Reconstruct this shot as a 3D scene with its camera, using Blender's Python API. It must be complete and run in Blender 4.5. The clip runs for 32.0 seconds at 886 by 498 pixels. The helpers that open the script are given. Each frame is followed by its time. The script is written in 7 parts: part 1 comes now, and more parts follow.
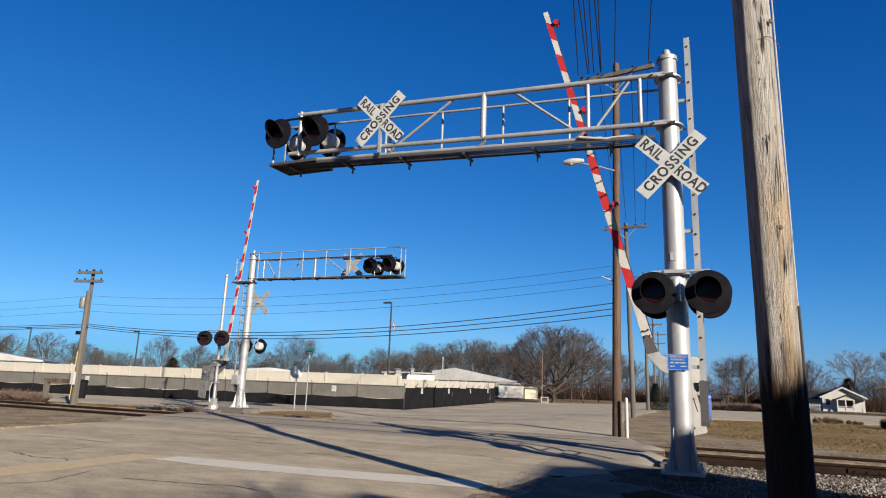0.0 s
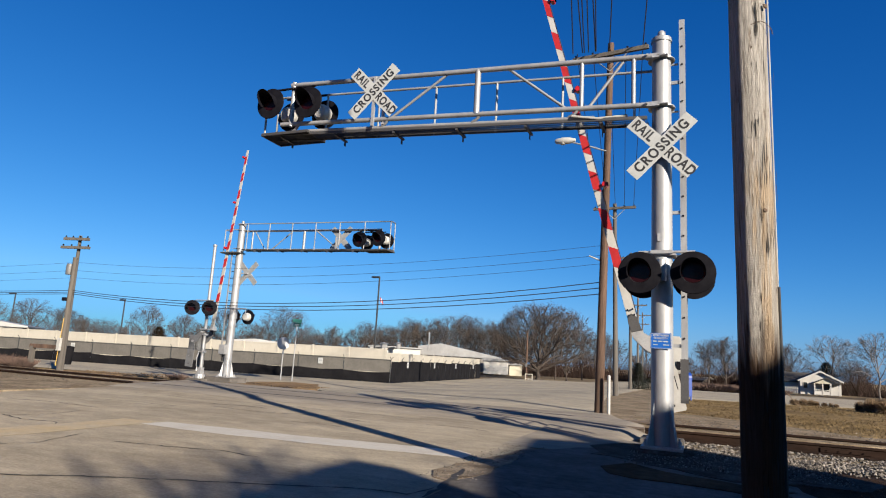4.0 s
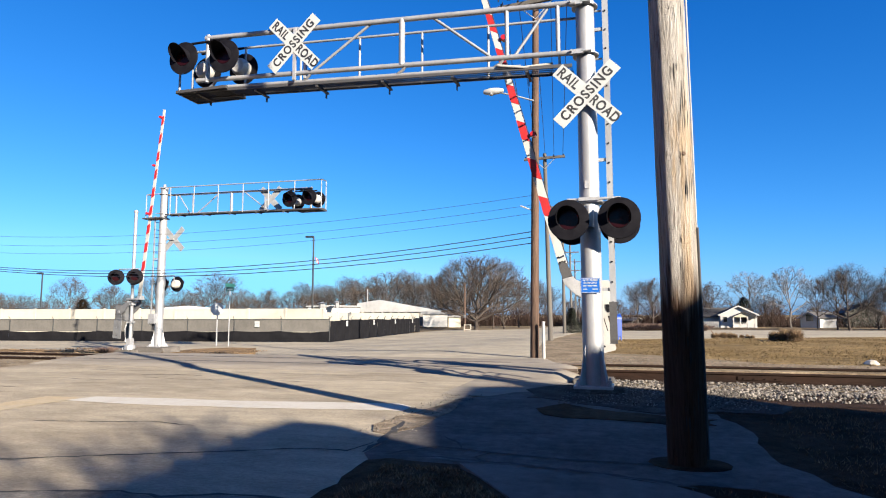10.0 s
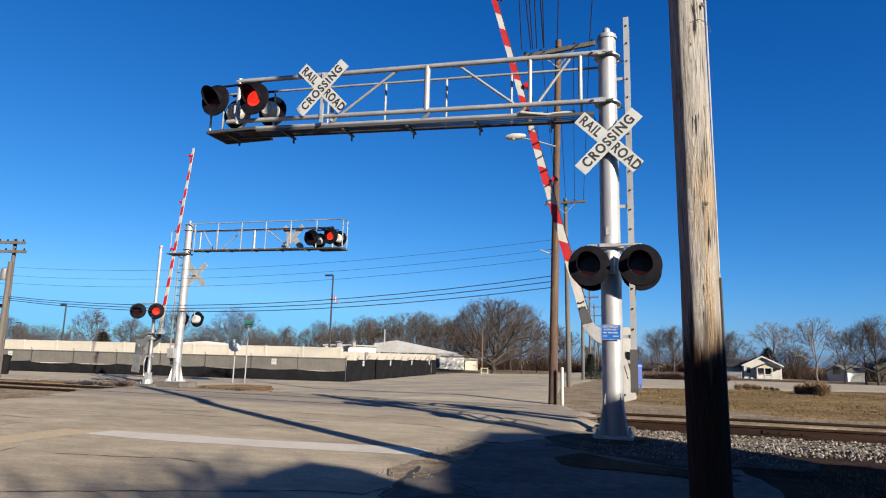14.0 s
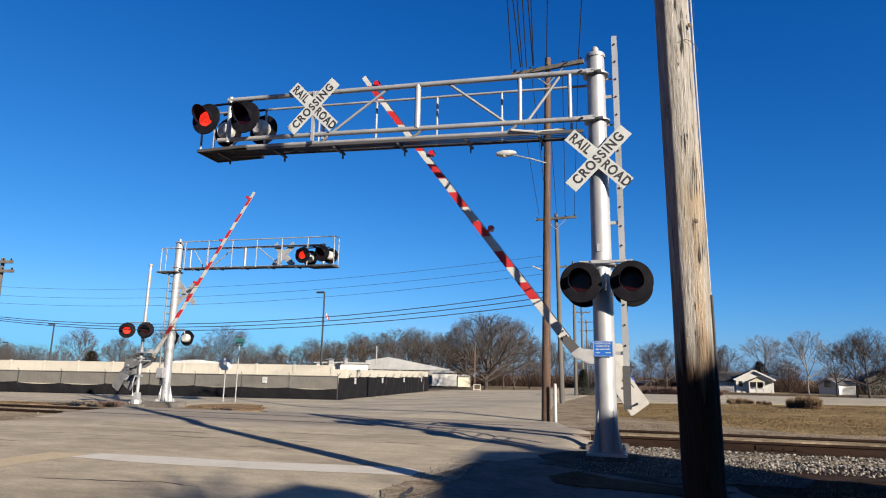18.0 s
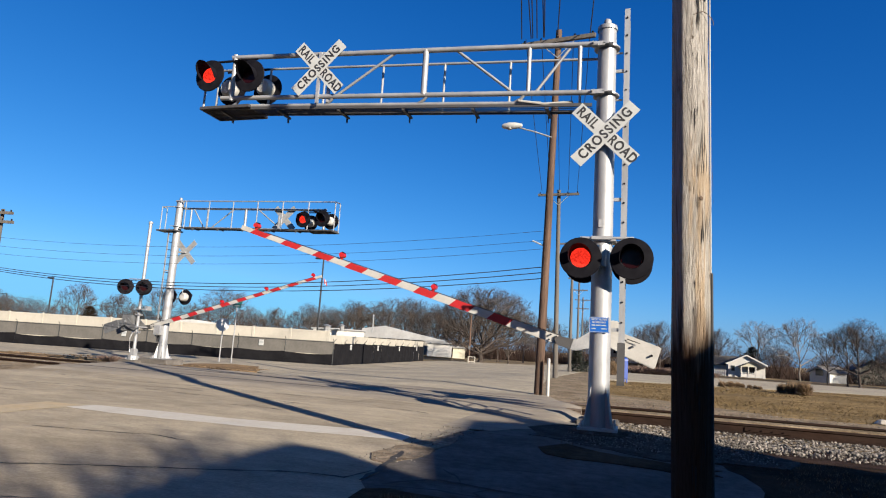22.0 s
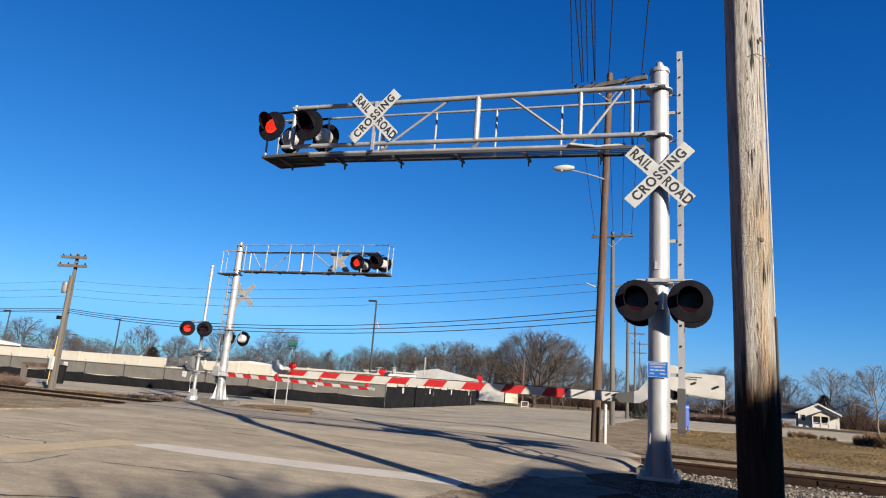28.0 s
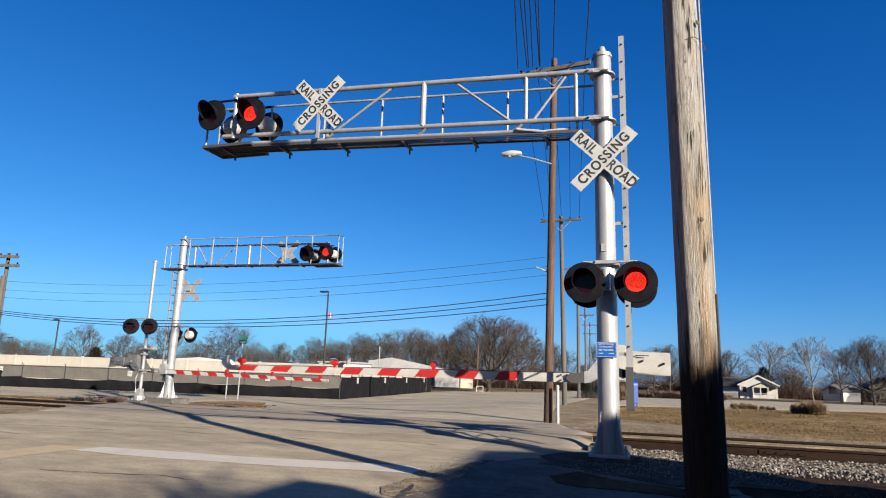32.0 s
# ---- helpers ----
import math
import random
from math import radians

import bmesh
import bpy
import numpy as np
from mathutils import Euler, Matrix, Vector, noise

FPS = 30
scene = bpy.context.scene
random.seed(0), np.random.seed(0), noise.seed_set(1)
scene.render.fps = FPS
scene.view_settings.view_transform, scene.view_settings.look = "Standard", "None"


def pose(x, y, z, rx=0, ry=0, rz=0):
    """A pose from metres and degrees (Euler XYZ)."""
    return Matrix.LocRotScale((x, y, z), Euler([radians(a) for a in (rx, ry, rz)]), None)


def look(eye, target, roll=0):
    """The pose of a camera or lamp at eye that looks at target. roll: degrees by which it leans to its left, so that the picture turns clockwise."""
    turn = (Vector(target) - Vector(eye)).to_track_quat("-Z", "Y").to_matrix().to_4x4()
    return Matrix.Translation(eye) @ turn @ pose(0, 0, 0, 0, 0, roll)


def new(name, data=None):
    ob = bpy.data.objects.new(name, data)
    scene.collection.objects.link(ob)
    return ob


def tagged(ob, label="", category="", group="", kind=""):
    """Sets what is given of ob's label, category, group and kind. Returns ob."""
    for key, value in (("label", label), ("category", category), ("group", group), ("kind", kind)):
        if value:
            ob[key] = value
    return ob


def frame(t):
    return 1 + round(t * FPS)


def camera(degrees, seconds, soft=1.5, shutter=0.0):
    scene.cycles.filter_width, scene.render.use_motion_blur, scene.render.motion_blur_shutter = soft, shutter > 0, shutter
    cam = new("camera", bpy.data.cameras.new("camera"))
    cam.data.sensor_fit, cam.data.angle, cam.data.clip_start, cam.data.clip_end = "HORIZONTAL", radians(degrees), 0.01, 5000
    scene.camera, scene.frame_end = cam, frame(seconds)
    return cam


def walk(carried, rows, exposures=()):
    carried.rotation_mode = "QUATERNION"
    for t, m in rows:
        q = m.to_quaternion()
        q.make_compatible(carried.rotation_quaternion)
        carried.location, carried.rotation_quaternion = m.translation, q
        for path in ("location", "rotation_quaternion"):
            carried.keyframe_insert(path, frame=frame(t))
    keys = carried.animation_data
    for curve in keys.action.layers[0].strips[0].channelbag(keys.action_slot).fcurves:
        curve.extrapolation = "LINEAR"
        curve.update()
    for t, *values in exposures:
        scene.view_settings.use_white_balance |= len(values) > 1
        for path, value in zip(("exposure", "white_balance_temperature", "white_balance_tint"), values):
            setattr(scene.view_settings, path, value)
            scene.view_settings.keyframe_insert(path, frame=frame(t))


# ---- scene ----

# ---- camera and its way: a phone held still, turned by hand ----
cam = camera(70.2, 32.0, soft=1.1)
PATH = [
    (0, (0.001, 0.166, 1.177), (-0.782, 1.96, 1.59), 2.0),
    (0.5, (0.01, 0.099, 1.133), (-0.789, 1.892, 1.517), 2.4),
    (1, (0.018, 0.107, 1.136), (-0.75, 1.92, 1.487), 1.8),
    (1.5, (0.016, 0.126, 1.144), (-0.726, 1.953, 1.478), 1.6),
    (2, (0.013, 0.134, 1.145), (-0.725, 1.964, 1.477), 2.0),
    (2.5, (0.013, 0.138, 1.145), (-0.73, 1.964, 1.482), 1.9),
    (4.5, (0.006, 0.08, 1.139), (-0.745, 1.902, 1.479), 3.6),
    (5, (0.002, 0.104, 1.144), (-0.699, 1.955, 1.425), 1.8),
    (5.5, (0.006, 0.061, 1.155), (-0.711, 1.904, 1.454), 1.8),
    (6, (0.028, 0.135, 1.101), (-0.61, 2.01, 1.379), 0.9),
    (6.5, (0.036, 0.108, 1.143), (-0.508, 2.021, 1.349), -0.3),
    (7, (0.028, 0.124, 1.138), (-0.499, 2.043, 1.331), 2.6),
    (7.5, (0.013, 0.28, 1.118), (-0.668, 2.161, 1.12), 1.1),
    (8, (-0.002, 0.149, 1.098), (-0.808, 1.979, 1.041), 3.1),
    (8.5, (0.031, 0.108, 1.102), (-0.623, 1.998, 1.059), 4.5),
    (9, (-0.05, 0.269, 1.111), (-0.493, 2.218, 1.038), 3.8),
    (9.5, (0.065, 0.292, 1.118), (-0.403, 2.235, 1.033), 1.5),
    (10, (0.04, 0.156, 1.14), (-0.523, 2.064, 1.346), -0.1),
    (10.5, (0.035, 0.121, 1.172), (-0.559, 1.997, 1.531), 1.4),
    (11, (0.037, 0.12, 1.18), (-0.586, 1.974, 1.596), 1.9),
    (11.5, (0.033, 0.094, 1.164), (-0.595, 1.941, 1.602), 1.4),
    (12, (0.033, 0.102, 1.156), (-0.615, 1.951, 1.555), 0.9),
    (12.5, (0.032, 0.107, 1.154), (-0.607, 1.964, 1.534), 1.5),
    (13, (0.031, 0.111, 1.15), (-0.602, 1.974, 1.505), 1.6),
    (13.5, (0.037, 0.12, 1.151), (-0.588, 1.988, 1.499), 1.6),
    (14, (0.03, 0.111, 1.153), (-0.586, 1.984, 1.488), 1.5),
    (14.5, (0.035, 0.13, 1.149), (-0.557, 2.013, 1.472), 2.0),
    (16.5, (0.044, 0.139, 1.143), (-0.5, 2.045, 1.406), 2.2),
    (17, (0.035, 0.124, 1.142), (-0.487, 2.035, 1.411), 3.0),
    (17.5, (0.054, 0.104, 1.159), (-0.461, 2.012, 1.465), 1.6),
    (18, (0.029, 0.114, 1.179), (-0.56, 1.986, 1.564), 1.0),
    (18.5, (0.017, 0.143, 1.146), (-0.608, 2.0, 1.549), 2.5),
    (19, (0.0, 0.199, 1.152), (-0.69, 2.048, 1.474), 3.7),
    (19.5, (-0.004, 0.164, 1.141), (-0.612, 2.046, 1.44), 4.8),
    (20, (0.018, 0.184, 1.15), (-0.587, 2.065, 1.464), 2.9),
    (20.5, (0.02, 0.17, 1.144), (-0.575, 2.053, 1.456), 3.2),
    (21, (0.02, 0.184, 1.142), (-0.553, 2.076, 1.45), 3.1),
    (21.5, (0.016, 0.179, 1.147), (-0.572, 2.068, 1.442), 3.7),
    (22, (0.017, 0.163, 1.14), (-0.574, 2.05, 1.438), 3.6),
    (22.5, (0.02, 0.169, 1.145), (-0.575, 2.056, 1.438), 2.7),
    (23, (0.024, 0.165, 1.151), (-0.574, 2.044, 1.484), 2.5),
    (23.5, (0.018, 0.158, 1.149), (-0.59, 2.027, 1.521), 2.8),
    (24, (0.014, 0.159, 1.138), (-0.579, 2.035, 1.495), 3.1),
    (24.5, (0.015, 0.155, 1.136), (-0.582, 2.031, 1.487), 3.5),
    (26.5, (0.024, 0.122, 1.146), (-0.59, 1.986, 1.536), 3.3),
    (27, (-0.003, 0.131, 1.178), (-0.667, 1.972, 1.59), 3.1),
    (27.5, (0.014, 0.052, 1.148), (-0.746, 1.852, 1.572), 4.0),
    (28, (0.015, 0.089, 1.131), (-0.73, 1.897, 1.55), 4.3),
    (28.5, (0.012, 0.108, 1.145), (-0.719, 1.924, 1.553), 3.3),
    (29, (0.012, 0.118, 1.147), (-0.704, 1.941, 1.555), 3.3),
    (29.5, (0.013, 0.146, 1.152), (-0.694, 1.975, 1.547), 2.9),
    (30, (-0.002, 0.088, 1.127), (-0.656, 1.936, 1.524), 4.8),
    (30.5, (0.008, 0.118, 1.133), (-0.623, 1.972, 1.539), 3.2),
    (31, (0.001, 0.113, 1.14), (-0.598, 1.972, 1.573), 4.0),
    (31.5, (0.004, 0.123, 1.142), (-0.581, 1.987, 1.572), 4.0),
    (32, (0.029, 0.146, 1.138), (-0.573, 2.013, 1.527), 1.8),
]
walk(cam, [(t, look(eye, target, roll)) for t, eye, target, roll in PATH],
     exposures=[(t, e + 0.825, 5000, 7) for t, e in ((0.0, 0.84), (4.5, 0.88), (6.0, 0.84), (7.6, 1.2), (8.6, 1.25), (9.2, 1.35), (9.6, 1.58), (10.0, 1.5), (10.5, 1.2), (11.2, 1.0), (32.0, 1.0))])

# ---- sky and sun ----
SUN_AZ, SUN_EL = 125.5, 20.5
world = bpy.data.worlds.new("sky")
scene.world = world
world.use_nodes = True
wn = world.node_tree
sky = wn.nodes.new("ShaderNodeTexSky")
sky.sky_type = "NISHITA"
sky.sun_disc = False
sky.sun_elevation, sky.sun_rotation = radians(SUN_EL), radians(SUN_AZ)
sky.altitude, sky.air_density, sky.dust_density, sky.ozone_density = 200, 0.66, 1.0, 4.2
wn.nodes["Background"].inputs["Strength"].default_value = 0.0353
tone = wn.nodes.new("ShaderNodeMix")
tone.data_type, tone.blend_type = "RGBA", "MULTIPLY"
tone.inputs[0].default_value, tone.inputs[7].default_value = 1.0, (0.60, 0.89, 0.92, 1)
wn.links.new(sky.outputs[0], tone.inputs[6])
# a deeper blue overhead and a paler, milkier horizon than the clean sky model gives
split, join = wn.nodes.new("ShaderNodeSeparateColor"), wn.nodes.new("ShaderNodeCombineColor")
wn.links.new(tone.outputs[2], split.inputs[0])
for i, (gain, power, most) in enumerate(((1.2, 1.56, 2.5), (0.915, 1.13, 4.9), (1.38, 0.80, 7.6))):
    raised, scaled, capped = (wn.nodes.new("ShaderNodeMath") for _ in range(3))
    raised.operation, scaled.operation, capped.operation = "POWER", "MULTIPLY", "MINIMUM"
    raised.inputs[1].default_value, scaled.inputs[1].default_value, capped.inputs[1].default_value = power, gain, most
    wn.links.new(split.outputs[i], raised.inputs[0])
    wn.links.new(raised.outputs[0], scaled.inputs[0])
    wn.links.new(scaled.outputs[0], capped.inputs[0])
    wn.links.new(capped.outputs[0], join.inputs[i])
wn.links.new(join.outputs[0], wn.nodes["Background"].inputs["Color"])
sun = new("sun", bpy.data.lights.new("sun", "SUN"))
sun.data.energy, sun.data.angle, sun.data.color = 5.0, radians(0.55), (1.0, 0.725, 0.44)
sa, se = radians(SUN_AZ), radians(SUN_EL)
sun.matrix_world = look((40 * math.sin(sa) * math.cos(se), 40 * math.cos(sa) * math.cos(se), 40 * math.sin(se)), (0, 0, 0))


# ---- materials ----
def material(name, base, rough=0.6, metal=0.0, vary=0.0, scale=6.0, second=None, bump=0.0, bump_scale=60.0,
             stretch=(1, 1, 1), spread=(0.4, 0.65), island=0.0, each=0.0, grain=0.0, emit=0.0, spec=0.5):
    """A surface with a base colour, a second colour in patches, fine grain and relief."""
    m = bpy.data.materials.new(name)
    m.use_nodes = True
    n, l = m.node_tree.nodes, m.node_tree.links
    b = n["Principled BSDF"]
    b.inputs["Roughness"].default_value, b.inputs["Metallic"].default_value = rough, metal
    b.inputs["Specular IOR Level"].default_value = spec
    b.inputs["Base Color"].default_value = (*base, 1)
    pos = n.new("ShaderNodeTexCoord")
    mapping = n.new("ShaderNodeMapping")
    mapping.inputs["Scale"].default_value = stretch
    l.new(pos.outputs["Object"], mapping.inputs["Vector"])

    def mix(kind, fac, a, c):
        x = n.new("ShaderNodeMix")
        x.data_type, x.blend_type = "RGBA", kind
        for s, v in ((0, fac), (6, a), (7, c)):
            if hasattr(v, "is_linked"):
                l.new(v, x.inputs[s])
            else:
                x.inputs[s].default_value = v if s == 0 else (*v, 1)
        return x.outputs[2]

    def noise_tex(sc, detail=5.0, rough_=0.6):
        t = n.new("ShaderNodeTexNoise")
        t.inputs["Scale"].default_value, t.inputs["Detail"].default_value, t.inputs["Roughness"].default_value = sc, detail, rough_
        l.new(mapping.outputs[0], t.inputs["Vector"])
        return t.outputs["Fac"]

    def ramp(v, lo, hi, to0=0.0, to1=1.0):
        r = n.new("ShaderNodeMapRange")
        r.inputs[1].default_value, r.inputs[2].default_value, r.inputs[3].default_value, r.inputs[4].default_value = lo, hi, to0, to1
        l.new(v, r.inputs[0])
        return r.outputs[0]

    colour = base
    if second:
        colour = mix("MIX", ramp(noise_tex(scale), *spread), colour, second)
    if vary:
        v = ramp(noise_tex(scale * 7, 6.0, 0.7), 0.3, 0.7, 1 - vary, 1 + vary)
        g = n.new("ShaderNodeCombineColor")
        for i in range(3):
            l.new(v, g.inputs[i])
        colour = mix("MULTIPLY", 1.0, colour, g.outputs[0])
    if grain:
        v = ramp(noise_tex(scale * 60, 3.0, 0.8), 0.25, 0.75, 1 - grain, 1 + grain)
        g = n.new("ShaderNodeCombineColor")
        for i in range(3):
            l.new(v, g.inputs[i])
        colour = mix("MULTIPLY", 1.0, colour, g.outputs[0])
    if island or each:
        src = n.new("ShaderNodeNewGeometry").outputs["Random Per Island"] if island else n.new("ShaderNodeObjectInfo").outputs["Random"]
        amount = island or each
        v = ramp(src, 0, 1, 1 - amount, 1 + amount)
        g = n.new("ShaderNodeCombineColor")
        for i in range(3):
            l.new(v, g.inputs[i])
        colour = mix("MULTIPLY", 1.0, colour, g.outputs[0])
    if hasattr(colour, "is_linked"):
        l.new(colour, b.inputs["Base Color"])
    if vary or second:
        l.new(ramp(noise_tex(scale * 3), 0.3, 0.7, max(0.05, rough - 0.12), min(1, rough + 0.12)), b.inputs["Roughness"])
    if bump:
        k = n.new("ShaderNodeBump")
        k.inputs["Strength"].default_value, k.inputs["Distance"].default_value = bump, 0.02
        l.new(noise_tex(bump_scale, 6.0, 0.7), k.inputs["Height"])
        l.new(k.outputs[0], b.inputs["Normal"])
    if emit:
        b.inputs["Emission Color"].default_value = (*base, 1)
        b.inputs["Emission Strength"].default_value = emit
    return m


ALUMINIUM = material("brushed aluminium", (0.2469, 0.2543, 0.269), 0.5, 0.35, 0.12, 2.2, (0.1989, 0.2056, 0.2211), 0.05, 90, (1, 1, 0.25))
GALVANISED = material("galvanised steel", (0.3121, 0.3178, 0.3291), 0.5, 0.5, 0.15, 5.0, (0.2383, 0.244, 0.2554), 0.08, 70)
GRATING = material("dark steel grating", (0.0567, 0.0567, 0.0597), 0.6, 0.5, 0.2, 8.0)
WHITE_PAINT = material("white paint", (0.2875, 0.2875, 0.2801), 0.45, 0.0, 0.06, 3.0, (0.2433, 0.2395, 0.2285), 0.04, 40)
SIGN_WHITE = material("reflective white sheeting", (0.2951, 0.3064, 0.3064), 0.4, 0.0, 0.05, 4.0, (0.261, 0.2724, 0.2724))
SIGN_BLACK = material("black lettering", (0.0115, 0.0115, 0.0123), 0.5)
SIGN_BACK = material("bare sign back", (0.2211, 0.2321, 0.2433), 0.5, 0.2, 0.12, 5.0, (0.1769, 0.1842, 0.1953))
SIGNAL_BLACK = material("flat black signal paint", (0.0042, 0.0042, 0.0064), 0.65, 0.0, 0.2, 6.0, (0.007, 0.007, 0.0095), spec=0.06)
LAMP_HOUSE = material("lamp housing paint", (0.3519, 0.3519, 0.3405), 0.45, 0.1, 0.08, 6.0, (0.2838, 0.2838, 0.2724))
RED = material("red reflective sheeting", (0.2383, 0.0114, 0.0124), 0.45, 0.0, 0.1, 5.0, (0.1929, 0.0103, 0.0114), spec=0.25)
BLUE = material("blue sign sheeting", (0.0084, 0.0681, 0.3121), 0.4, 0.0, 0.05, 6.0)
SIGN_GREEN = material("green street sign", (0.0034, 0.0646, 0.0517), 0.4)
DARK_RED_LENS = material("unlit red lens", (0.010, 0.0015, 0.002), 0.25, 0.0, 0.2, 40.0, spec=0.15)
RUBBER = material("black rubber and cable", (0.0154, 0.0154, 0.0154), 0.6)


def led_material():
    m = material("lit red diodes", (0.2, 0.012, 0.006), 0.5, spec=0.1)
    n, l = m.node_tree.nodes, m.node_tree.links
    c = n.new("ShaderNodeTexCoord")
    v = n.new("ShaderNodeTexVoronoi")
    v.inputs["Scale"].default_value = 62
    r = n.new("ShaderNodeMapRange")
    r.inputs[1].default_value, r.inputs[2].default_value, r.inputs[3].default_value, r.inputs[4].default_value = 0.1, 0.75, 0.57, 0.15
    l.new(c.outputs["Object"], v.inputs["Vector"])
    l.new(v.outputs["Distance"], r.inputs[0])
    b = n["Principled BSDF"]
    b.inputs["Emission Color"].default_value = (1.0, 0.028, 0.006, 1)
    l.new(r.outputs[0], b.inputs["Emission Strength"])
    return m


GREY_STEEL = material("dull grey painted steel", (0.1135, 0.1163, 0.1221), 0.6, 0.2, 0.15, 4.0, (0.0852, 0.0879, 0.0936))
LED = led_material()
RED_LENS = material("red gate lamp lens", (0.2506, 0.0074, 0.0081), 0.25)


# ---- mesh helpers ----
class Shape:
    """Gathers faces for one mesh."""

    def __init__(self):
        self.v, self.f = [], []

    def add(self, verts, faces):
        o = len(self.v)
        self.v += [tuple(p) for p in verts]
        self.f += [tuple(i + o for i in q) for q in faces]
        return self

    def box(self, c, s, turn=None):
        m = turn or Matrix.Identity(3)
        pts = [Vector(c) + m @ Vector((s[0] * i / 2, s[1] * j / 2, s[2] * k / 2)) for i in (-1, 1) for j in (-1, 1) for k in (-1, 1)]
        return self.add(pts, [(0, 1, 3, 2), (4, 6, 7, 5), (0, 4, 5, 1), (2, 3, 7, 6), (0, 2, 6, 4), (1, 5, 7, 3)])

    def tube(self, a, b, r, r2=None, n=12, cap=True):
        a, b = Vector(a), Vector(b)
        r2 = r if r2 is None else r2
        q = (b - a).to_track_quat("Z", "Y")
        ring = [(math.cos(2 * math.pi * i / n), math.sin(2 * math.pi * i / n)) for i in range(n)]
        pts = [a + q @ Vector((x * r, y * r, 0)) for x, y in ring] + [b + q @ Vector((x * r2, y * r2, 0)) for x, y in ring]
        fs = [(i, (i + 1) % n, n + (i + 1) % n, n + i) for i in range(n)]
        if cap:
            fs += [tuple(range(n - 1, -1, -1)), tuple(range(n, 2 * n))]
        return self.add(pts, fs)

    def path(self, pts, r, n=8):
        """One bent tube through the points."""
        pts = [Vector(p) for p in pts]
        k = len(pts)
        rings = []
        for i, p in enumerate(pts):
            q = (pts[min(i + 1, k - 1)] - pts[max(i - 1, 0)]).to_track_quat("Z", "Y")
            rings += [p + q @ Vector((r * math.cos(2 * math.pi * j / n), r * math.sin(2 * math.pi * j / n), 0)) for j in range(n)]
        fs = [(i * n + j, i * n + (j + 1) % n, i * n + n + (j + 1) % n, i * n + n + j) for i in range(k - 1) for j in range(n)]
        return self.add(rings, fs + [tuple(range(n - 1, -1, -1)), tuple(range((k - 1) * n, k * n))])

    def lathe(self, profile, c=(0, 0, 0), axis=(0, 0, 1), n=24, arc=(0, 360), close=False):
        """Turns (radius, height) pairs about an axis."""
        q = Vector(axis).to_track_quat("Z", "Y")
        full = arc[1] - arc[0] >= 360
        steps = n if full else n + 1
        pts = []
        for r, h in profile:
            for i in range(steps):
                a = radians(arc[0] + (arc[1] - arc[0]) * i / n)
                pts.append(Vector(c) + q @ Vector((r * math.cos(a), r * math.sin(a), h)))
        fs = []
        m = len(profile)
        for k in range(m - 1 + int(close)):
            for i in range(n):
                j = (i + 1) % steps
                a, b = k % m, (k + 1) % m
                fs.append((a * steps + i, a * steps + j, b * steps + j, b * steps + i))
        return self.add(pts, fs)

    def prism(self, outline, z0, z1, m=None):
        """An outline in x and y, made thick from z0 to z1."""
        n = len(outline)
        m = m or Matrix.Identity(4)
        pts = [m @ Vector((x, y, z0)) for x, y in outline] + [m @ Vector((x, y, z1)) for x, y in outline]
        return self.add(pts, [tuple(range(n - 1, -1, -1)), tuple(range(n, 2 * n))] + [(i, (i + 1) % n, n + (i + 1) % n, n + i) for i in range(n)])

    def mesh(self, name, mat, smooth=False, bevel=0.0):
        me = bpy.data.meshes.new(name)
        me.from_pydata(self.v, [], self.f)
        me.materials.append(mat)
        bm = bmesh.new()
        bm.from_mesh(me)
        if bevel:
            bmesh.ops.remove_doubles(bm, verts=bm.verts, dist=1e-5)
            bmesh.ops.bevel(bm, geom=bm.edges[:], offset=bevel, segments=2, affect="EDGES", clamp_overlap=True)
        bmesh.ops.recalc_face_normals(bm, faces=bm.faces)
        bm.to_mesh(me)
        bm.free()
        if smooth:
            me.set_sharp_from_angle(angle=radians(40))
            for p in me.polygons:
                p.use_smooth = True
        return me


def thing(name, label, category, at=None, group="", kind=""):
    ob = new(name)
    ob.empty_display_size = 0.2
    ob.matrix_basis = at or Matrix.Identity(4)
    return tagged(ob, label, category, group, kind)


def part(name, shape, mat, parent, label="", at=None, smooth=False, bevel=0.0):
    me = shape if isinstance(shape, bpy.types.Mesh) else shape.mesh(name, mat, smooth, bevel)
    ob = new(name, me)
    ob.parent = parent
    if at is not None:
        ob.matrix_basis = at
    return tagged(ob, label)


def solid(name, shape, mat, label, category, at=None, group="", kind="", smooth=False, bevel=0.0):
    me = shape if isinstance(shape, bpy.types.Mesh) else shape.mesh(name, mat, smooth, bevel)
    ob = new(name, me)
    if at is not None:
        ob.matrix_basis = at
    return tagged(ob, label, category, group, kind)


def letters(text, size, mat, squeeze=1.0, thick=0.002, spacing=1.0):
    """A mesh of words in the built-in font, centred, upright in x and y."""
    c = bpy.data.curves.new("letters", "FONT")
    c.body, c.size, c.align_x, c.align_y, c.extrude, c.space_character = text, size, "CENTER", "CENTER", thick, spacing
    c.offset = size * 0.027
    ob = bpy.data.objects.new("letters", c)
    scene.collection.objects.link(ob)
    me = bpy.data.meshes.new_from_object(ob.evaluated_get(bpy.context.evaluated_depsgraph_get()))
    bpy.data.objects.remove(ob)
    me.transform(Matrix.Diagonal((squeeze, 1, 1, 1)))
    me.materials.clear()
    me.materials.append(mat)
    return me

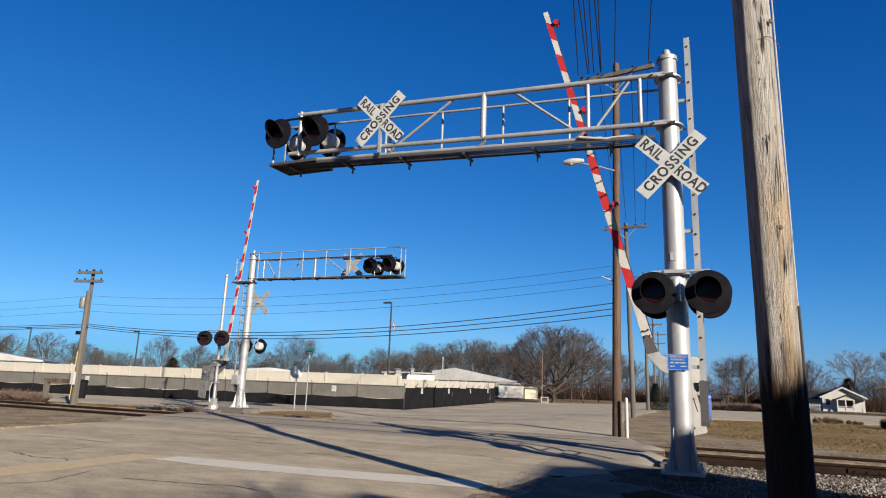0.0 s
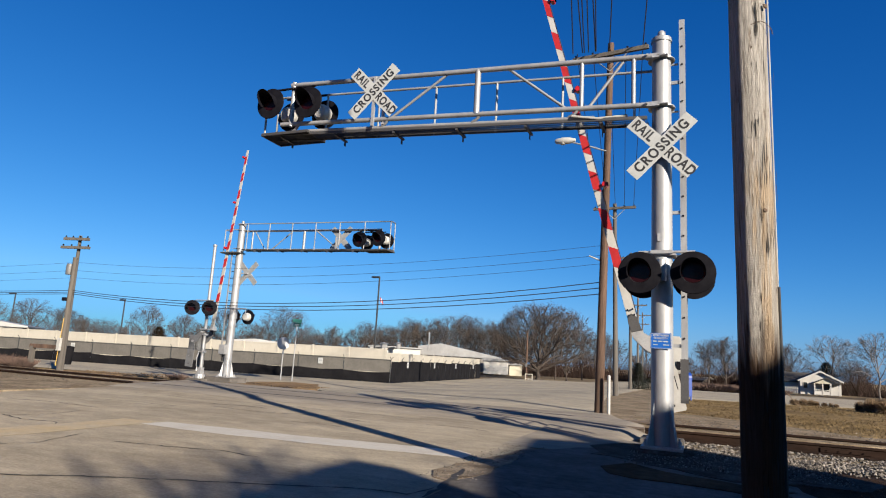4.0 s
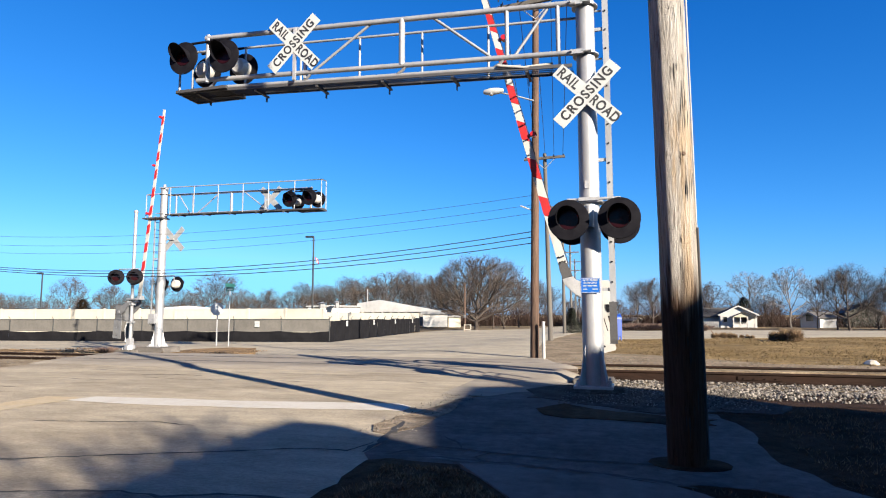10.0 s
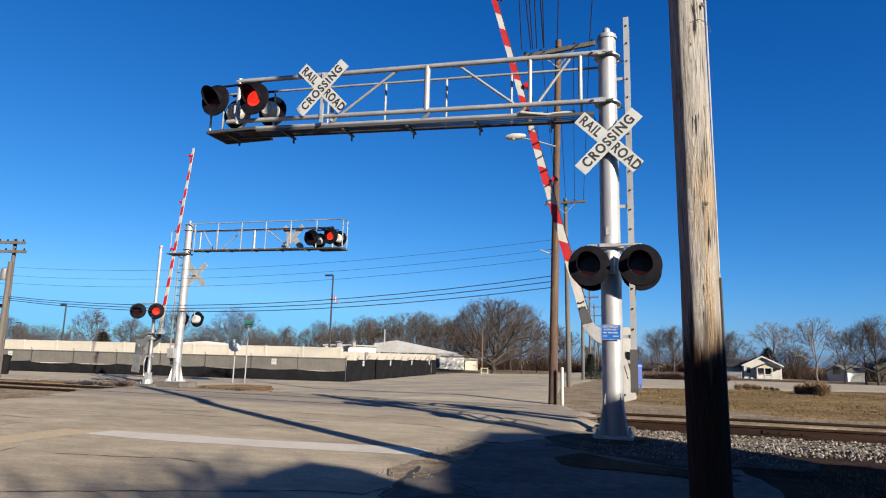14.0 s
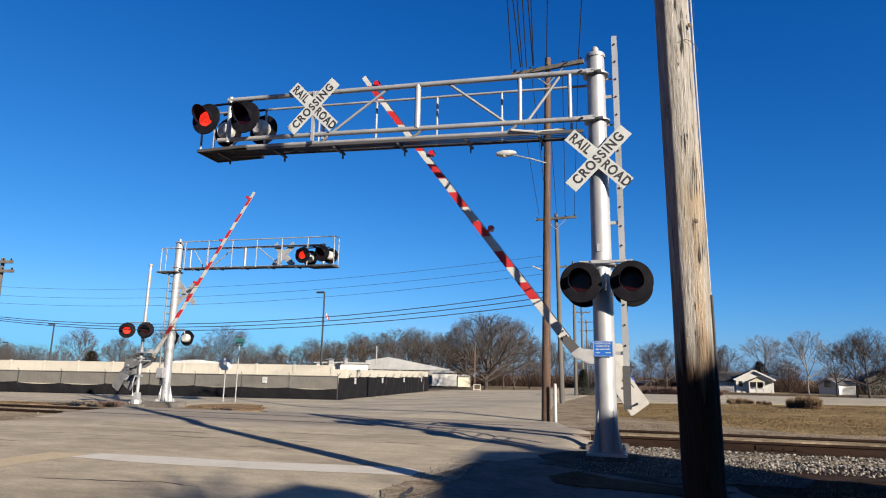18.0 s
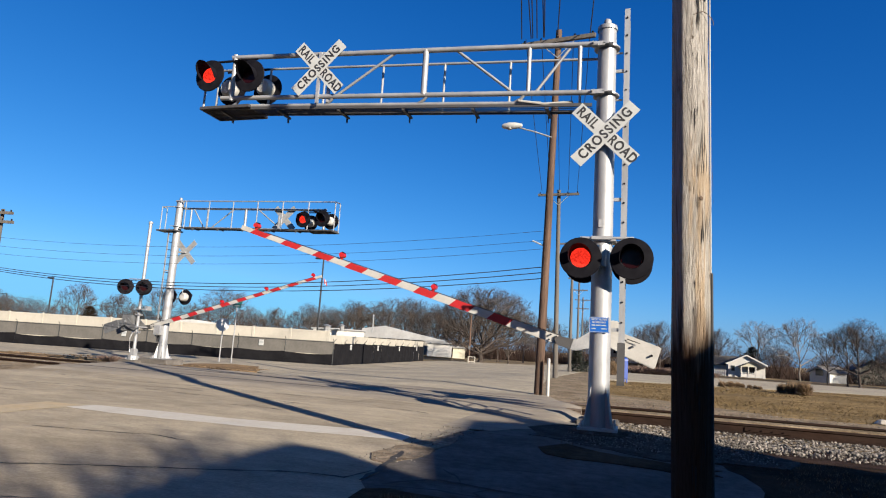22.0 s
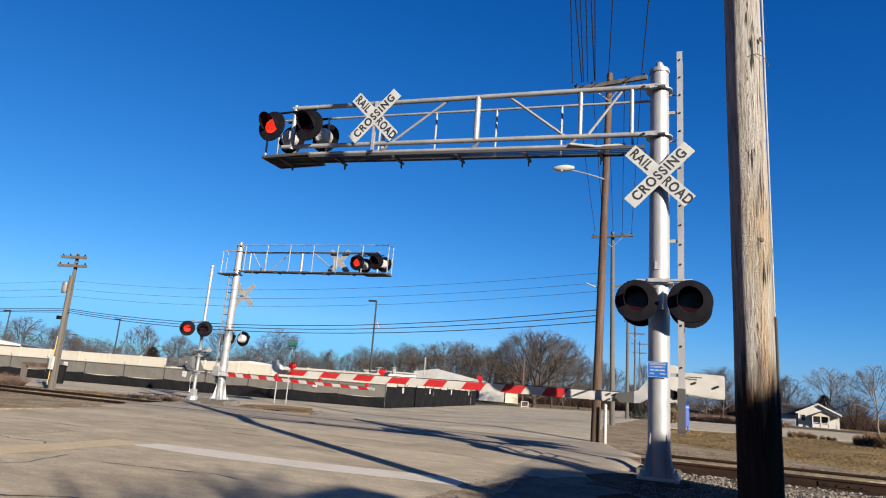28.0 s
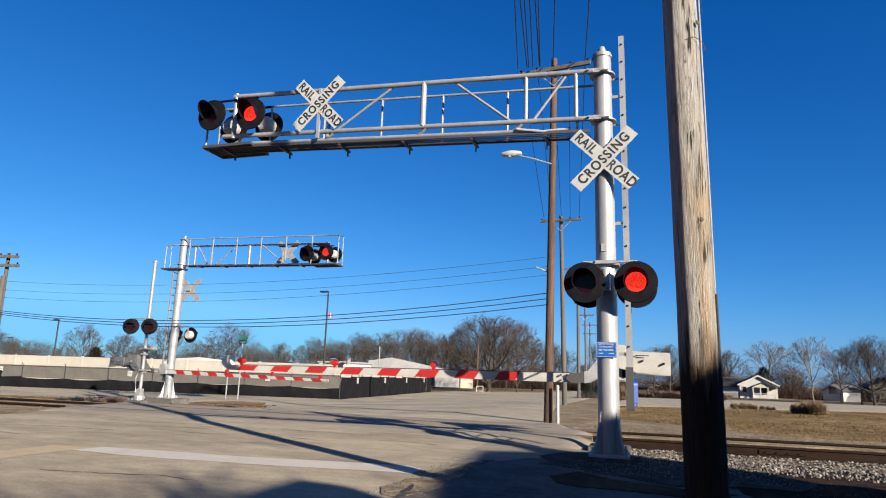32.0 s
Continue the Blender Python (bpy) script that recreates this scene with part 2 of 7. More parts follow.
# ---- ground materials ----
CONCRETE = material("old road concrete", (0.2689, 0.2379, 0.1784), 0.85, 0.0, 0.2, 0.55, (0.1853, 0.1621, 0.1224), 0.4, 30, (0.6, 1.3, 1), grain=0.3, spec=0.03)
# Apron and sidewalk bases darkened below the road's to deepen the house shade.
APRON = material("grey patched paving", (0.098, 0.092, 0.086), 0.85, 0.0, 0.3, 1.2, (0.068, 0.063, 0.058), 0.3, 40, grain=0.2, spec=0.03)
SIDEWALK = material("sidewalk concrete darkened for shade", (0.112, 0.107, 0.1), 0.8, 0.0, 0.18, 1.5, (0.082, 0.078, 0.072), 0.2, 50, grain=0.15, spec=0.03)
ASPHALT = material("worn pale asphalt", (0.2655, 0.2396, 0.1845), 0.9, 0.0, 0.22, 0.35, (0.1939, 0.1783, 0.1445), 0.4, 25, (0.7, 1.2, 1), grain=0.3, spec=0.03)
# Panel concrete set darker than the road, with shade put into its base.
PANEL = material("speckled concrete darkened for shade", (0.1474, 0.1378, 0.1202), 0.85, 0.0, 0.4, 1.6, (0.0737, 0.0678, 0.059), 0.5, 30, grain=0.45, spec=0.03)
CROSSING = material("crossing paving with tyre marks", (0.2027, 0.1835, 0.1511), 0.85, 0.0, 0.15, 0.8, (0.1474, 0.1327, 0.1106), 0.3, 25, (0.35, 1.5, 1), grain=0.2, spec=0.03)
DRY_GRASS = material("dormant tan grass", (0.1853, 0.1362, 0.0638), 0.95, 0.0, 0.5, 0.28, (0.0991, 0.0733, 0.0362), 0.8, 25, (0.5, 1.1, 1), spread=(0.35, 0.62), grain=0.45, spec=0.03)
# Yard base darkened so its colour carries part of the shade.
DARK_GRASS = material("dormant grass and soil darkened for shade", (0.036, 0.0225, 0.013), 0.95, 0.0, 0.5, 1.1, (0.0077, 0.0056, 0.0038), 0.9, 22, grain=0.5, spec=0.03)
LITTER = material("dead leaves and dry grass", (0.1732, 0.1216, 0.0663), 0.95, 0.0, 0.4, 1.8, (0.1032, 0.0722, 0.0405), 0.9, 18, grain=0.45, spec=0.03)
# Verge base likewise holds shade that the sky fill leaves too bright.
VERGE = material("thin verge grass darkened for shade", (0.056, 0.038, 0.022), 0.95, 0.0, 0.55, 1.1, (0.012, 0.009, 0.0064), 0.9, 26, grain=0.5, spec=0.03)
FIELD = material("winter ground", (0.1362, 0.1078, 0.0653), 0.95, 0.0, 0.25, 0.06, (0.0852, 0.0681, 0.0425), 0.5, 4, grain=0.25, spec=0.03)
GRAVEL = material("gravel and dust", (0.1853, 0.1534, 0.1077), 0.95, 0.0, 0.5, 1.3, (0.1164, 0.0914, 0.0586), 0.7, 45, grain=0.35, spec=0.03)
BALLAST = material("ballast bed", (0.0324, 0.0214, 0.0155), 0.95, 0.0, 0.4, 2.0, (0.0125, 0.0089, 0.0066), 0.8, 40, grain=0.4, spec=0.03)
DIRT = material("brown dirt and grit", (0.194, 0.1621, 0.119), 0.95, 0.0, 0.5, 2.5, (0.0905, 0.0707, 0.0491), 0.9, 40, grain=0.5, spec=0.03)
# Gravel base lowered to paint in the shade round the mast.
GRIT = material("grey gravel darkened for shade", (0.062, 0.057, 0.052), 0.95, 0.0, 0.55, 3.0, (0.028, 0.025, 0.022), 1.0, 45, grain=0.6, spec=0.03)
STONE = material("ballast stone", (0.1216, 0.1121, 0.1003), 0.9, 0.0, 0.15, 9.0, None, 0.2, 60, island=0.85, spec=0.12)
RUST = material("rusty rail steel", (0.0164, 0.0093, 0.0065), 0.85, 0.1, 0.3, 2.5, (0.0091, 0.006, 0.0048), 0.25, 50, (0.3, 1, 1), spec=0.1)
RAIL_TOP = material("worn rail head", (0.0965, 0.0766, 0.0624), 0.6, 0.3, 0.2, 3.0, (0.0624, 0.0483, 0.0397))
TIE = material("creosoted tie timber", (0.0206, 0.0147, 0.011), 0.9, 0.0, 0.3, 3.0, (0.0332, 0.0251, 0.0191), 0.4, 30, (0.6, 4, 1), each=0.25, spec=0.12)
STRIPE_WHITE = material("worn white road paint", (0.3362, 0.3207, 0.2802), 0.8, 0.0, 0.1, 2.5, (0.2845, 0.2629, 0.2198), 0.1, 60, spread=(0.45, 0.75), grain=0.12)
STRIPE_YELLOW = material("faded yellow road paint", (0.2764, 0.2152, 0.1069), 0.85, 0.0, 0.15, 1.4, (0.2543, 0.2211, 0.1584), 0.1, 60, spread=(0.3, 0.62), grain=0.15)
TAR = material("dark cracks and tar", (0.0103, 0.0094, 0.0086), 0.9, 0.0, 0.2, 6.0)


WEST = ((-900, 0.0), (15.7, 0.0), (18, -0.22), (21, -0.36), (32, -0.43), (60, -0.46), (110, -0.89), (1300, -0.89))


def fall(y, x=0.0):
    """The land drops a little to the north, and sooner on the west side of the street."""
    east = -0.0105 * (min(max(y, 25), 110) - 25)
    for (a, za), (b, zb) in zip(WEST, WEST[1:]):
        if a <= y <= b:
            west = za + (zb - za) * (y - a) / (b - a)
    return east + (west - east) * min(max((-x - 5.0) / 9.0, 0.0), 1.0)


def rough_edge(points, step=0.6, amount=0.08, seed=0):
    out = []
    n = len(points)
    for i in range(n):
        a, b = Vector((*points[i], 0)), Vector((*points[(i + 1) % n], 0))
        k = max(1, int((b - a).length / step))
        side = Vector((-(b - a).y, (b - a).x, 0)).normalized()
        for j in range(k):
            p = a.lerp(b, j / k)
            if j:
                p = p + side * amount * noise.noise((p.x * 0.9 + seed, p.y * 0.9, seed * 1.7)) * 2
            out.append((p.x, p.y))
    return out


def slab(name, outline, top, mat, label, category, kind="structure", thick=0.12, jitter=0.0, step=0.6, flare=0.0):
    """A paved or grown area: an outline laid on the land, with a skirt round its edge."""
    if jitter:
        outline = rough_edge(outline, step, jitter, len(name))
    bm = bmesh.new()
    vs = [bm.verts.new((x, y, 0)) for x, y in outline]
    bm.faces.new(vs)
    ys_, xs_ = [y for _, y in outline], [x for x, _ in outline]
    for cut in (18.5, 21, 23, 25, 27.5, 30, 32, 40, 50, 60, 110):
        if min(ys_) < cut < max(ys_):
            bmesh.ops.bisect_plane(bm, geom=bm.verts[:] + bm.edges[:] + bm.faces[:], plane_co=(0, cut, 0), plane_no=(0, 1, 0))
    for cut in (-14, -11, -8, -5):
        if min(xs_) < cut < max(xs_) and max(ys_) > 18.5:
            bmesh.ops.bisect_plane(bm, geom=bm.verts[:] + bm.edges[:] + bm.faces[:], plane_co=(cut, 0, 0), plane_no=(1, 0, 0))
    bmesh.ops.triangulate(bm, faces=bm.faces[:])
    rim = [e for e in bm.edges if len(e.link_faces) == 1]
    ext = bmesh.ops.extrude_edge_only(bm, edges=rim)
    low = {v for v in ext["geom"] if isinstance(v, bmesh.types.BMVert)}
    mid = Vector((sum(x for x, _ in outline), sum(y for _, y in outline), 0)) / len(outline)
    if flare:
        push = {}
        for e in rim:
            f = e.link_faces[0]
            c = f.calc_center_median()
            a, b = e.verts[0].co, e.verts[1].co
            out = Vector((b.y - a.y, a.x - b.x, 0)).normalized()
            if out.dot((a + b) / 2 - c) < 0:
                out = -out
            for v in e.verts:
                push.setdefault((round(v.co.x, 4), round(v.co.y, 4)), []).append(out)
        for v in low:
            d = sum(push.get((round(v.co.x, 4), round(v.co.y, 4)), []), Vector())
            if d.length > 0:
                v.co += d.normalized() * flare
    for v in bm.verts:
        v.co.z = fall(v.co.y, v.co.x) + top - (thick if v in low else 0)
    bmesh.ops.recalc_face_normals(bm, faces=bm.faces)
    me = bpy.data.meshes.new(name)
    bm.to_mesh(me)
    bm.free()
    me.materials.append(mat)
    return tagged(new(name, me), label, category, "", kind)


# ---- the land ----
xs = [-900, -300, -120, -60, -30, -14, -9.5, -5, 60, 300, 900]
ys = [-700, -200, -60, -20, 0, 18.5, 21, 25, 32, 60, 110, 250, 1200]
land = Shape()
land.add([(x, y, fall(y, x) - 0.14) for y in ys for x in xs], [(j * 11 + i, j * 11 + i + 1, j * 11 + 12 + i, j * 11 + 11 + i) for j in range(len(ys) - 1) for i in range(10)])
solid("ground", land, FIELD, "flat winter ground of dry grass and soil", "ground", kind="structure")

slab("road", [(-12.2, -60), (-1.9, -60), (-1.72, 1.5), (-1.70, 3.0), (-1.82, 4.2), (-2.05, 5.2), (-2.2, 5.9), (-2.3, 6.6), (-2.4, 7.6), (-2.3, 8.6), (-2.1, 9.6), (-2.0, 10.8), (-2.0, 12.0), (-13.4, 12.0), (-12.6, 8.0)], 0.0, CONCRETE,
     "pale worn concrete road up to the tracks", "road", jitter=0.05, thick=0.17, flare=0.85)
slab("crossing_pavement", [(-13.6, 12.3), (-2.1, 12.3), (-2.1, 14.3), (-2.2, 15.2), (-2.3, 15.6), (-14.6, 15.6)], 0.046, CROSSING, "darker paving across the railway tracks", "road", jitter=0.04, thick=0.20, flare=1.3)
slab("street", [(-14.8, 15.604), (-2.1, 15.604), (-2.7, 18.5), (-3.6, 28), (-4.0, 62), (-4.2, 118), (-9.8, 118), (-11.5, 72), (-17.6, 62), (-18.2, 56), (-16.35, 33.1), (-33, 30.25), (-70, 24.0), (-70, 14.6), (-33, 20.6), (-24.5, 21.8), (-20.6, 22.6), (-17.2, 22.9), (-14.4, 22.2), (-13.0, 20.9), (-13.2, 18.6), (-14.4, 17.3)], 0.0, ASPHALT,
     "wide pale asphalt street beyond the tracks", "road", jitter=0.06, step=1.5)
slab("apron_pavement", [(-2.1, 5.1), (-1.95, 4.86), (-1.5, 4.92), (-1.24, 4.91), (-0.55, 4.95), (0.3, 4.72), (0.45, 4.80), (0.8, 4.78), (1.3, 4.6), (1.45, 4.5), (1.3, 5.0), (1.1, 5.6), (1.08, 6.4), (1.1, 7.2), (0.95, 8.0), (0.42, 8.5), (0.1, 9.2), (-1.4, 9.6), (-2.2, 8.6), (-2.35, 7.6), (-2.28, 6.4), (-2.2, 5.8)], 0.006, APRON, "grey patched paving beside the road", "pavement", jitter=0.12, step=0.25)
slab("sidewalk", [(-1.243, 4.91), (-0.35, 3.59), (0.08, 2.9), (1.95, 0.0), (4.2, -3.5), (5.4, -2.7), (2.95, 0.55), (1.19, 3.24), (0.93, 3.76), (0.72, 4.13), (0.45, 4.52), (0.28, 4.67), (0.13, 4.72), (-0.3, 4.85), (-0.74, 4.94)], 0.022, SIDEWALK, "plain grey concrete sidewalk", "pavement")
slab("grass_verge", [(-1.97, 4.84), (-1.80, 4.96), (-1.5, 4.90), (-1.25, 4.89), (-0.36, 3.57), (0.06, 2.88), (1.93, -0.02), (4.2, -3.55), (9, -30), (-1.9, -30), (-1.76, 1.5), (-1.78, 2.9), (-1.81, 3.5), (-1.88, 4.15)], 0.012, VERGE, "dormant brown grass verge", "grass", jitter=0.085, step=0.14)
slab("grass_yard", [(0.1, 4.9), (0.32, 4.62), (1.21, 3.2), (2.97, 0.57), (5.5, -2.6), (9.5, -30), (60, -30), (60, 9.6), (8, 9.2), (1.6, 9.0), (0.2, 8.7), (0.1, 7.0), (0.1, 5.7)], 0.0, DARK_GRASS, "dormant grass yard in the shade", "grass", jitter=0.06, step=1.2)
slab("gravel_shoulder", [(-2.1, 15.7), (-1.2, 14.0), (60, 15.4), (60, 19.0), (4, 18.0), (-1.0, 20.5), (-2.2, 40), (-3.95, 60), (-3.62, 28), (-2.72, 18.5)], -0.006, GRAVEL, "gravel strip beside the tracks", "ground", jitter=0.12, step=1.5)
slab("lawn", [(-0.9, 19.6), (0.3, 19.2), (2.0, 17.6), (3.2, 16.3), (60, 17.6), (60, 66), (21, 46.5), (13, 41), (8.7, 38.2), (4.5, 35.4), (0.5, 32.6), (-1.0, 31.8), (-1.7, 30)], 0.0, DRY_GRASS, "dry tan lawn beyond the tracks", "grass", jitter=0.15, step=2)
slab("far_road", [(-1.6, 33.0), (0.5, 33.3), (4.5, 36.1), (8.7, 38.9), (13, 41.7), (21, 47.2), (70, 73), (70, 90), (40, 72), (26, 69), (8.2, 68), (-1.6, 66)], -0.008, ASPHALT, "pale road and lot before the houses", "road", jitter=0.08, step=3)
slab("gravel_strip", [(-14.9, 15.7), (-14.3, 17.2), (-13.3, 18.6), (-15, 18.0), (-24, 18.6), (-70, 12.8), (-70, 11.0), (-30, 15.5)], -0.02, GRAVEL, "gravel beside the tracks by the gate", "ground", jitter=0.1, step=1.5)
slab("gravel_pad", [(-24.6, 17.2), (-13.6, 17.2), (-13.1, 19.0), (-13.2, 20.9), (-14.4, 22.4), (-17.2, 23.0), (-24.6, 22.0)], -0.02, GRAVEL, "pale gravel round the far signal", "ground", jitter=0.08, step=0.9)
slab("grass_island", [(-17.6, 21.9), (-18.0, 23.3), (-17.3, 25.2), (-15.9, 24.9), (-14.3, 22.4), (-13.4, 20.2), (-13.5, 18.9), (-15.4, 18.8), (-16.6, 20.2)], 0.05, LITTER, "low mound of dry brown grass beside the signal", "grass", jitter=0.12, step=0.6)
slab("grass_island", [(-24.4, 18.4), (-19.9, 18.6), (-19.3, 20.0), (-19.6, 21.3), (-21.4, 21.5), (-24.5, 21.3)], 0.04, LITTER, "strip of dry brown grass behind the tracks", "grass", jitter=0.12, step=0.8)
slab("grass_bank", [(-25, 18.8), (-24.9, 21.4), (-33, 20.3), (-70, 14.2), (-70, 12.9)], 0.02, DRY_GRASS, "dry grass strip beside the tracks", "grass", jitter=0.12, step=1.5)

slab("dirt_edge", [(-2.55, 6.35), (-2.5, 6.9), (-2.38, 7.3), (-2.28, 7.8), (-2.22, 8.4), (-2.1, 8.3), (-2.0, 7.31), (-2.05, 6.35), (-2.2, 5.9), (-2.4, 6.0)], 0.010, DIRT, "brown dirt and grit along the road's broken edge", "soil", thick=0.01, jitter=0.09, step=0.15)
slab("gravel_patch", [(-1.35, 8.9), (-0.27, 8.3), (0.33, 7.85), (0.97, 8.2), (1.65, 8.2), (1.9, 8.9), (1.2, 9.6), (0.4, 10.3), (-0.1, 10.6), (-0.9, 10.6), (-1.5, 9.8)], 0.014, GRIT, "grey gravel darkened for shade round the mast's foot", "ground", thick=0.03, jitter=0.1, step=0.2)
slab("soil_strip", [(-1.08, 7.9), (-0.8, 8.5), (-0.25, 7.95), (0.39, 7.68), (0.9, 7.6), (0.85, 7.2), (0.37, 7.13), (-0.34, 7.3), (-0.8, 7.37)], 0.0155, VERGE, "dark soil between paving and gravel", "soil", thick=0.006, jitter=0.14, step=0.1)

# ---- painted lines, cracks, a cover ----
slab("stop_line", [(-7.24, 6.98), (-6.45, 6.9), (-4.6, 7.02), (-2.74, 7.32), (-2.55, 7.27), (-2.60, 7.70), (-2.83, 7.89), (-4.9, 7.57), (-7.17, 7.40)], 0.006, STRIPE_WHITE, "worn white stop line on the road", "road marking", thick=0.0015, jitter=0.025, step=0.15)
slab("centre_line", [(-7.85, -40), (-7.25, -40), (-7.25, 7.25), (-7.85, 7.25)], 0.006, STRIPE_YELLOW, "faded yellow centre line", "road marking", thick=0.0015, jitter=0.05, step=0.3)


def crack(points, width, seed):
    """A jagged open joint with dark dirt in it."""
    random.seed(seed)
    line = []
    for a, b in zip(points, points[1:]):
        k = max(2, int(math.dist(a, b) / 0.10))
        for j in range(k):
            f = j / k
            line.append((a[0] + (b[0] - a[0]) * f + random.uniform(-0.02, 0.02), a[1] + (b[1] - a[1]) * f + random.uniform(-0.02, 0.02)))
    line.append(points[-1])
    s = Shape()
    pts = []
    for i, (x, y) in enumerate(line):
        x2, y2 = line[min(i + 1, len(line) - 1)]
        x1, y1 = line[max(i - 1, 0)]
        d = Vector((x2 - x1, y2 - y1)).normalized()
        w = width * random.uniform(0.35, 1.3) * (0.3 if i in (0, len(line) - 1) else 1)
        pts += [(x - d.y * w / 2, y + d.x * w / 2, 0.0), (x + d.y * w / 2, y - d.x * w / 2, 0.0)]
    return s.add(pts, [(2 * i, 2 * i + 1, 2 * i + 3, 2 * i + 2) for i in range(len(line) - 1)])


for i, (pts, w, z) in enumerate((
        ([(-6.2, 3.2), (-4.6, 4.2), (-3.72, 4.61), (-3.25, 4.84), (-2.73, 5.11), (-2.28, 5.15), (-2.2, 5.55)], 0.04, 0.004),
        ([(-5.0, 3.0), (-3.6, 3.5), (-3.19, 3.62), (-2.82, 3.58), (-2.53, 3.73), (-2.18, 3.76), (-1.9, 3.78)], 0.04, 0.005),
        ([(-2.25, 3.1), (-2.3, 3.45), (-2.2, 3.75)], 0.014, 0.005),
        ([(-2.1, 2.9), (-2.0, 2.5), (-2.05, 2.0)], 0.012, 0.005),
        ([(-2.1, 5.11), (-2.16, 5.7), (-2.3, 6.6)], 0.07, 0.012),
        ([(-1.93, 4.90), (-1.45, 5.03), (-1.06, 4.98), (-0.74, 4.95), (-0.31, 4.86), (0.13, 4.74), (0.42, 4.62)], 0.055, 0.0285),
        ([(-1.93, 5.05), (-1.58, 5.47), (-1.34, 5.43), (-1.06, 5.37), (-0.72, 5.31), (-0.3, 5.29), (0.13, 5.29), (0.3, 5.31)], 0.045, 0.012),
        ([(-1.34, 5.43), (-1.46, 5.70), (-1.66, 5.95)], 0.035, 0.012),
        ([(-1.06, 5.37), (-1.16, 5.18), (-1.1, 5.0)], 0.03, 0.012),
        ([(-1.9, 6.4), (-1.3, 6.2), (-0.6, 6.35)], 0.02, 0.012),
        ([(-9.2, 6.35), (-8.6, 6.2), (-8.1, 6.3), (-7.7, 6.1)], 0.03, 0.004),
        ([(-6.2, 5.6), (-5.4, 5.75), (-4.9, 5.9), (-4.3, 5.8)], 0.028, 0.004),
        ([(-8.6, 9.9), (-7.4, 9.7), (-6.4, 10.1), (-5.2, 9.9)], 0.03, 0.004),
        ([(-11.8, 10.9), (-9.5, 11.0), (-7.5, 11.2), (-4.5, 11.1)], 0.03, 0.004),
        ([(-6.1, 8.9), (-5.7, 9.0), (-5.1, 8.9)], 0.035, 0.004),
        ([(-10.6, 9.2), (-9.9, 9.35), (-9.1, 9.25), (-8.7, 9.4)], 0.03, 0.004),
        ([(-4.4, 10.4), (-3.7, 10.5), (-3.2, 10.3)], 0.03, 0.004),
        ([(-11.5, 7.9), (-10.4, 8.1), (-9.3, 8.0)], 0.025, 0.004),
        ([(-9.0, 10.3), (-8.2, 10.45), (-7.7, 10.4)], 0.04, 0.004),
        ([(-9.6, 5.2), (-9.2, 6.1), (-8.9, 6.9), (-9.1, 7.6)], 0.02, 0.004),
        ([(-7.2, 4.2), (-6.6, 5.0), (-6.9, 5.8)], 0.018, 0.004))):
    solid("pavement_crack", crack(pts, w, i), TAR, "dark crack in the paving", "crack", pose(0, 0, z), "cracks in the paving", "structure")
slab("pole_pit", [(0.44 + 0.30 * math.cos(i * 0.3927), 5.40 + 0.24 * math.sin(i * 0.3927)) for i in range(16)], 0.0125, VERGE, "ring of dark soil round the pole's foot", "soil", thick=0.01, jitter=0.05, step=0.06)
cover = thing("water_cover", "rusty round utility cover in broken concrete", "utility cover", pose(-2.25, 3.0, 0.004))
part("rim", Shape().lathe([(0.078, 0), (0.078, 0.004), (0.088, 0.003), (0.093, 0)], n=24, close=True), APRON, cover)
part("lid", Shape().lathe([(0.0, 0.002), (0.072, 0.002), (0.075, 0.0)], n=24), APRON, cover)

# ---- railway ----
RAILS = (13.15, 14.60)
track = thing("railway_track", "rusty railway track on timber ties", "railway track", pose(0, 0, 0), kind="structure")
profile = [(-0.07, 0.0), (0.07, 0.0), (0.07, 0.015), (0.012, 0.032), (0.010, 0.125), (0.036, 0.14), (0.036, 0.170), (0.028, 0.176), (-0.028, 0.176), (-0.036, 0.170), (-0.036, 0.14), (-0.010, 0.125), (-0.012, 0.032), (-0.07, 0.015)]
for y in RAILS:
    for x0, x1 in ((-75, -14.2), (-14.19, -1.0), (-0.99, 9.45), (9.46, 70)):
        s = Shape()
        n = len(profile)
        s.add([(x, y + a, -0.125 + h) for x in (x0, x1) for a, h in profile], [(i, (i + 1) % n, n + (i + 1) % n, n + i) for i in range(n)] + [tuple(range(n)), tuple(range(2 * n - 1, n - 1, -1))])
        part("rail", s, RAIL_TOP if x0 == -14.19 else RUST, track)
for x in (2.3, -24.0):
    for y in RAILS:
        part("joint_bar", Shape().box((x, y - 0.022, -0.05), (0.75, 0.02, 0.07)).box((x, y + 0.022, -0.05), (0.75, 0.02, 0.07)), RUST, track)
        for i in range(4):
            part("track_bolt", Shape().tube((x - 0.27 + 0.18 * i, y - 0.06, -0.05), (x - 0.27 + 0.18 * i, y - 0.02, -0.05), 0.010, n=6), RUST, track)
random.seed(4)
tie_mesh = Shape().box((0, 0, 0), (0.22, 2.55, 0.16)).mesh("tie", TIE, False, 0.012)
plate_mesh = Shape().box((0, RAILS[0] - 13.875, 0.085), (0.18, 0.30, 0.012)).box((0, RAILS[1] - 13.875, 0.085), (0.18, 0.30, 0.012)).mesh("tie_plate", RUST)
x = -1.0
while x < 40:
    if x > -1.15:
        m = pose(x + random.uniform(-0.03, 0.03), 13.875 + random.uniform(-0.05, 0.05), -0.215, random.uniform(-0.5, 0.5), 0, random.uniform(-1.2, 1.2))
        tie = part("tie", tie_mesh, TIE, track, at=m)
        if -6 < x < 16:
            part("tie_plate", plate_mesh, RUST, tie)
    x += 0.53
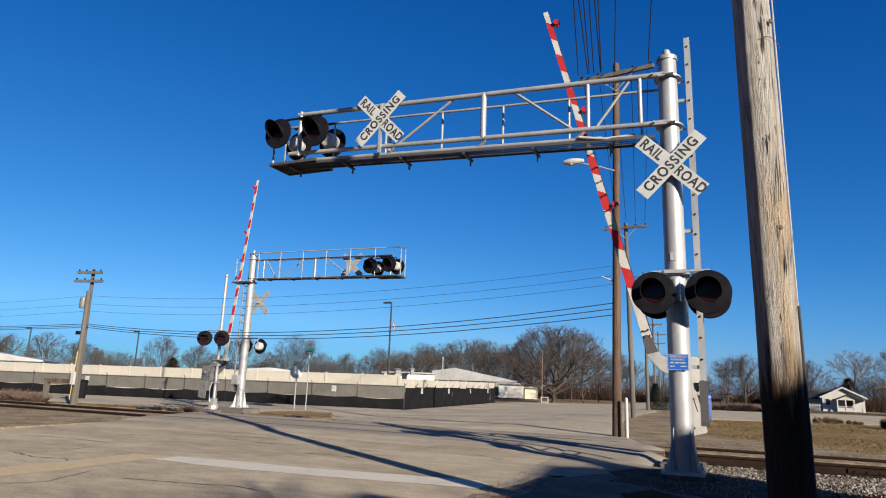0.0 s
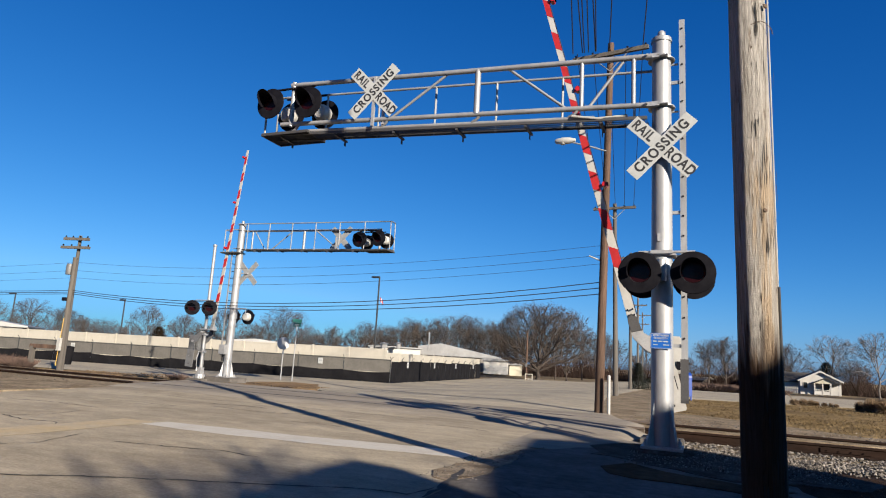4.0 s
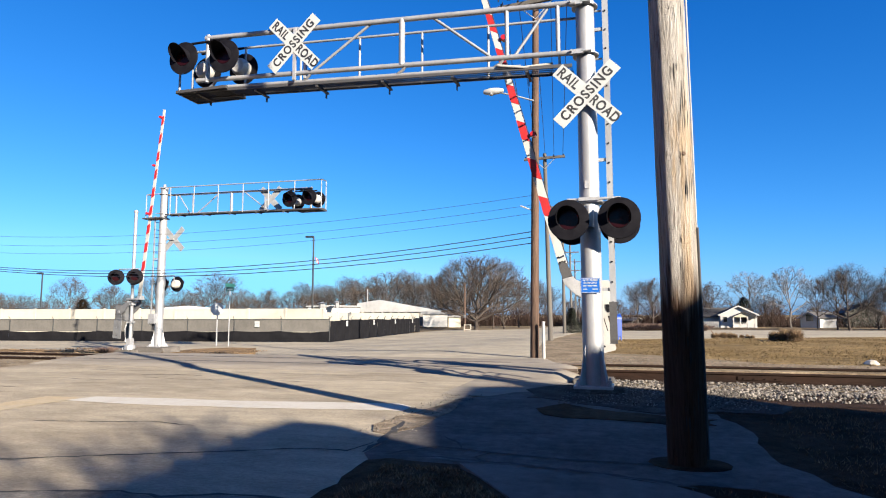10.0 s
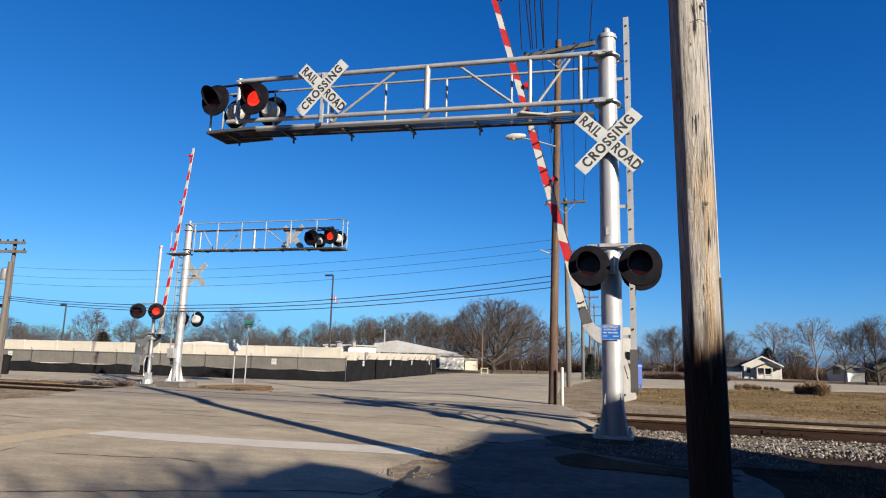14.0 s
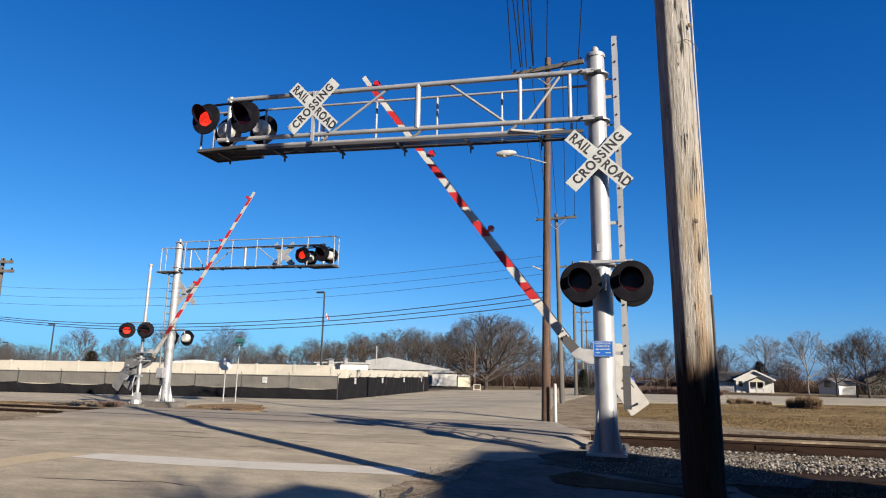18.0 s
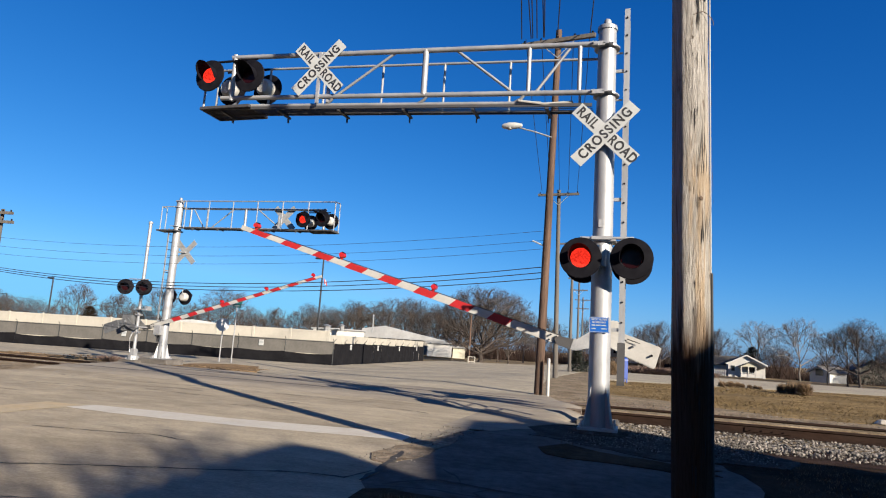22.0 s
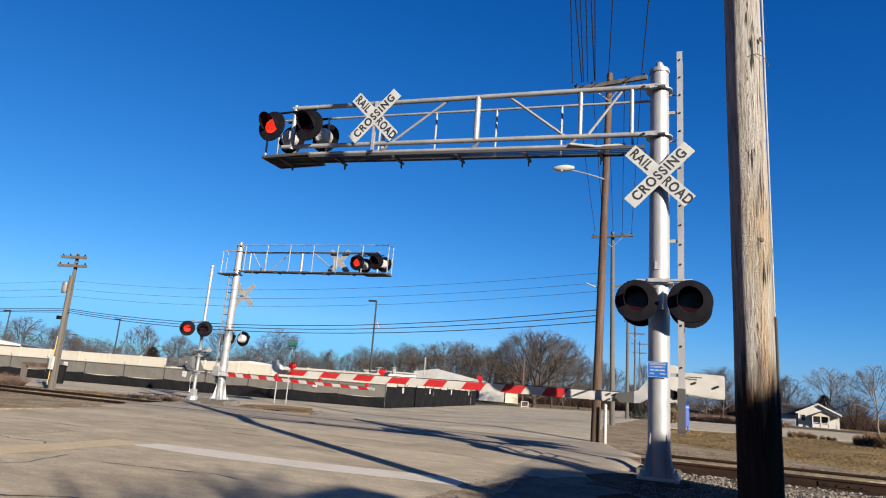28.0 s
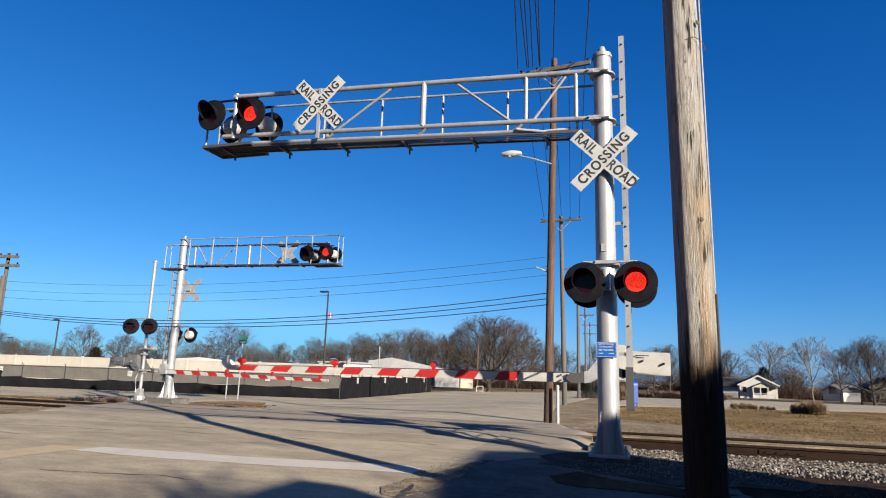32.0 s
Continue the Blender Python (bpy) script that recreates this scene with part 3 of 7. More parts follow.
# the paving's rounded shoulder, which falls away into the ballast beside the mast


def crown_height(y):
    return 0.046 * min(max((y - 11.0) / 1.3, 0), 1) * min(max((16.9 - y) / 1.3, 0), 1)


shoulder = Shape()
ny, nx = 60, 30
for j in range(ny + 1):
    y = 8.95 + 7.6 * j / ny
    f = min(max((y - 10.2) / 1.1, 0), 1)
    edge = 0.35 - 1.75 * f * f * (3 - 2 * f) - 0.75 * min(max((y - 14.2) / 1.6, 0), 1) + 0.12 * noise.noise((y * 1.3, 0.0, 3.0))
    for i in range(nx + 1):
        x = -2.6 + 3.4 * i / nx
        g = min(max((x - edge) / 1.0, 0), 1)
        z = crown_height(y) + 0.004 + 0.006 * noise.noise((x * 2.1, y * 2.1, 0.0)) * (x > -2.3)
        shoulder.v.append((x, y, z - (0.22 + z) * g * g * (3 - 2 * g)))
shoulder.f += [(j * (nx + 1) + i, j * (nx + 1) + i + 1, (j + 1) * (nx + 1) + i + 1, (j + 1) * (nx + 1) + i) for j in range(ny) for i in range(nx)]
solid("paving_shoulder", shoulder, CROSSING, "rounded edge of the paving beside the tracks", "pavement", kind="structure", smooth=True)
# Near panel of the road, in the concrete darkened for shade.
slab("concrete_panel", [(-12, -20), (-1.9, -20), (-1.75, 1.5), (-1.72, 3.0), (-1.8, 3.77), (-2.18, 3.75), (-2.53, 3.72), (-2.82, 3.57), (-3.2, 3.61), (-5.0, 3.0), (-12, 0.9)], 0.003, PANEL, "speckled concrete panel of the road, darkened for shade", "road", thick=0.02, jitter=0.02, step=0.4)
# dirty flangeways beside the rails in the road
for y in RAILS:
    slab("flangeway", [(-13.55, y - 0.06), (-1.5, y - 0.06), (-1.5, y + 0.085), (-13.55, y + 0.085)], 0.0495, TAR, "dark gap beside the rail in the paving", "railway", thick=0.004)
bed = Shape()
prof = [(8.8, -0.012), (10.9, -0.11), (12.1, -0.17), (12.5, -0.165), (15.2, -0.165), (16.1, -0.11)]
bed.add([(x, y, z) for x in (-0.95, 70) for y, z in prof], [(i, i + 1, 7 + i, 6 + i) for i in range(5)])
slab("gravel_crossing_edge", [(-13.3, 8.0), (-13.4, 15.7), (-30, 16.2), (-75, 13.2), (-75, 5.0), (-30, 9.0)], -0.012, GRAVEL, "trodden gravel over the tracks beside the road", "ground", jitter=0.1, step=1.2)
solid("ballast_bed", bed, BALLAST, "dirty ballast bed under the track", "ballast", kind="structure")
random.seed(7)
stones = Shape()
ICO = [(0, 0, 1), (0.89, 0, 0.45), (0.28, 0.85, 0.45), (-0.72, 0.53, 0.45), (-0.72, -0.53, 0.45), (0.28, -0.85, 0.45), (0.72, 0.53, -0.45), (-0.28, 0.85, -0.45), (-0.89, 0, -0.45), (-0.28, -0.85, -0.45), (0.72, -0.53, -0.45)]
ICOF = [(0, 1, 2), (0, 2, 3), (0, 3, 4), (0, 4, 5), (0, 5, 1), (1, 6, 2), (2, 7, 3), (3, 8, 4), (4, 9, 5), (5, 10, 1), (2, 6, 7), (3, 7, 8), (4, 8, 9), (5, 9, 10), (1, 10, 6)]


def scatter(shape, count, xr, yr, base, size):
    for _ in range(count):
        x, y = random.uniform(*xr), random.uniform(*yr)
        r = size * random.uniform(0.55, 1.35)
        q = Euler((random.uniform(0, 6), random.uniform(0, 6), random.uniform(0, 6))).to_matrix() @ Matrix.Diagonal((1, random.uniform(0.6, 1), random.uniform(0.5, 0.9)))
        shape.add([Vector((x, y, base(y) + r * 0.35)) + q @ Vector(p) * r * random.uniform(0.8, 1.15) for p in ICO], ICOF)


def bed_height(y):
    for (a, za), (b, zb) in zip(prof, prof[1:]):
        if a <= y <= b:
            return za + (zb - za) * (y - a) / (b - a)
    return -0.13


scatter(stones, 5200, (-0.85, 4.5), (11.3, 13.12), bed_height, 0.032)
scatter(stones, 3600, (4.5, 10.0), (11.0, 13.12), bed_height, 0.034)
scatter(stones, 1700, (-0.85, 9.0), (10.0, 11.6), bed_height, 0.022)
scatter(stones, 1500, (-0.9, 1.6), (8.4, 10.4), lambda y: 0.012, 0.012)
scatter(stones, 700, (-0.6, 2.5), (10.3, 11.6), bed_height, 0.026)
scatter(stones, 1500, (7.5, 20), (11.1, 12.9), bed_height, 0.042)
scatter(stones, 900, (-0.9, 8), (12.95, 15.4), bed_height, 0.034)
scatter(stones, 2600, (-1.6, 14), (15.3, 17.6), lambda y: -0.028, 0.024)
scatter(stones, 260, (-28, -13.8), (11.6, 15.2), lambda y: -0.02, 0.02)
# rubble along the broken edge between road and apron
scatter(stones, 1100, (-1.5, -0.6), (10.2, 12.75), lambda y: -0.075, 0.024)
scatter(stones, 260, (-2.55, -2.0), (6.0, 9.0), lambda y: 0.008, 0.008)
solid("ballast_stones", stones, STONE, "loose pale grey ballast stones beside the rails", "ballast", kind="stuff")
# footing under the mast, in the gravel colour darkened for shade
solid("mast_footing", Shape().lathe([(0.0, 0.06), (0.40, 0.06), (0.43, 0.03), (0.43, -0.2), (0.0, -0.2)], n=28), GRIT, "round concrete footing under the signal mast", "footing", pose(-0.5, 9.87, 0), kind="structure")
solid("signal_footing", Shape().box((0, 0, -0.08), (1.3, 1.0, 0.26)), APRON, "concrete footing under the far signal mast", "footing", pose(-17.72, 20.9, -0.16), kind="structure", bevel=0.02)
solid("gate_footing", Shape().box((0, 0, -0.08), (0.8, 0.7, 0.24)), APRON, "concrete footing under the far gate", "footing", pose(-18.6, 20.4, -0.24), kind="structure", bevel=0.02)
solid("gate_footing", Shape().box((0, 0, -0.1), (0.7, 0.7, 0.24)), APRON, "concrete footing under the near gate", "footing", pose(-0.60, 11.72, 0), kind="structure", bevel=0.02)

# ---- crossing signals ----
FLASHERS = {"mast": [], "arm": [], "far_arm": [], "far_gate": []}


def flasher(parent, at, group=None, aim=0.0):
    """A round black signal head that looks along -y: background, housing, hood, lens ring and a lamp that turns in it."""
    bg = Shape().lathe([(0.158, -0.012), (0.298, -0.004), (0.304, 0.004), (0.304, 0.016), (0.296, 0.018), (0.158, 0.006)], axis=(0, 1, 0), n=40, close=True)
    head = part("signal_head", bg, SIGNAL_BLACK, parent, "round black flashing signal head", at @ pose(0, 0, 0, 0, 0, aim), smooth=True)
    part("housing", Shape().lathe([(0.162, 0.0), (0.168, 0.05), (0.165, 0.15), (0.12, 0.205), (0.0, 0.21)], axis=(0, 1, 0), n=28), LAMP_HOUSE, head, "pale grey lamp housing", smooth=True)
    rows, n = [], 22
    hood = Shape()
    pts = []
    for i in range(n + 1):
        a = radians(-25 + 230 * i / n)
        up = (math.sin(a) + 0.45) / 1.45
        deep = 0.05 + 0.25 * max(0, up) ** 0.8
        for y, r in ((-0.01, 0.160), (-deep, 0.172), (-deep, 0.168), (-0.01, 0.156)):
            pts.append((r * math.cos(a), y, r * math.sin(a)))
    fs = []
    for i in range(n):
        for k in range(4):
            fs.append((i * 4 + k, i * 4 + (k + 1) % 4, i * 4 + 4 + (k + 1) % 4, i * 4 + 4 + k))
    part("hood", hood.add(pts, fs), SIGNAL_BLACK, head, smooth=True)
    part("lens_ring", Shape().lathe([(0.146, -0.004), (0.158, -0.012), (0.158, 0.02), (0.146, 0.02)], axis=(0, 1, 0), n=32, close=True), GALVANISED if group is None else SIGNAL_BLACK, head, smooth=True)
    lamp = part("lamp_disc", Shape().lathe([(0.0, 0.014), (0.143, 0.010), (0.145, 0.0), (0.145, -0.002)], axis=(0, 1, 0), n=32), DARK_RED_LENS, head, "red diode lamp disc", smooth=True)
    diodes = Shape().lathe([(0.0, -0.016), (0.10, -0.014), (0.143, -0.006), (0.145, -0.002)], axis=(0, 1, 0), n=32)
    if group:
        me = lamp.data
        lit = diodes.mesh("lit", LED, True)
        bm = bmesh.new()
        bm.from_mesh(me)
        k = len(bm.faces)
        bm.from_mesh(lit)
        bm.faces.ensure_lookup_table()
        for f in bm.faces[k:]:
            f.material_index = 1
        bm.to_mesh(me)
        bm.free()
        me.materials.append(LED)
        for p in me.polygons:
            p.use_smooth = True
        lamp.matrix_basis = pose(0, 0, 0, 0, 0, 180)
        FLASHERS[group].append(lamp)
    else:
        part("lens", diodes, DARK_RED_LENS, head)
    return head


def crossbuck(parent, at):
    """Two blades, 1.22 by 0.23 m, crossed at right angles, lettered on the side that looks along -y."""
    def blade(name, deg, y):
        s = Shape().box((0, 0, 0), (1.22, 0.006, 0.228))
        return part(name, s, SIGN_WHITE, parent, "white crossbuck blade with black letters", at @ pose(0, y, 0, 0, deg, 0), bevel=0.002)
    back = blade("crossbuck_blade", 45, 0.008)
    front = blade("crossbuck_blade", -45, 0.0)
    for word, x in (("RAIL", -0.375), ("ROAD", 0.365)):
        part("lettering", letters(word, 0.212, SIGN_BLACK, 0.82, spacing=1.13), SIGN_BLACK, back, at=pose(x, -0.004, 0, 90, 0, 0))
    part("lettering", letters("CROSSING", 0.212, SIGN_BLACK, 0.86, spacing=1.22), SIGN_BLACK, front, at=pose(0, -0.004, 0, 90, 0, 0))
    for b in (back, front):
        part("sign_back", Shape().box((0, 0.0045, 0), (1.21, 0.003, 0.22)), SIGN_BACK, b)


def cantilever(name, label, at, reach, heads, ladder_x, rise, landing, pair, deck_up=0.0, head_shift=0.0, signs=(0.02, -4.98), tall=0.0):
    """Mast with a truss arm along -x; signs and heads on the -y side, walkway and handrail on the +y side."""
    t = thing(name, label, "railway signal", at, "cantilever signals")
    def z(x, h):
        return h - rise * (x + 0.3)
    part("mast", Shape().lathe([(0.0, 0.0), (0.155, 0.0), (0.152, 2.4), (0.140, 6.12 + tall), (0.0, 6.12 + tall)], n=32), ALUMINIUM, t, "tall round aluminium mast", smooth=True)
    part("mast_cap", Shape().lathe([(r, h + tall) for r, h in ((0.155, 6.10), (0.158, 6.13), (0.15, 6.17), (0.075, 6.19), (0.06, 6.20), (0.06, 6.27), (0.045, 6.30), (0.0, 6.30))], n=24), ALUMINIUM, t, smooth=True)
    part("base_plate", Shape().box((0, 0, 0.02), (0.56, 0.56, 0.04)), GALVANISED, t, bevel=0.006)
    for i in range(4):
        a = radians(45 + 90 * i)
        m = Matrix.Rotation(a, 4, "Z")
        part("gusset", Shape().prism([(0.14, 0.04), (0.27, 0.04), (0.27, 0.10), (0.158, 0.62), (0.14, 0.62)], -0.009, 0.009, m @ pose(0, 0, 0, 90, 0, 0)), ALUMINIUM, t)
        part("anchor_bolt", Shape().tube(m @ Vector((0.31, 0, 0.0)), m @ Vector((0.31, 0, 0.13)), 0.018, n=8).tube(m @ Vector((0.31, 0, 0.045)), m @ Vector((0.31, 0, 0.08)), 0.034, n=6), GALVANISED, t)
    # the truss
    y = -0.22
    a, b = -0.12, -(reach - 0.58)
    low, high = 5.08 + 0.6 * deck_up, 5.87 + 0.6 * deck_up
    part("top_chord", Shape().tube((a, y, z(a, high)), (b, y, z(b, high)), 0.044, n=16), ALUMINIUM, t, smooth=True)
    part("bottom_chord", Shape().tube((a - 0.1, y, z(a, low)), (b - 0.16, y, z(b, low)), 0.042, n=16), ALUMINIUM, t, smooth=True)
    for x in (-2.97, -1.2, -0.4):
        part("truss_post", Shape().tube((x, y, z(x, low)), (x, y, z(x, high)), 0.052 if x < -2 else 0.034, n=12), ALUMINIUM, t, smooth=True)
    part("truss_post", Shape().tube((b + 0.06, y, z(b, low - 0.06)), (b + 0.06, y, z(b, high + 0.05)), 0.045, n=12), ALUMINIUM, t, smooth=True)
    for x0, x1 in ((-3.55, -4.6), (-2.42, -1.45), (-0.54, -1.08)):
        part("truss_brace", Shape().tube((x0, y + 0.02, z(x0, high - 0.02)), (x1, y + 0.02, z(x1, low + 0.02)), 0.024, n=10), ALUMINIUM, t, smooth=True)
    if not landing:
        part("walkway_edge", Shape().tube((-1.0, -0.16, z(-1.0, 4.93)), (b + 0.25, -0.16, z(b, 4.93)), 0.034, n=12), ALUMINIUM, t, smooth=True)
    for x in (-1.25, -2.9, -4.65, b + 0.25) if not landing else ():
        part("edge_bracket", Shape().path([(x, y, z(x, 5.06)), (x - 0.06, -0.20, z(x, 5.0)), (x - 0.2, -0.16, z(x, 4.94))], 0.026), ALUMINIUM, t, smooth=True)
    # walkway: a frame filled with bearing bars
    x0, x1, y0, y1 = -0.2, -(reach), -0.17, 0.16
    frame_ = Shape()
    for yy in (y0, y1):
        n = 1
        frame_.add([(x0, yy - 0.012, z(x0, 4.87 + deck_up)), (x0, yy + 0.012, z(x0, 4.87 + deck_up)), (x0, yy + 0.012, z(x0, 4.92 + deck_up)), (x0, yy - 0.012, z(x0, 4.92 + deck_up)),
                    (x1, yy - 0.012, z(x1, 4.87 + deck_up)), (x1, yy + 0.012, z(x1, 4.87 + deck_up)), (x1, yy + 0.012, z(x1, 4.92 + deck_up)), (x1, yy - 0.012, z(x1, 4.92 + deck_up))],
                   [(0, 1, 2, 3), (7, 6, 5, 4), (0, 4, 5, 1), (1, 5, 6, 2), (2, 6, 7, 3), (3, 7, 4, 0)])
    frame_.box(((x1), (y0 + y1) / 2, z(x1, 4.90 + deck_up)), (0.024, y1 - y0, 0.05))
    part("walkway_frame", frame_, GRATING, t)
    # a wider platform under the end heads
    e0, e1 = x1, x1 + 1.05
    plat = Shape()
    for xx in (e0, e1):
        plat.box((xx, 0.06, z(x1, 4.87 + deck_up)), (0.03, 0.62, 0.05))
    for yy in (-0.25, 0.37):
        plat.box(((e0 + e1) / 2, yy, z(x1, 4.87 + deck_up)), (1.05, 0.03, 0.05))
    part("platform_frame", plat, GRATING, t)
    tread = Shape()
    for i in range(1, 32):
        tread.box((e0 + i * 0.033, 0.06, z(x1, 4.875 + deck_up)), (0.006, 0.6, 0.03))
    for i in range(1, 8):
        tread.box(((e0 + e1) / 2, -0.25 + i * 0.0775, z(x1, 4.88 + deck_up)), (1.02, 0.006, 0.012))
    part("platform_grating", tread, GRATING, t)
    bars = Shape()
    k = 0
    x = x0 - 0.05
    while x > x1:
        bars.box((x, (y0 + y1) / 2, z(x, 4.90 + deck_up)), (0.005, y1 - y0 - 0.02, 0.025))
        x -= 0.032
    for yy in [y0 + 0.08 * i for i in range(1, 4)]:
        bars.tube((x0, yy, z(x0, 4.90 + deck_up)), (x1, yy, z(x1, 4.90 + deck_up)), 0.006, n=4)
    part("walkway_grating", bars, GRATING, t)
    for i in range(6):
        x = -0.9 - i * (reach - 1.3) / 5
        part("deck_hanger", Shape().box((x, 0.05, z(x, 4.85 + deck_up)), (0.045, 0.44, 0.035)).box((x - 0.03, 0.26, z(x, 4.81 + deck_up)), (0.012, 0.05, 0.09)), GRATING, t)
    # handrail at the back
    yr = y1
    part("handrail", Shape().tube((0.1, yr, z(0.1, 5.80 + 1.6 * deck_up)), (x1, yr, z(x1, 5.80 + 1.6 * deck_up)), 0.022, n=10).tube((x1, yr, z(x1, 5.80 + 1.6 * deck_up)), (x1, y0, z(x1, 5.80 + 1.6 * deck_up)), 0.022, n=10), ALUMINIUM, t, smooth=True)
    n = 7
    for i in range(n):
        x = -0.42 - i * (reach - 0.44) / (n - 1)
        part("rail_post", Shape().tube((x, yr, z(x, 4.88 + deck_up)), (x, yr, z(x, 5.80 + 1.6 * deck_up)), 0.021, n=8), ALUMINIUM, t, smooth=True)
    part("rail_post", Shape().tube((x1, y0, z(x1, 4.88 + deck_up)), (x1, y0, z(x1, 5.80 + 1.6 * deck_up)), 0.021, n=8), ALUMINIUM, t, smooth=True)
    # a short landing past the mast, with its own rail
    if landing:
        part("landing", Shape().box((0.28, 0.1, 5.06), (0.9, 0.5, 0.05)), GRATING, t)
    for p, q in () if not landing else (((0.72, 0.16, 5.08), (0.72, 0.16, 6.05)), ((0.72, -0.12, 5.08), (0.72, -0.12, 6.05)), ((0.1, 0.16, 6.05), (0.72, 0.16, 6.05)), ((0.72, 0.16, 6.05), (0.72, -0.12, 6.05))):
        part("landing_rail", Shape().tube(p, q, 0.02, n=8), ALUMINIUM, t, smooth=True)
    # clamps that hold the chords
    for h in (low, high):
        part("mast_clamp", Shape().lathe([(0.140, h - 0.012), (0.200, h - 0.012), (0.200, h + 0.012), (0.140, h + 0.012)], n=24, close=True).box((-0.12, -0.2, h), (0.2, 0.08, 0.07)).box((0.02, -0.19, h), (0.16, 0.10, 0.02)), GALVANISED, t, bevel=0.003)
        part("clamp_bolt", Shape().tube((-0.2, -0.3, h), (-0.2, -0.1, h), 0.016, n=6), GALVANISED, t)
        part("clamp_bolt", Shape().tube((0.12, 0.17, h), (0.24, 0.17, h), 0.016, n=6), GALVANISED, t)
    if not landing:
        part("conduit", Shape().path([(-0.5, -0.1, 4.98), (-0.95, -0.18, 4.94), (-1.35, -0.22, 5.0)], 0.022), WHITE_PAINT, t)
    # ladder, its rungs along y
    lx = ladder_x
    for yy in (0.12, 0.52) if not landing else (-0.1, 0.2):
        rail = Shape().box((lx, yy, 3.62 if not landing else 3.0), (0.085 if not landing else 0.05, 0.028, 5.95 if not landing else 4.3))
        part("ladder_rail", rail, ALUMINIUM, t)
    for i in range(19 if not landing else 14):
        h = 0.95 + i * 0.305
        part("ladder_rung", Shape().tube((lx, 0.09 if not landing else -0.12, h), (lx, 0.55 if not landing else 0.22, h), 0.014, n=6), SIGNAL_BLACK, t)
    for h in (1.45, 3.45, 5.55)[:2 if landing else 3]:
        part("ladder_bracket", Shape().box((lx / 2 + 0.07, 0.14, h), (lx - 0.06, 0.03, 0.05)), ALUMINIUM, t)
    # Dark panel added in place of the shade on the ladder's foot.
    part("ladder_guard", Shape().box((lx, 0.06, 0.95), (0.11, 0.03, 0.62)), GRATING, t)
    # signs
    crossbuck(t, pose(signs[0], -0.215, 4.40 if not landing else 4.25))
    part("sign_bracket", Shape().box((signs[0] / 2, -0.17, 4.40 if not landing else 4.25), (0.06 + abs(signs[0]), 0.08, 0.06)), GALVANISED, t)
    crossbuck(t, pose(signs[1], -0.30, 5.79 if not landing else 5.66))
    if not landing:
        part("sign_bracket", Shape().box((signs[1], -0.26, 5.62), (0.05, 0.05, 0.95)), GALVANISED, t)
    part("sign_bracket", Shape().box((signs[1] + 0.18, -0.20, 5.45), (0.05, 0.05, 0.55)), GALVANISED, t)
    # signal heads on the mast
    mz = 2.46
    part("head_crossarm", Shape().tube((pair[0] - 0.03, -0.17, mz + 0.33), (pair[1] + 0.03, -0.17, mz + 0.33), 0.022, n=10).box((0.0, -0.15, mz + 0.33), (0.30, 0.12, 0.05)), GALVANISED, t, smooth=True)
    part("junction_box", Shape().tube((0, -0.16, mz - 0.1), (0, -0.16, mz + 0.22), 0.07, n=16).box((0.02, 0.0, mz + 0.30), (0.36, 0.36, 0.03)), GALVANISED, t, smooth=True)
    p0, p1 = pair
    for x in pair:
        part("head_hanger", Shape().path([(x, -0.17, mz + 0.33), (x, -0.17, mz + 0.15)], 0.02), GALVANISED, t)
    flasher(t, pose(p0, -0.37, mz), heads.get("mast"))
    flasher(t, pose(p1, -0.37, mz), heads.get("mast"))
    if not landing:
        flasher(t, pose(p0, 0.30, mz, 0, 0, 180), heads.get("mast_back"))
        flasher(t, pose(p1, 0.30, mz, 0, 0, 180), heads.get("mast_back"))
        part("head_crossarm", Shape().tube((-0.32, 0.17, mz + 0.33), (0.46, 0.17, mz + 0.33), 0.022, n=10), GALVANISED, t, smooth=True)
    # signal heads at the end of the arm
    e = b + 0.06 + head_shift
    hz = z(e, 5.46 + 0.6 * deck_up)
    part("head_crossarm", Shape().tube((e - 0.5, -0.28, hz + 0.32), (e + 0.42, -0.28, hz + 0.32), 0.022, n=10).tube((e, -0.3, hz + 0.32), (e, -0.2, hz + 0.32), 0.03, n=8), SIGNAL_BLACK, t, smooth=True)
    part("head_crossarm", Shape().tube((e - 0.5, 0.12, hz + 0.30), (e + 0.42, 0.12, hz + 0.30), 0.022, n=10).tube((e, -0.2, hz + 0.30), (e, 0.14, hz + 0.30), 0.03, n=8), SIGNAL_BLACK, t, smooth=True)
    flasher(t, pose(e - 0.48, -0.42, hz), heads.get("arm"))
    flasher(t, pose(e + 0.38, -0.42, hz - 0.06), heads.get("arm"))
    flasher(t, pose(e - 0.46, 0.26, hz - 0.02, 0, 0, 180), heads.get("arm_back"))
    flasher(t, pose(e + 0.34, 0.26, hz - 0.05, 0, 0, 180), heads.get("arm_back"))
    # small plate on the mast
    part("plate", Shape().box((-0.02, -0.152, 3.02), (0.07, 0.012, 0.12)), GALVANISED, t)
    return t


near_signal = cantilever("cantilever_signal", "silver railway cantilever signal with crossbucks over the road", pose(-0.5, 9.87, 0.06), 7.4, {"mast": "mast", "arm": "arm"}, 0.30, 0.044, False, (-0.29, 0.43), 0.0, 0.1, (0.01, -4.95), 0.07)
blue_sign = part("emergency_sign", Shape().box((-0.01, -0.168, 1.50), (0.285, 0.006, 0.225)), BLUE, near_signal, "small blue emergency notice with white lines", bevel=0.002)
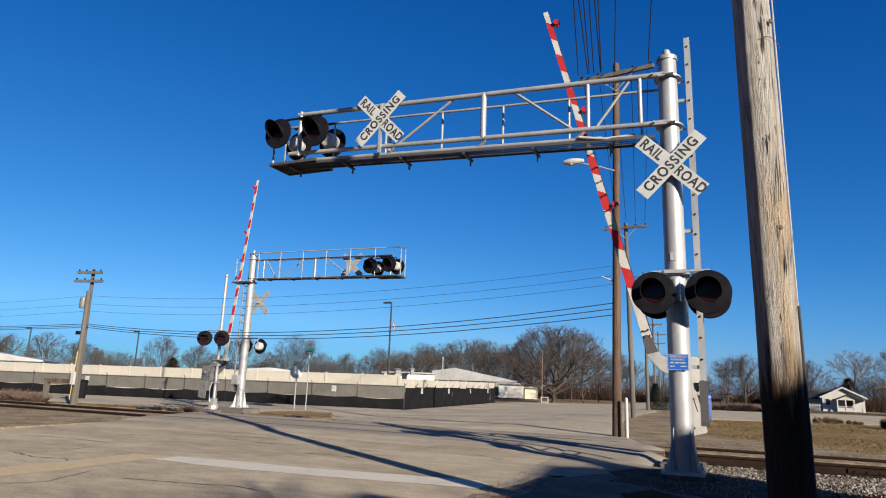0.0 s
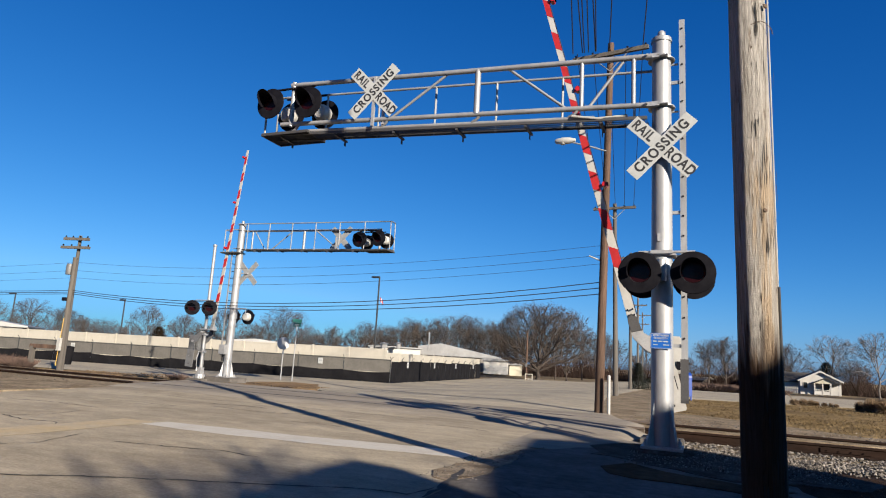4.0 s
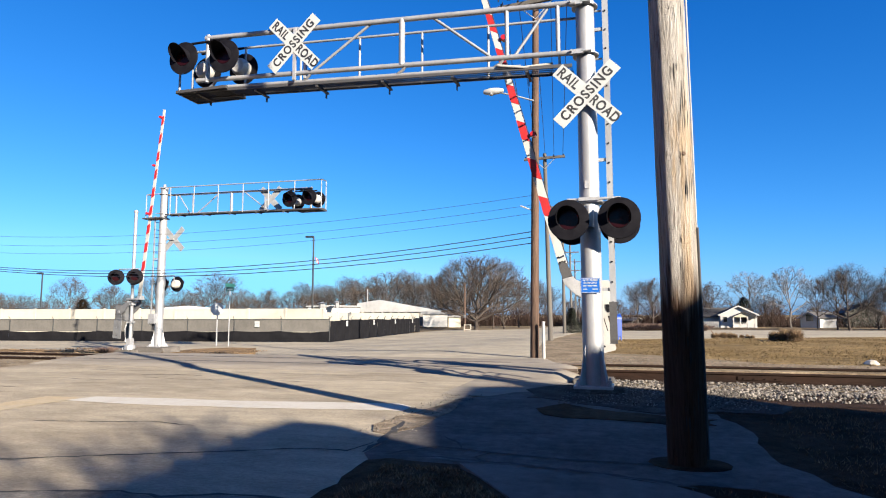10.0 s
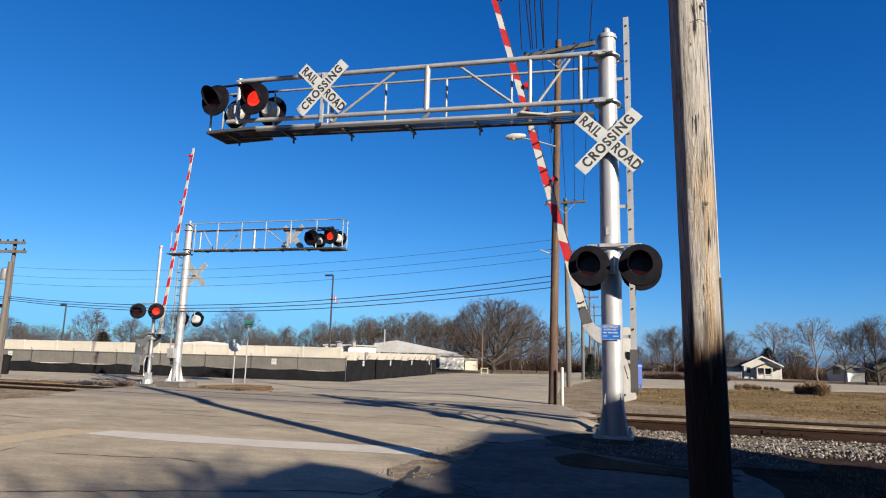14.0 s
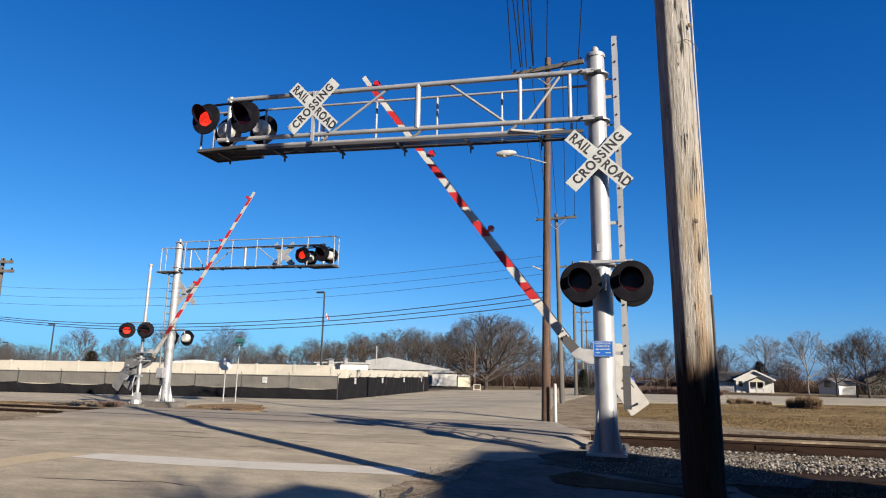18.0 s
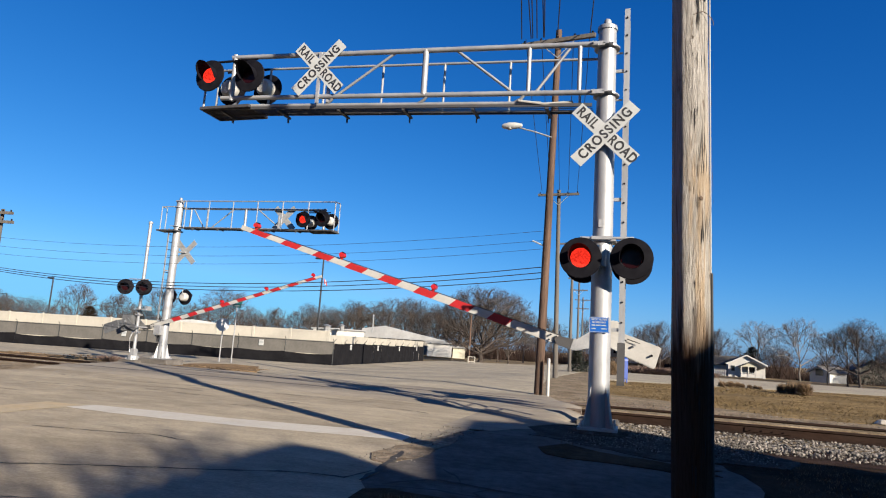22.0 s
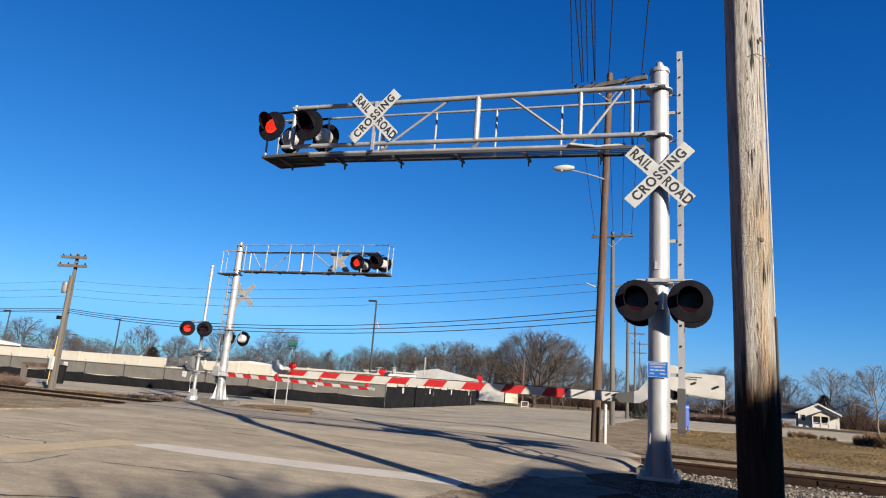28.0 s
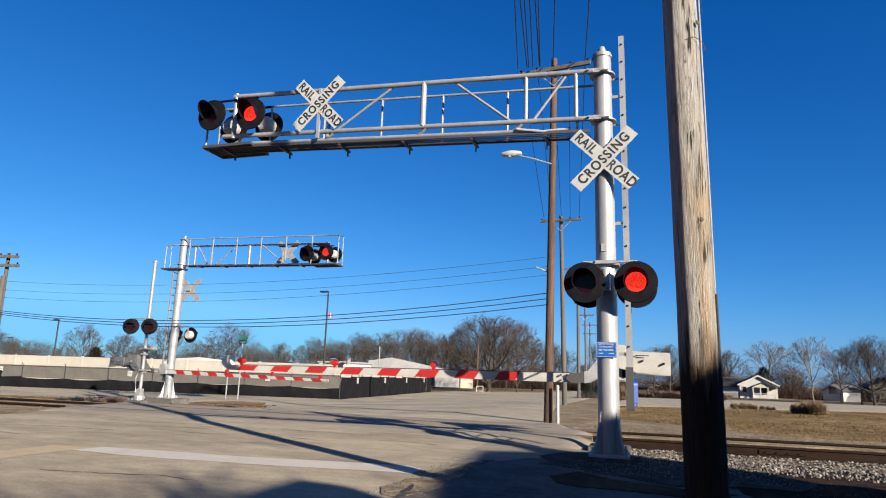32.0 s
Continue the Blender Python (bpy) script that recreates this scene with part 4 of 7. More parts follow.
part("sign_border", Shape().box((0, 0, 0), (0.27, 0.002, 0.006)).box((0, 0, -0.205), (0.27, 0.002, 0.006)).box((-0.135, 0, -0.1025), (0.006, 0.002, 0.21)).box((0.135, 0, -0.1025), (0.006, 0.002, 0.21)), SIGN_WHITE, blue_sign, at=pose(-0.01, -0.173, 1.6025))
for i, word in enumerate(("REPORT PROBLEM", "OR EMERGENCY")):
    part("lettering", letters(word, 0.034, SIGN_WHITE, 0.78, 0.001), SIGN_WHITE, blue_sign, at=pose(-0.01, -0.1725, 1.577 - 0.040 * i, 90, 0, 0))
for x, w in ((-0.09, 0.05), (-0.02, 0.06), (0.055, 0.07)):
    part("text_line", Shape().box((x, -0.173, 1.494), (w, 0.002, 0.017)), SIGN_WHITE, blue_sign)
part("text_line", Shape().box((-0.085, -0.173, 1.445), (0.06, 0.002, 0.014)), SIGN_WHITE, blue_sign)
part("text_line", Shape().box((0.06, -0.173, 1.445), (0.08, 0.002, 0.014)), SIGN_WHITE, blue_sign)

far_signal = cantilever("cantilever_signal", "silver railway cantilever signal seen from behind, across the tracks", pose(-17.72, 20.9, -0.11, 0, 0, 180), 7.06, {"arm_back": "far_arm"}, 0.22, -0.013, True, (-0.48, 0.25), 0.3, 0.29, (-0.36, -4.66), 0.15)
part("relay_box", Shape().box((0.12, 0.2, 1.1), (0.30, 0.22, 0.38)), GALVANISED, far_signal, bevel=0.01)


def crossing_gate(label, at, length, post_height, heads, aside=0.0):
    """Gate post with its drive; the arm lies along -x when down and turns about the drive's shaft."""
    t = thing("crossing_gate", label, "railway gate", at, "crossing gates")
    part("post", Shape().tube((0, 0, 0.12), (0, 0, post_height), 0.062, n=16), ALUMINIUM, t, smooth=True)
    part("post_base", Shape().prism([(0.21 * math.cos(radians(22.5 + 45 * i)), 0.21 * math.sin(radians(22.5 + 45 * i))) for i in range(8)], 0.0, 0.16).box((0, 0, 0.28), (0.2, 0.2, 0.3)), GALVANISED, t, bevel=0.01)
    for i in range(4):
        a = radians(45 + 90 * i)
        part("anchor_bolt", Shape().tube((0.24 * math.cos(a), 0.24 * math.sin(a), 0), (0.24 * math.cos(a), 0.24 * math.sin(a), 0.1), 0.016, n=6), GALVANISED, t)
    part("drive_box", Shape().box((0.08 + aside, 0.02, 1.40), (0.46, 0.34, 0.62)), WHITE_PAINT if post_height < 3 else GREY_STEEL, t, "painted gate drive box", bevel=0.02)
    part("box_hinge", Shape().box((0.26 + aside, -0.16, 1.22), (0.06, 0.02, 0.14)), SIGNAL_BLACK, t)
    part("box_bracket", Shape().box((0.0, 0.0, 1.06), (0.2, 0.2, 0.08)), GALVANISED, t)
    part("box_bracket", Shape().box((0.0, 0.0, 1.74), (0.2, 0.2, 0.06)), GALVANISED, t)
    part("shaft", Shape().tube((aside, -0.34, 1.45), (aside, 0.34, 1.45), 0.045, n=12), GALVANISED, t, smooth=True)
    # the arm: origin on the shaft
    tip, root = -length, -0.62
    h0, h1 = 0.078, 0.048

    def half(x):
        return h0 + (h1 - h0) * (x - root) / (tip - root)
    blade = Shape()
    ends = [(root, half(root)), (tip, half(tip))]
    pts = []
    for x, h in ends:
        pts += [(x, -0.3, -0.33 - h), (x, -0.26, -0.33 - h), (x, -0.26, -0.33 + h), (x, -0.3, -0.33 + h)]
    blade.add(pts, [(0, 1, 2, 3), (7, 6, 5, 4), (0, 4, 5, 1), (1, 5, 6, 2), (2, 6, 7, 3), (3, 7, 4, 0)])
    arm = part("gate_arm", blade, WHITE_PAINT, t, "white gate arm with slanting red stripes", pose(aside, 0, 1.45), bevel=0.003)
    x, k = tip + 0.27, 0
    while x < root - 0.9:
        w = 0.375
        s = Shape()
        a, b = half(x), half(x + w)
        lean = 0.10
        for yy, yo in ((-0.3035, -0.3), (-0.2565, -0.26)):
            q = [(x + lean * 0.5, yy, -0.33 + a + 0.001), (x + w + lean * 0.5, yy, -0.33 + b + 0.001), (x + w - lean * 0.5, yy, -0.33 - b - 0.001), (x - lean * 0.5, yy, -0.33 - a - 0.001)]
            s.add(q + [(p[0], yo, p[2]) for p in q], [(0, 1, 2, 3), (0, 4, 5, 1), (1, 5, 6, 2), (2, 6, 7, 3), (3, 7, 4, 0)])
        part("red_stripe", s, RED, arm)
        x += 0.735
        k += 1
    for x in (tip + 0.32, tip + 2.3, tip + 4.25):
        lamp = part("arm_lamp", Shape().box((x, -0.28, -0.33 + half(x) + 0.03), (0.05, 0.05, 0.06)).tube((x, -0.35, -0.33 + half(x) + 0.085), (x, -0.21, -0.33 + half(x) + 0.085), 0.05, n=16), RED_LENS, arm, "small red gate lamp", smooth=True)
        part("lamp_cap", Shape().box((x, -0.28, -0.33 + half(x) + 0.141), (0.05, 0.10, 0.014)), SIGNAL_BLACK, lamp)
    part("arm_cable", Shape().path([(tip + 0.3, -0.28, -0.33 + half(tip) + 0.012), (root, -0.28, -0.33 + half(root) + 0.012)], 0.008, 5), RUBBER, arm)
    # curved bracket from the shaft down to the arm
    outline = [(0.10, 0.10), (-0.10, 0.12), (-0.22, -0.06), (-0.34, -0.20), (-0.40, -0.215), (-0.40, -0.412), (-0.30, -0.40), (-0.08, -0.27), (0.08, -0.10)]
    clamp = [(-0.402, -0.225), (-0.56, -0.245), (-0.64, -0.25), (-0.72, -0.33), (-0.64, -0.41), (-0.55, -0.415), (-0.402, -0.405)]
    for yy in (-0.325, 0.285):
        part("arm_bracket", Shape().prism(outline, -yy - 0.02, -yy + 0.018, pose(0, 0, 0, 90, 0, 0)), GALVANISED if post_height < 3 else GREY_STEEL, arm, bevel=0.004)
    part("breakaway_joint", Shape().prism(clamp, 0.30, 0.345, pose(0, 0, 0, 90, 0, 0)), GRATING, arm, "dark steel breakaway joint", bevel=0.004)
    part("bracket_tie", Shape().tube((-0.42, -0.32, -0.32), (-0.42, 0.31, -0.32), 0.03, n=8), GALVANISED, arm)
    for x in (-0.69, -0.79):
        for h in (-0.28, -0.37):
            part("bracket_bolt", Shape().tube((x, -0.36, h), (x, -0.22, h), 0.014, n=6), SIGNAL_BLACK, arm)
    for yy in (-0.31, 0.30):
        part("counterweight_arm", Shape().prism([(0.05, -0.12), (0.45, -0.20), (0.45, 0.14), (-0.02, 0.12)], -yy - 0.012, -yy + 0.012, pose(0, 0, 0, 90, 0, 0)), WHITE_PAINT if post_height < 3 else GREY_STEEL, arm, bevel=0.003)
        plate = part("counterweight", Shape().prism([(0.33, -0.20), (0.99, -0.25), (1.01, -0.22), (1.01, 0.11), (0.98, 0.13), (0.33, 0.15)], -yy - 0.045, -yy - 0.01, pose(0, 0, 0, 90, 0, 0)), WHITE_PAINT if post_height < 3 else GREY_STEEL, arm, "steel counterweight plate", bevel=0.005)
        for dz in (0.075,):
            part("slot", Shape().box((0.55, yy - (0.046 if yy < 0 else 0.046), dz), (0.22, 0.006, 0.014)), SIGNAL_BLACK, plate)
        part("bolt", Shape().tube((0.9, yy - 0.055, -0.05), (0.9, yy + 0.05, -0.05), 0.018, n=6), SIGNAL_BLACK, plate)
        part("bolt", Shape().tube((0.58, yy - 0.055, 0.0), (0.58, yy + 0.05, 0.0), 0.018, n=6), GALVANISED, plate)
    if post_height > 3:
        part("post_cap", Shape().lathe([(0.07, post_height - 0.03), (0.085, post_height), (0.085, post_height + 0.06), (0.0, post_height + 0.09)], n=16), GALVANISED, t, smooth=True)
        part("head_crossarm", Shape().tube((-0.36, 0.1, 3.12), (0.6, 0.1, 3.12), 0.022, n=10), GALVANISED, t)
        part("junction_box", Shape().tube((0, 0.02, 2.5), (0, 0.02, 3.1), 0.075, n=14), SIGNAL_BLACK, t, smooth=True)
        part("post_step", Shape().box((-0.2, 0.05, 1.95), (0.6, 0.3, 0.05)).box((-0.45, 0.05, 2.0), (0.14, 0.2, 0.16)), GALVANISED, t)
        flasher(t, pose(0.56, 0.28, 2.80, 0, 0, 180), heads, 30)
        flasher(t, pose(-0.33, 0.28, 2.80, 0, 0, 180), heads, 30)
        part("conduit", Shape().path([(0.12, 0.1, 0.3), (0.16, 0.12, 0.8), (0.1, 0.08, 1.1)], 0.025), GALVANISED, t)
    else:
        part("post_cap", Shape().lathe([(0.065, post_height), (0.07, post_height + 0.03), (0.0, post_height + 0.06)], n=16), GALVANISED, t, smooth=True)
    t["arm"] = arm.name
    return t, arm


near_gate, near_arm = crossing_gate("white railway gate with red-striped arm behind the mast", pose(-0.60, 11.72, 0.02, 0, 0, 3.4), 7.33, 1.78, None)
far_gate, far_arm = crossing_gate("white railway gate on a tall post, across the tracks", pose(-18.6, 20.4, -0.2, 0, 0, 180), 8.2, 5.38, "far_gate", 0.3)

# ---- surroundings ----
WOOD = material("weathered pole timber", (0.2727, 0.2616, 0.2433), 0.9, 0.0, 0.4, 2.2, (0.2064, 0.1953, 0.1769), 1.0, 26, (6, 6, 0.16), grain=0.22, spec=0.1)
WOOD_FAR = material("brown pole timber", (0.0845, 0.0569, 0.0422), 0.9, 0.0, 0.35, 1.5, (0.0448, 0.0319, 0.025), 0.5, 20, (4, 4, 0.3), spec=0.1)
GREY_WOOD = material("grey weathered timber", (0.0737, 0.0671, 0.059), 0.9, 0.0, 0.2, 1.5, (0.0516, 0.0465, 0.0405), 0.4, 20, (4, 4, 0.3))
WIRE = material("black cable", (0.0114, 0.0114, 0.0124), 0.5)
VINYL = material("cream vinyl fence", (0.3021, 0.2875, 0.2469), 0.5, 0.0, 0.06, 1.0, (0.2727, 0.2579, 0.2174), 0.05, 30, each=0.04)
SCREEN = material("black windscreen cloth", (0.0052, 0.0052, 0.0066), 0.9, 0.0, 0.25, 1.2, (0.0081, 0.0081, 0.0096), 0.3, 12, spec=0.08)
MESH = material("grey privacy mesh", (0.0653, 0.0624, 0.0567), 0.85, 0.0, 0.15, 1.2, (0.0822, 0.0784, 0.0709), 0.2, 30)
BARK = material("bare winter bark", (0.0384, 0.0317, 0.0272), 0.95, 0.0, 0.25, 1.2, (0.059, 0.0501, 0.0442), spec=0.1)
PALE_BARK = material("pale sycamore bark", (0.1253, 0.1142, 0.1032), 0.95, 0.0, 0.25, 1.2, (0.0663, 0.0575, 0.0501), spec=0.1)
DARK_BRUSH = material("dark bare undergrowth", (0.0295, 0.0191, 0.0155), 0.95, 0.0, 0.3, 0.4, (0.0162, 0.0118, 0.0096), island=0.4, spec=0.1)
EVERGREEN = material("dark evergreen needles", (0.0103, 0.0159, 0.0091), 0.9, 0.0, 0.3, 4.0, (0.0171, 0.0227, 0.0114), island=0.4)
CONIFER = material("dull brown needles", (0.0384, 0.0265, 0.0147), 0.95, 0.0, 0.3, 4.0, (0.0221, 0.0177, 0.0103), island=0.4, spec=0.1)
SIDING = material("white house siding", (0.339, 0.3353, 0.3206), 0.6, 0.0, 0.08, 0.8, (0.2948, 0.2911, 0.2764))
YELLOW_SIDING = material("pale yellow siding", (0.3189, 0.306, 0.2414), 0.6, 0.0, 0.06, 0.8, (0.2758, 0.2629, 0.2026))
ROOF = material("dark shingle roof", (0.034, 0.0312, 0.0295), 0.9, 0.0, 0.2, 2.0, (0.0511, 0.0483, 0.0454))
GREY_WALL = material("dull grey metal wall", (0.1362, 0.1277, 0.1135), 0.6, 0.0, 0.2, 0.5, (0.0852, 0.0795, 0.0709))
METAL_ROOF = material("pale metal roof", (0.1989, 0.2027, 0.2064), 0.5, 0.2, 0.1, 0.4, (0.1474, 0.1511, 0.1547))
WINDOW = material("dark window glass", (0.0132, 0.0165, 0.0198), 0.1)
STRAW = material("dry straw tufts", (0.1769, 0.1268, 0.0737), 0.95, 0.0, 0.2, 6.0, (0.1216, 0.0847, 0.0486), island=0.35, spec=0.15)
BROWN_BRUSH = material("bare brown brush", (0.0627, 0.0405, 0.0309), 0.95, 0.0, 0.2, 4.0, None, island=0.3)
YELLOW = material("yellow plastic", (0.3688, 0.2383, 0.0227), 0.5)
BLUE_BOX = material("blue painted steel", (0.0037, 0.0295, 0.1989), 0.45)
POLE_DARK = material("dark bronze lamp pole", (0.0199, 0.0227, 0.0256), 0.5, 0.3)


def polar(az, d):
    a = radians(az)
    return d * math.sin(a), d * math.cos(a)


def pole_shape(h, r0, r1, lean=(0, 0), n=20, rings=24, rough=0.0, seed=0):
    s = Shape()
    pts = []
    for k in range(rings + 1):
        f = k / rings
        r = r0 + (r1 - r0) * f
        for i in range(n):
            a = 2 * math.pi * i / n
            rr = r * (1 + rough * noise.noise((math.cos(a) * 1.5 + seed, math.sin(a) * 1.5, f * h * 0.5)) + rough * 0.35 * noise.noise((math.cos(a) * 5 + seed, math.sin(a) * 5, f * h * 1.7)))
            pts.append((rr * math.cos(a) + lean[0] * f, rr * math.sin(a) + lean[1] * f, h * f - 0.3 * (1 - f)))
    fs = [(k * n + i, k * n + (i + 1) % n, k * n + n + (i + 1) % n, k * n + n + i) for k in range(rings) for i in range(n)]
    fs.append(tuple(range(rings * n, rings * n + n)))
    return s.add(pts, fs)


def butt_stain_and_shade(m):
    """Old preservative bled up the pole's foot in uneven streaks, darkened further to paint in the shade there."""
    n, l = m.node_tree.nodes, m.node_tree.links
    b = n["Principled BSDF"]
    src = b.inputs["Base Color"].links[0].from_socket
    pos = n.new("ShaderNodeTexCoord")
    xyz = n.new("ShaderNodeSeparateXYZ")
    l.new(pos.outputs["Object"], xyz.inputs[0])
    mp = n.new("ShaderNodeMapping")
    mp.inputs["Scale"].default_value = (9, 9, 0.5)
    l.new(pos.outputs["Object"], mp.inputs["Vector"])
    tex = n.new("ShaderNodeTexNoise")
    tex.inputs["Scale"].default_value = 2.0
    l.new(mp.outputs[0], tex.inputs["Vector"])
    add = n.new("ShaderNodeMath")
    add.operation = "MULTIPLY_ADD"
    l.new(tex.outputs["Fac"], add.inputs[0])
    add.inputs[1].default_value = 0.9
    l.new(xyz.outputs["Z"], add.inputs[2])
    r = n.new("ShaderNodeMapRange")
    for i, v in ((1, 1.62), (2, 1.98), (3, 0.97), (4, 0.0)):
        r.inputs[i].default_value = v
    l.new(add.outputs[0], r.inputs[0])

    def layer(fac, below, tint, kind="MULTIPLY"):
        x = n.new("ShaderNodeMix")
        x.data_type, x.blend_type = "RGBA", kind
        l.new(fac, x.inputs[0])
        l.new(below, x.inputs[6])
        x.inputs[7].default_value = (*tint, 1)
        return x.outputs[2]

    def streaks(stretch, scale, lo, hi, top=1.0):
        """Long vertical streaks with rather sharp sides."""
        q = n.new("ShaderNodeMapping")
        q.inputs["Scale"].default_value = stretch
        l.new(pos.outputs["Object"], q.inputs["Vector"])
        t = n.new("ShaderNodeTexNoise")
        t.inputs["Scale"].default_value, t.inputs["Detail"].default_value, t.inputs["Roughness"].default_value = scale, 5.0, 0.65
        l.new(q.outputs[0], t.inputs["Vector"])
        k = n.new("ShaderNodeMapRange")
        for i, v in ((1, lo), (2, hi), (3, 0.0), (4, top)):
            k.inputs[i].default_value = v
        l.new(t.outputs["Fac"], k.inputs[0])
        return k.outputs[0]

    def height(lo, hi, soft):
        """1 between two heights on the pole."""
        k = n.new("ShaderNodeMapRange")
        for i, v in ((1, hi), (2, hi + soft), (3, 1.0), (4, 0.0)):
            k.inputs[i].default_value = v
        l.new(add.outputs[0], k.inputs[0])
        return k.outputs[0]

    def times(p, q):
        k = n.new("ShaderNodeMath")
        k.operation = "MULTIPLY"
        l.new(p, k.inputs[0])
        l.new(q, k.inputs[1])
        return k.outputs[0]
    # bare ochre wood where the grey skin has flaked off, then preservative plus painted shade at the foot, then open
    # grain
    c = layer(streaks((5, 5, 0.22), 2.4, 0.52, 0.60, 0.75), src, (1.2, 1.2, 1.2))
    c = layer(times(height(0, 2.9, 0.8), streaks((6, 6, 0.35), 2.0, 0.47, 0.56, 0.9)), c, (0.98, 0.82, 0.62))
    c = layer(r.outputs[0], c, (0.11, 0.068, 0.045))
    c = layer(streaks((26, 26, 0.55), 2.2, 0.58, 0.65, 0.85), c, (0.36, 0.31, 0.27))
    c = layer(streaks((9, 9, 1.6), 2.6, 0.61, 0.67, 0.8), c, (0.42, 0.36, 0.31))
    l.new(c, b.inputs["Base Color"])


butt_stain_and_shade(WOOD)
KNOT = material("dark pole knot", (0.0737, 0.0479, 0.0295), 0.9, 0.0, 0.3, 20.0, (0.0369, 0.0258, 0.0184))
# the near pole
near_pole = thing("utility_pole", "large weathered wooden utility pole in the pavement", "utility pole", pose(0.425, 5.43, 0.0))
part("pole", pole_shape(10.4, 0.147, 0.108, (-0.10, -0.58), 56, 170, 0.07, 3), WOOD, near_pole, "grey-brown grained timber pole", smooth=True)
part("ground_wire_cover", Shape().tube((0.147, -0.02, 0.05), (0.128, -0.11, 1.80), 0.014, n=6), RUBBER, near_pole)
part("crossarm", Shape().box((-0.75, -0.36, 9.74), (2.3, 0.09, 0.11)), GREY_WOOD, near_pole)
for h, a, w in ((3.62, -1.9, 0.030), (3.95, -0.9, 0.022), (4.62, -2.1, 0.026), (2.35, -1.25, 0.018), (1.62, -1.75, 0.02)):
    r = 0.146 - 0.0037 * h
    c, s_ = math.cos(a), math.sin(a)
    part("knot", Shape().lathe([(0.0, 0.004), (w * 0.7, 0.003), (w, -0.004)], c=(r * c, r * s_ - 0.0558 * (h + 0.15), h), axis=(c, s_, 0.0), n=9), KNOT, near_pole)
part("conduit", Shape().tube((0.130, -0.07, 1.8), (0.095, -0.29, 5.6), 0.006, n=6), WHITE_PAINT, near_pole)
for h in (3.78, 4.42):
    r = 0.1475 - 0.0037 * h
    pts = [(r * math.cos(a), r * math.sin(a) - 0.0558 * (h + 0.15), h + 0.035 * math.sin(a * 1.7 + h) + random.uniform(-0.008, 0.008)) for a in [-3.0 + 0.16 * k for k in range(19)]]
    part("check", Shape().path(pts, 0.0035, 4), KNOT, near_pole)
random.seed(11)
for i in range(120):
    a, h, ln = random.uniform(-2.9, -0.1), random.uniform(0.1, 5.0), random.uniform(0.05, 0.35)
    f = (h + ln / 2 + 0.3) / 10.7
    r = 0.147 - 0.039 * f
    r *= 1 + 0.07 * noise.noise((math.cos(a) * 1.5 + 3, math.sin(a) * 1.5, f * 5.2)) + 0.0245 * noise.noise((math.cos(a) * 5 + 3, math.sin(a) * 5, f * 10.4 * 1.7))
    ly = -0.58 * f
    c, s_ = math.cos(a), math.sin(a)
    w = random.uniform(0.0015, 0.0045) * (2 if i % 9 == 0 else 1)
    part("check", Shape().add([((r - 0.004) * c, (r - 0.004) * s_ + ly, h), ((r + 0.0025) * c - s_ * w, (r + 0.0025) * s_ + c * w + ly, h + ln * 0.4), ((r + 0.0025) * c + s_ * w, (r + 0.0025) * s_ - c * w + ly, h + ln * 0.5), ((r - 0.004) * c, (r - 0.004) * s_ + ly, h + ln)], [(0, 2, 1), (1, 2, 3)]), TAR, near_pole)


def far_pole(at, h, arms, label, r=0.14, mat=WOOD_FAR, lean=(0, 0), group="utility poles along the street", braces=True, pins=5):
    t = thing("utility_pole", label, "utility pole", at, group)
    part("pole", pole_shape(h, r, r * 0.72, lean, 14, 6), mat, t, smooth=True)
    for z, w, yaw in arms:
        f = z / h
        m = pose(lean[0] * f, lean[1] * f - 0.16, z, 0, 0, yaw)
        arm = part("crossarm", Shape().box((0, 0, 0), (w, 0.09, 0.11)), GREY_WOOD, t, at=m)
        for i in range(pins):
            x = -w / 2 + 0.08 + (w - 0.16) * i / (pins - 1)
            part("insulator", Shape().lathe([(0.014, 0.05), (0.034, 0.07), (0.024, 0.095), (0.034, 0.115), (0.0, 0.14)], c=(x, 0, 0), n=8), SIGNAL_BLACK, arm)
        if not braces:
            continue
        part("brace", Shape().tube((0, 0.02, -0.5), (-0.5, 0.0, -0.04), 0.015, n=5).tube((0, 0.02, -0.5), (0.5, 0.0, -0.04), 0.015, n=5), GALVANISED, arm)
    return t


pole_b = far_pole(pose(-2.41, 16.95, 0), 10.1, [(9.72, 2.1, -8)], "brown wooden utility pole with crossarm and street lamp", 0.118, lean=(0.2, 0))
lamp_arm = part("lamp_arm", Shape().path([(0.12, -0.1, 6.92), (-0.3, -0.18, 7.06), (-0.85, -0.22, 7.22)], 0.022), ALUMINIUM, pole_b)
part("lamp_head", Shape().lathe([(0.0, -0.30), (0.05, -0.28), (0.09, -0.12), (0.10, 0.08), (0.07, 0.24), (0.04, 0.28)], c=(-0.98, -0.22, 7.26), axis=(-1, 0, 0), n=14), LAMP_HOUSE, pole_b, "cobra-head street lamp", smooth=True)
part("lamp_bowl", Shape().lathe([(0.0, -0.05), (0.06, -0.03), (0.09, 0.02)], c=(-1.04, -0.22, 7.19), n=12), LAMP_HOUSE, pole_b, smooth=True)
part("street_lamp_arm", Shape().path([(0.06, 0, 3.9), (-0.3, -0.05, 4.05)], 0.02), GALVANISED, pole_b)
far_pole(pose(-3.42, 29.0, fall(29)), 8.6, [(8.35, 1.9, -5)], "grey-brown wooden utility pole farther along the street", 0.115, GREY_WOOD, lean=(-0.12, 0))
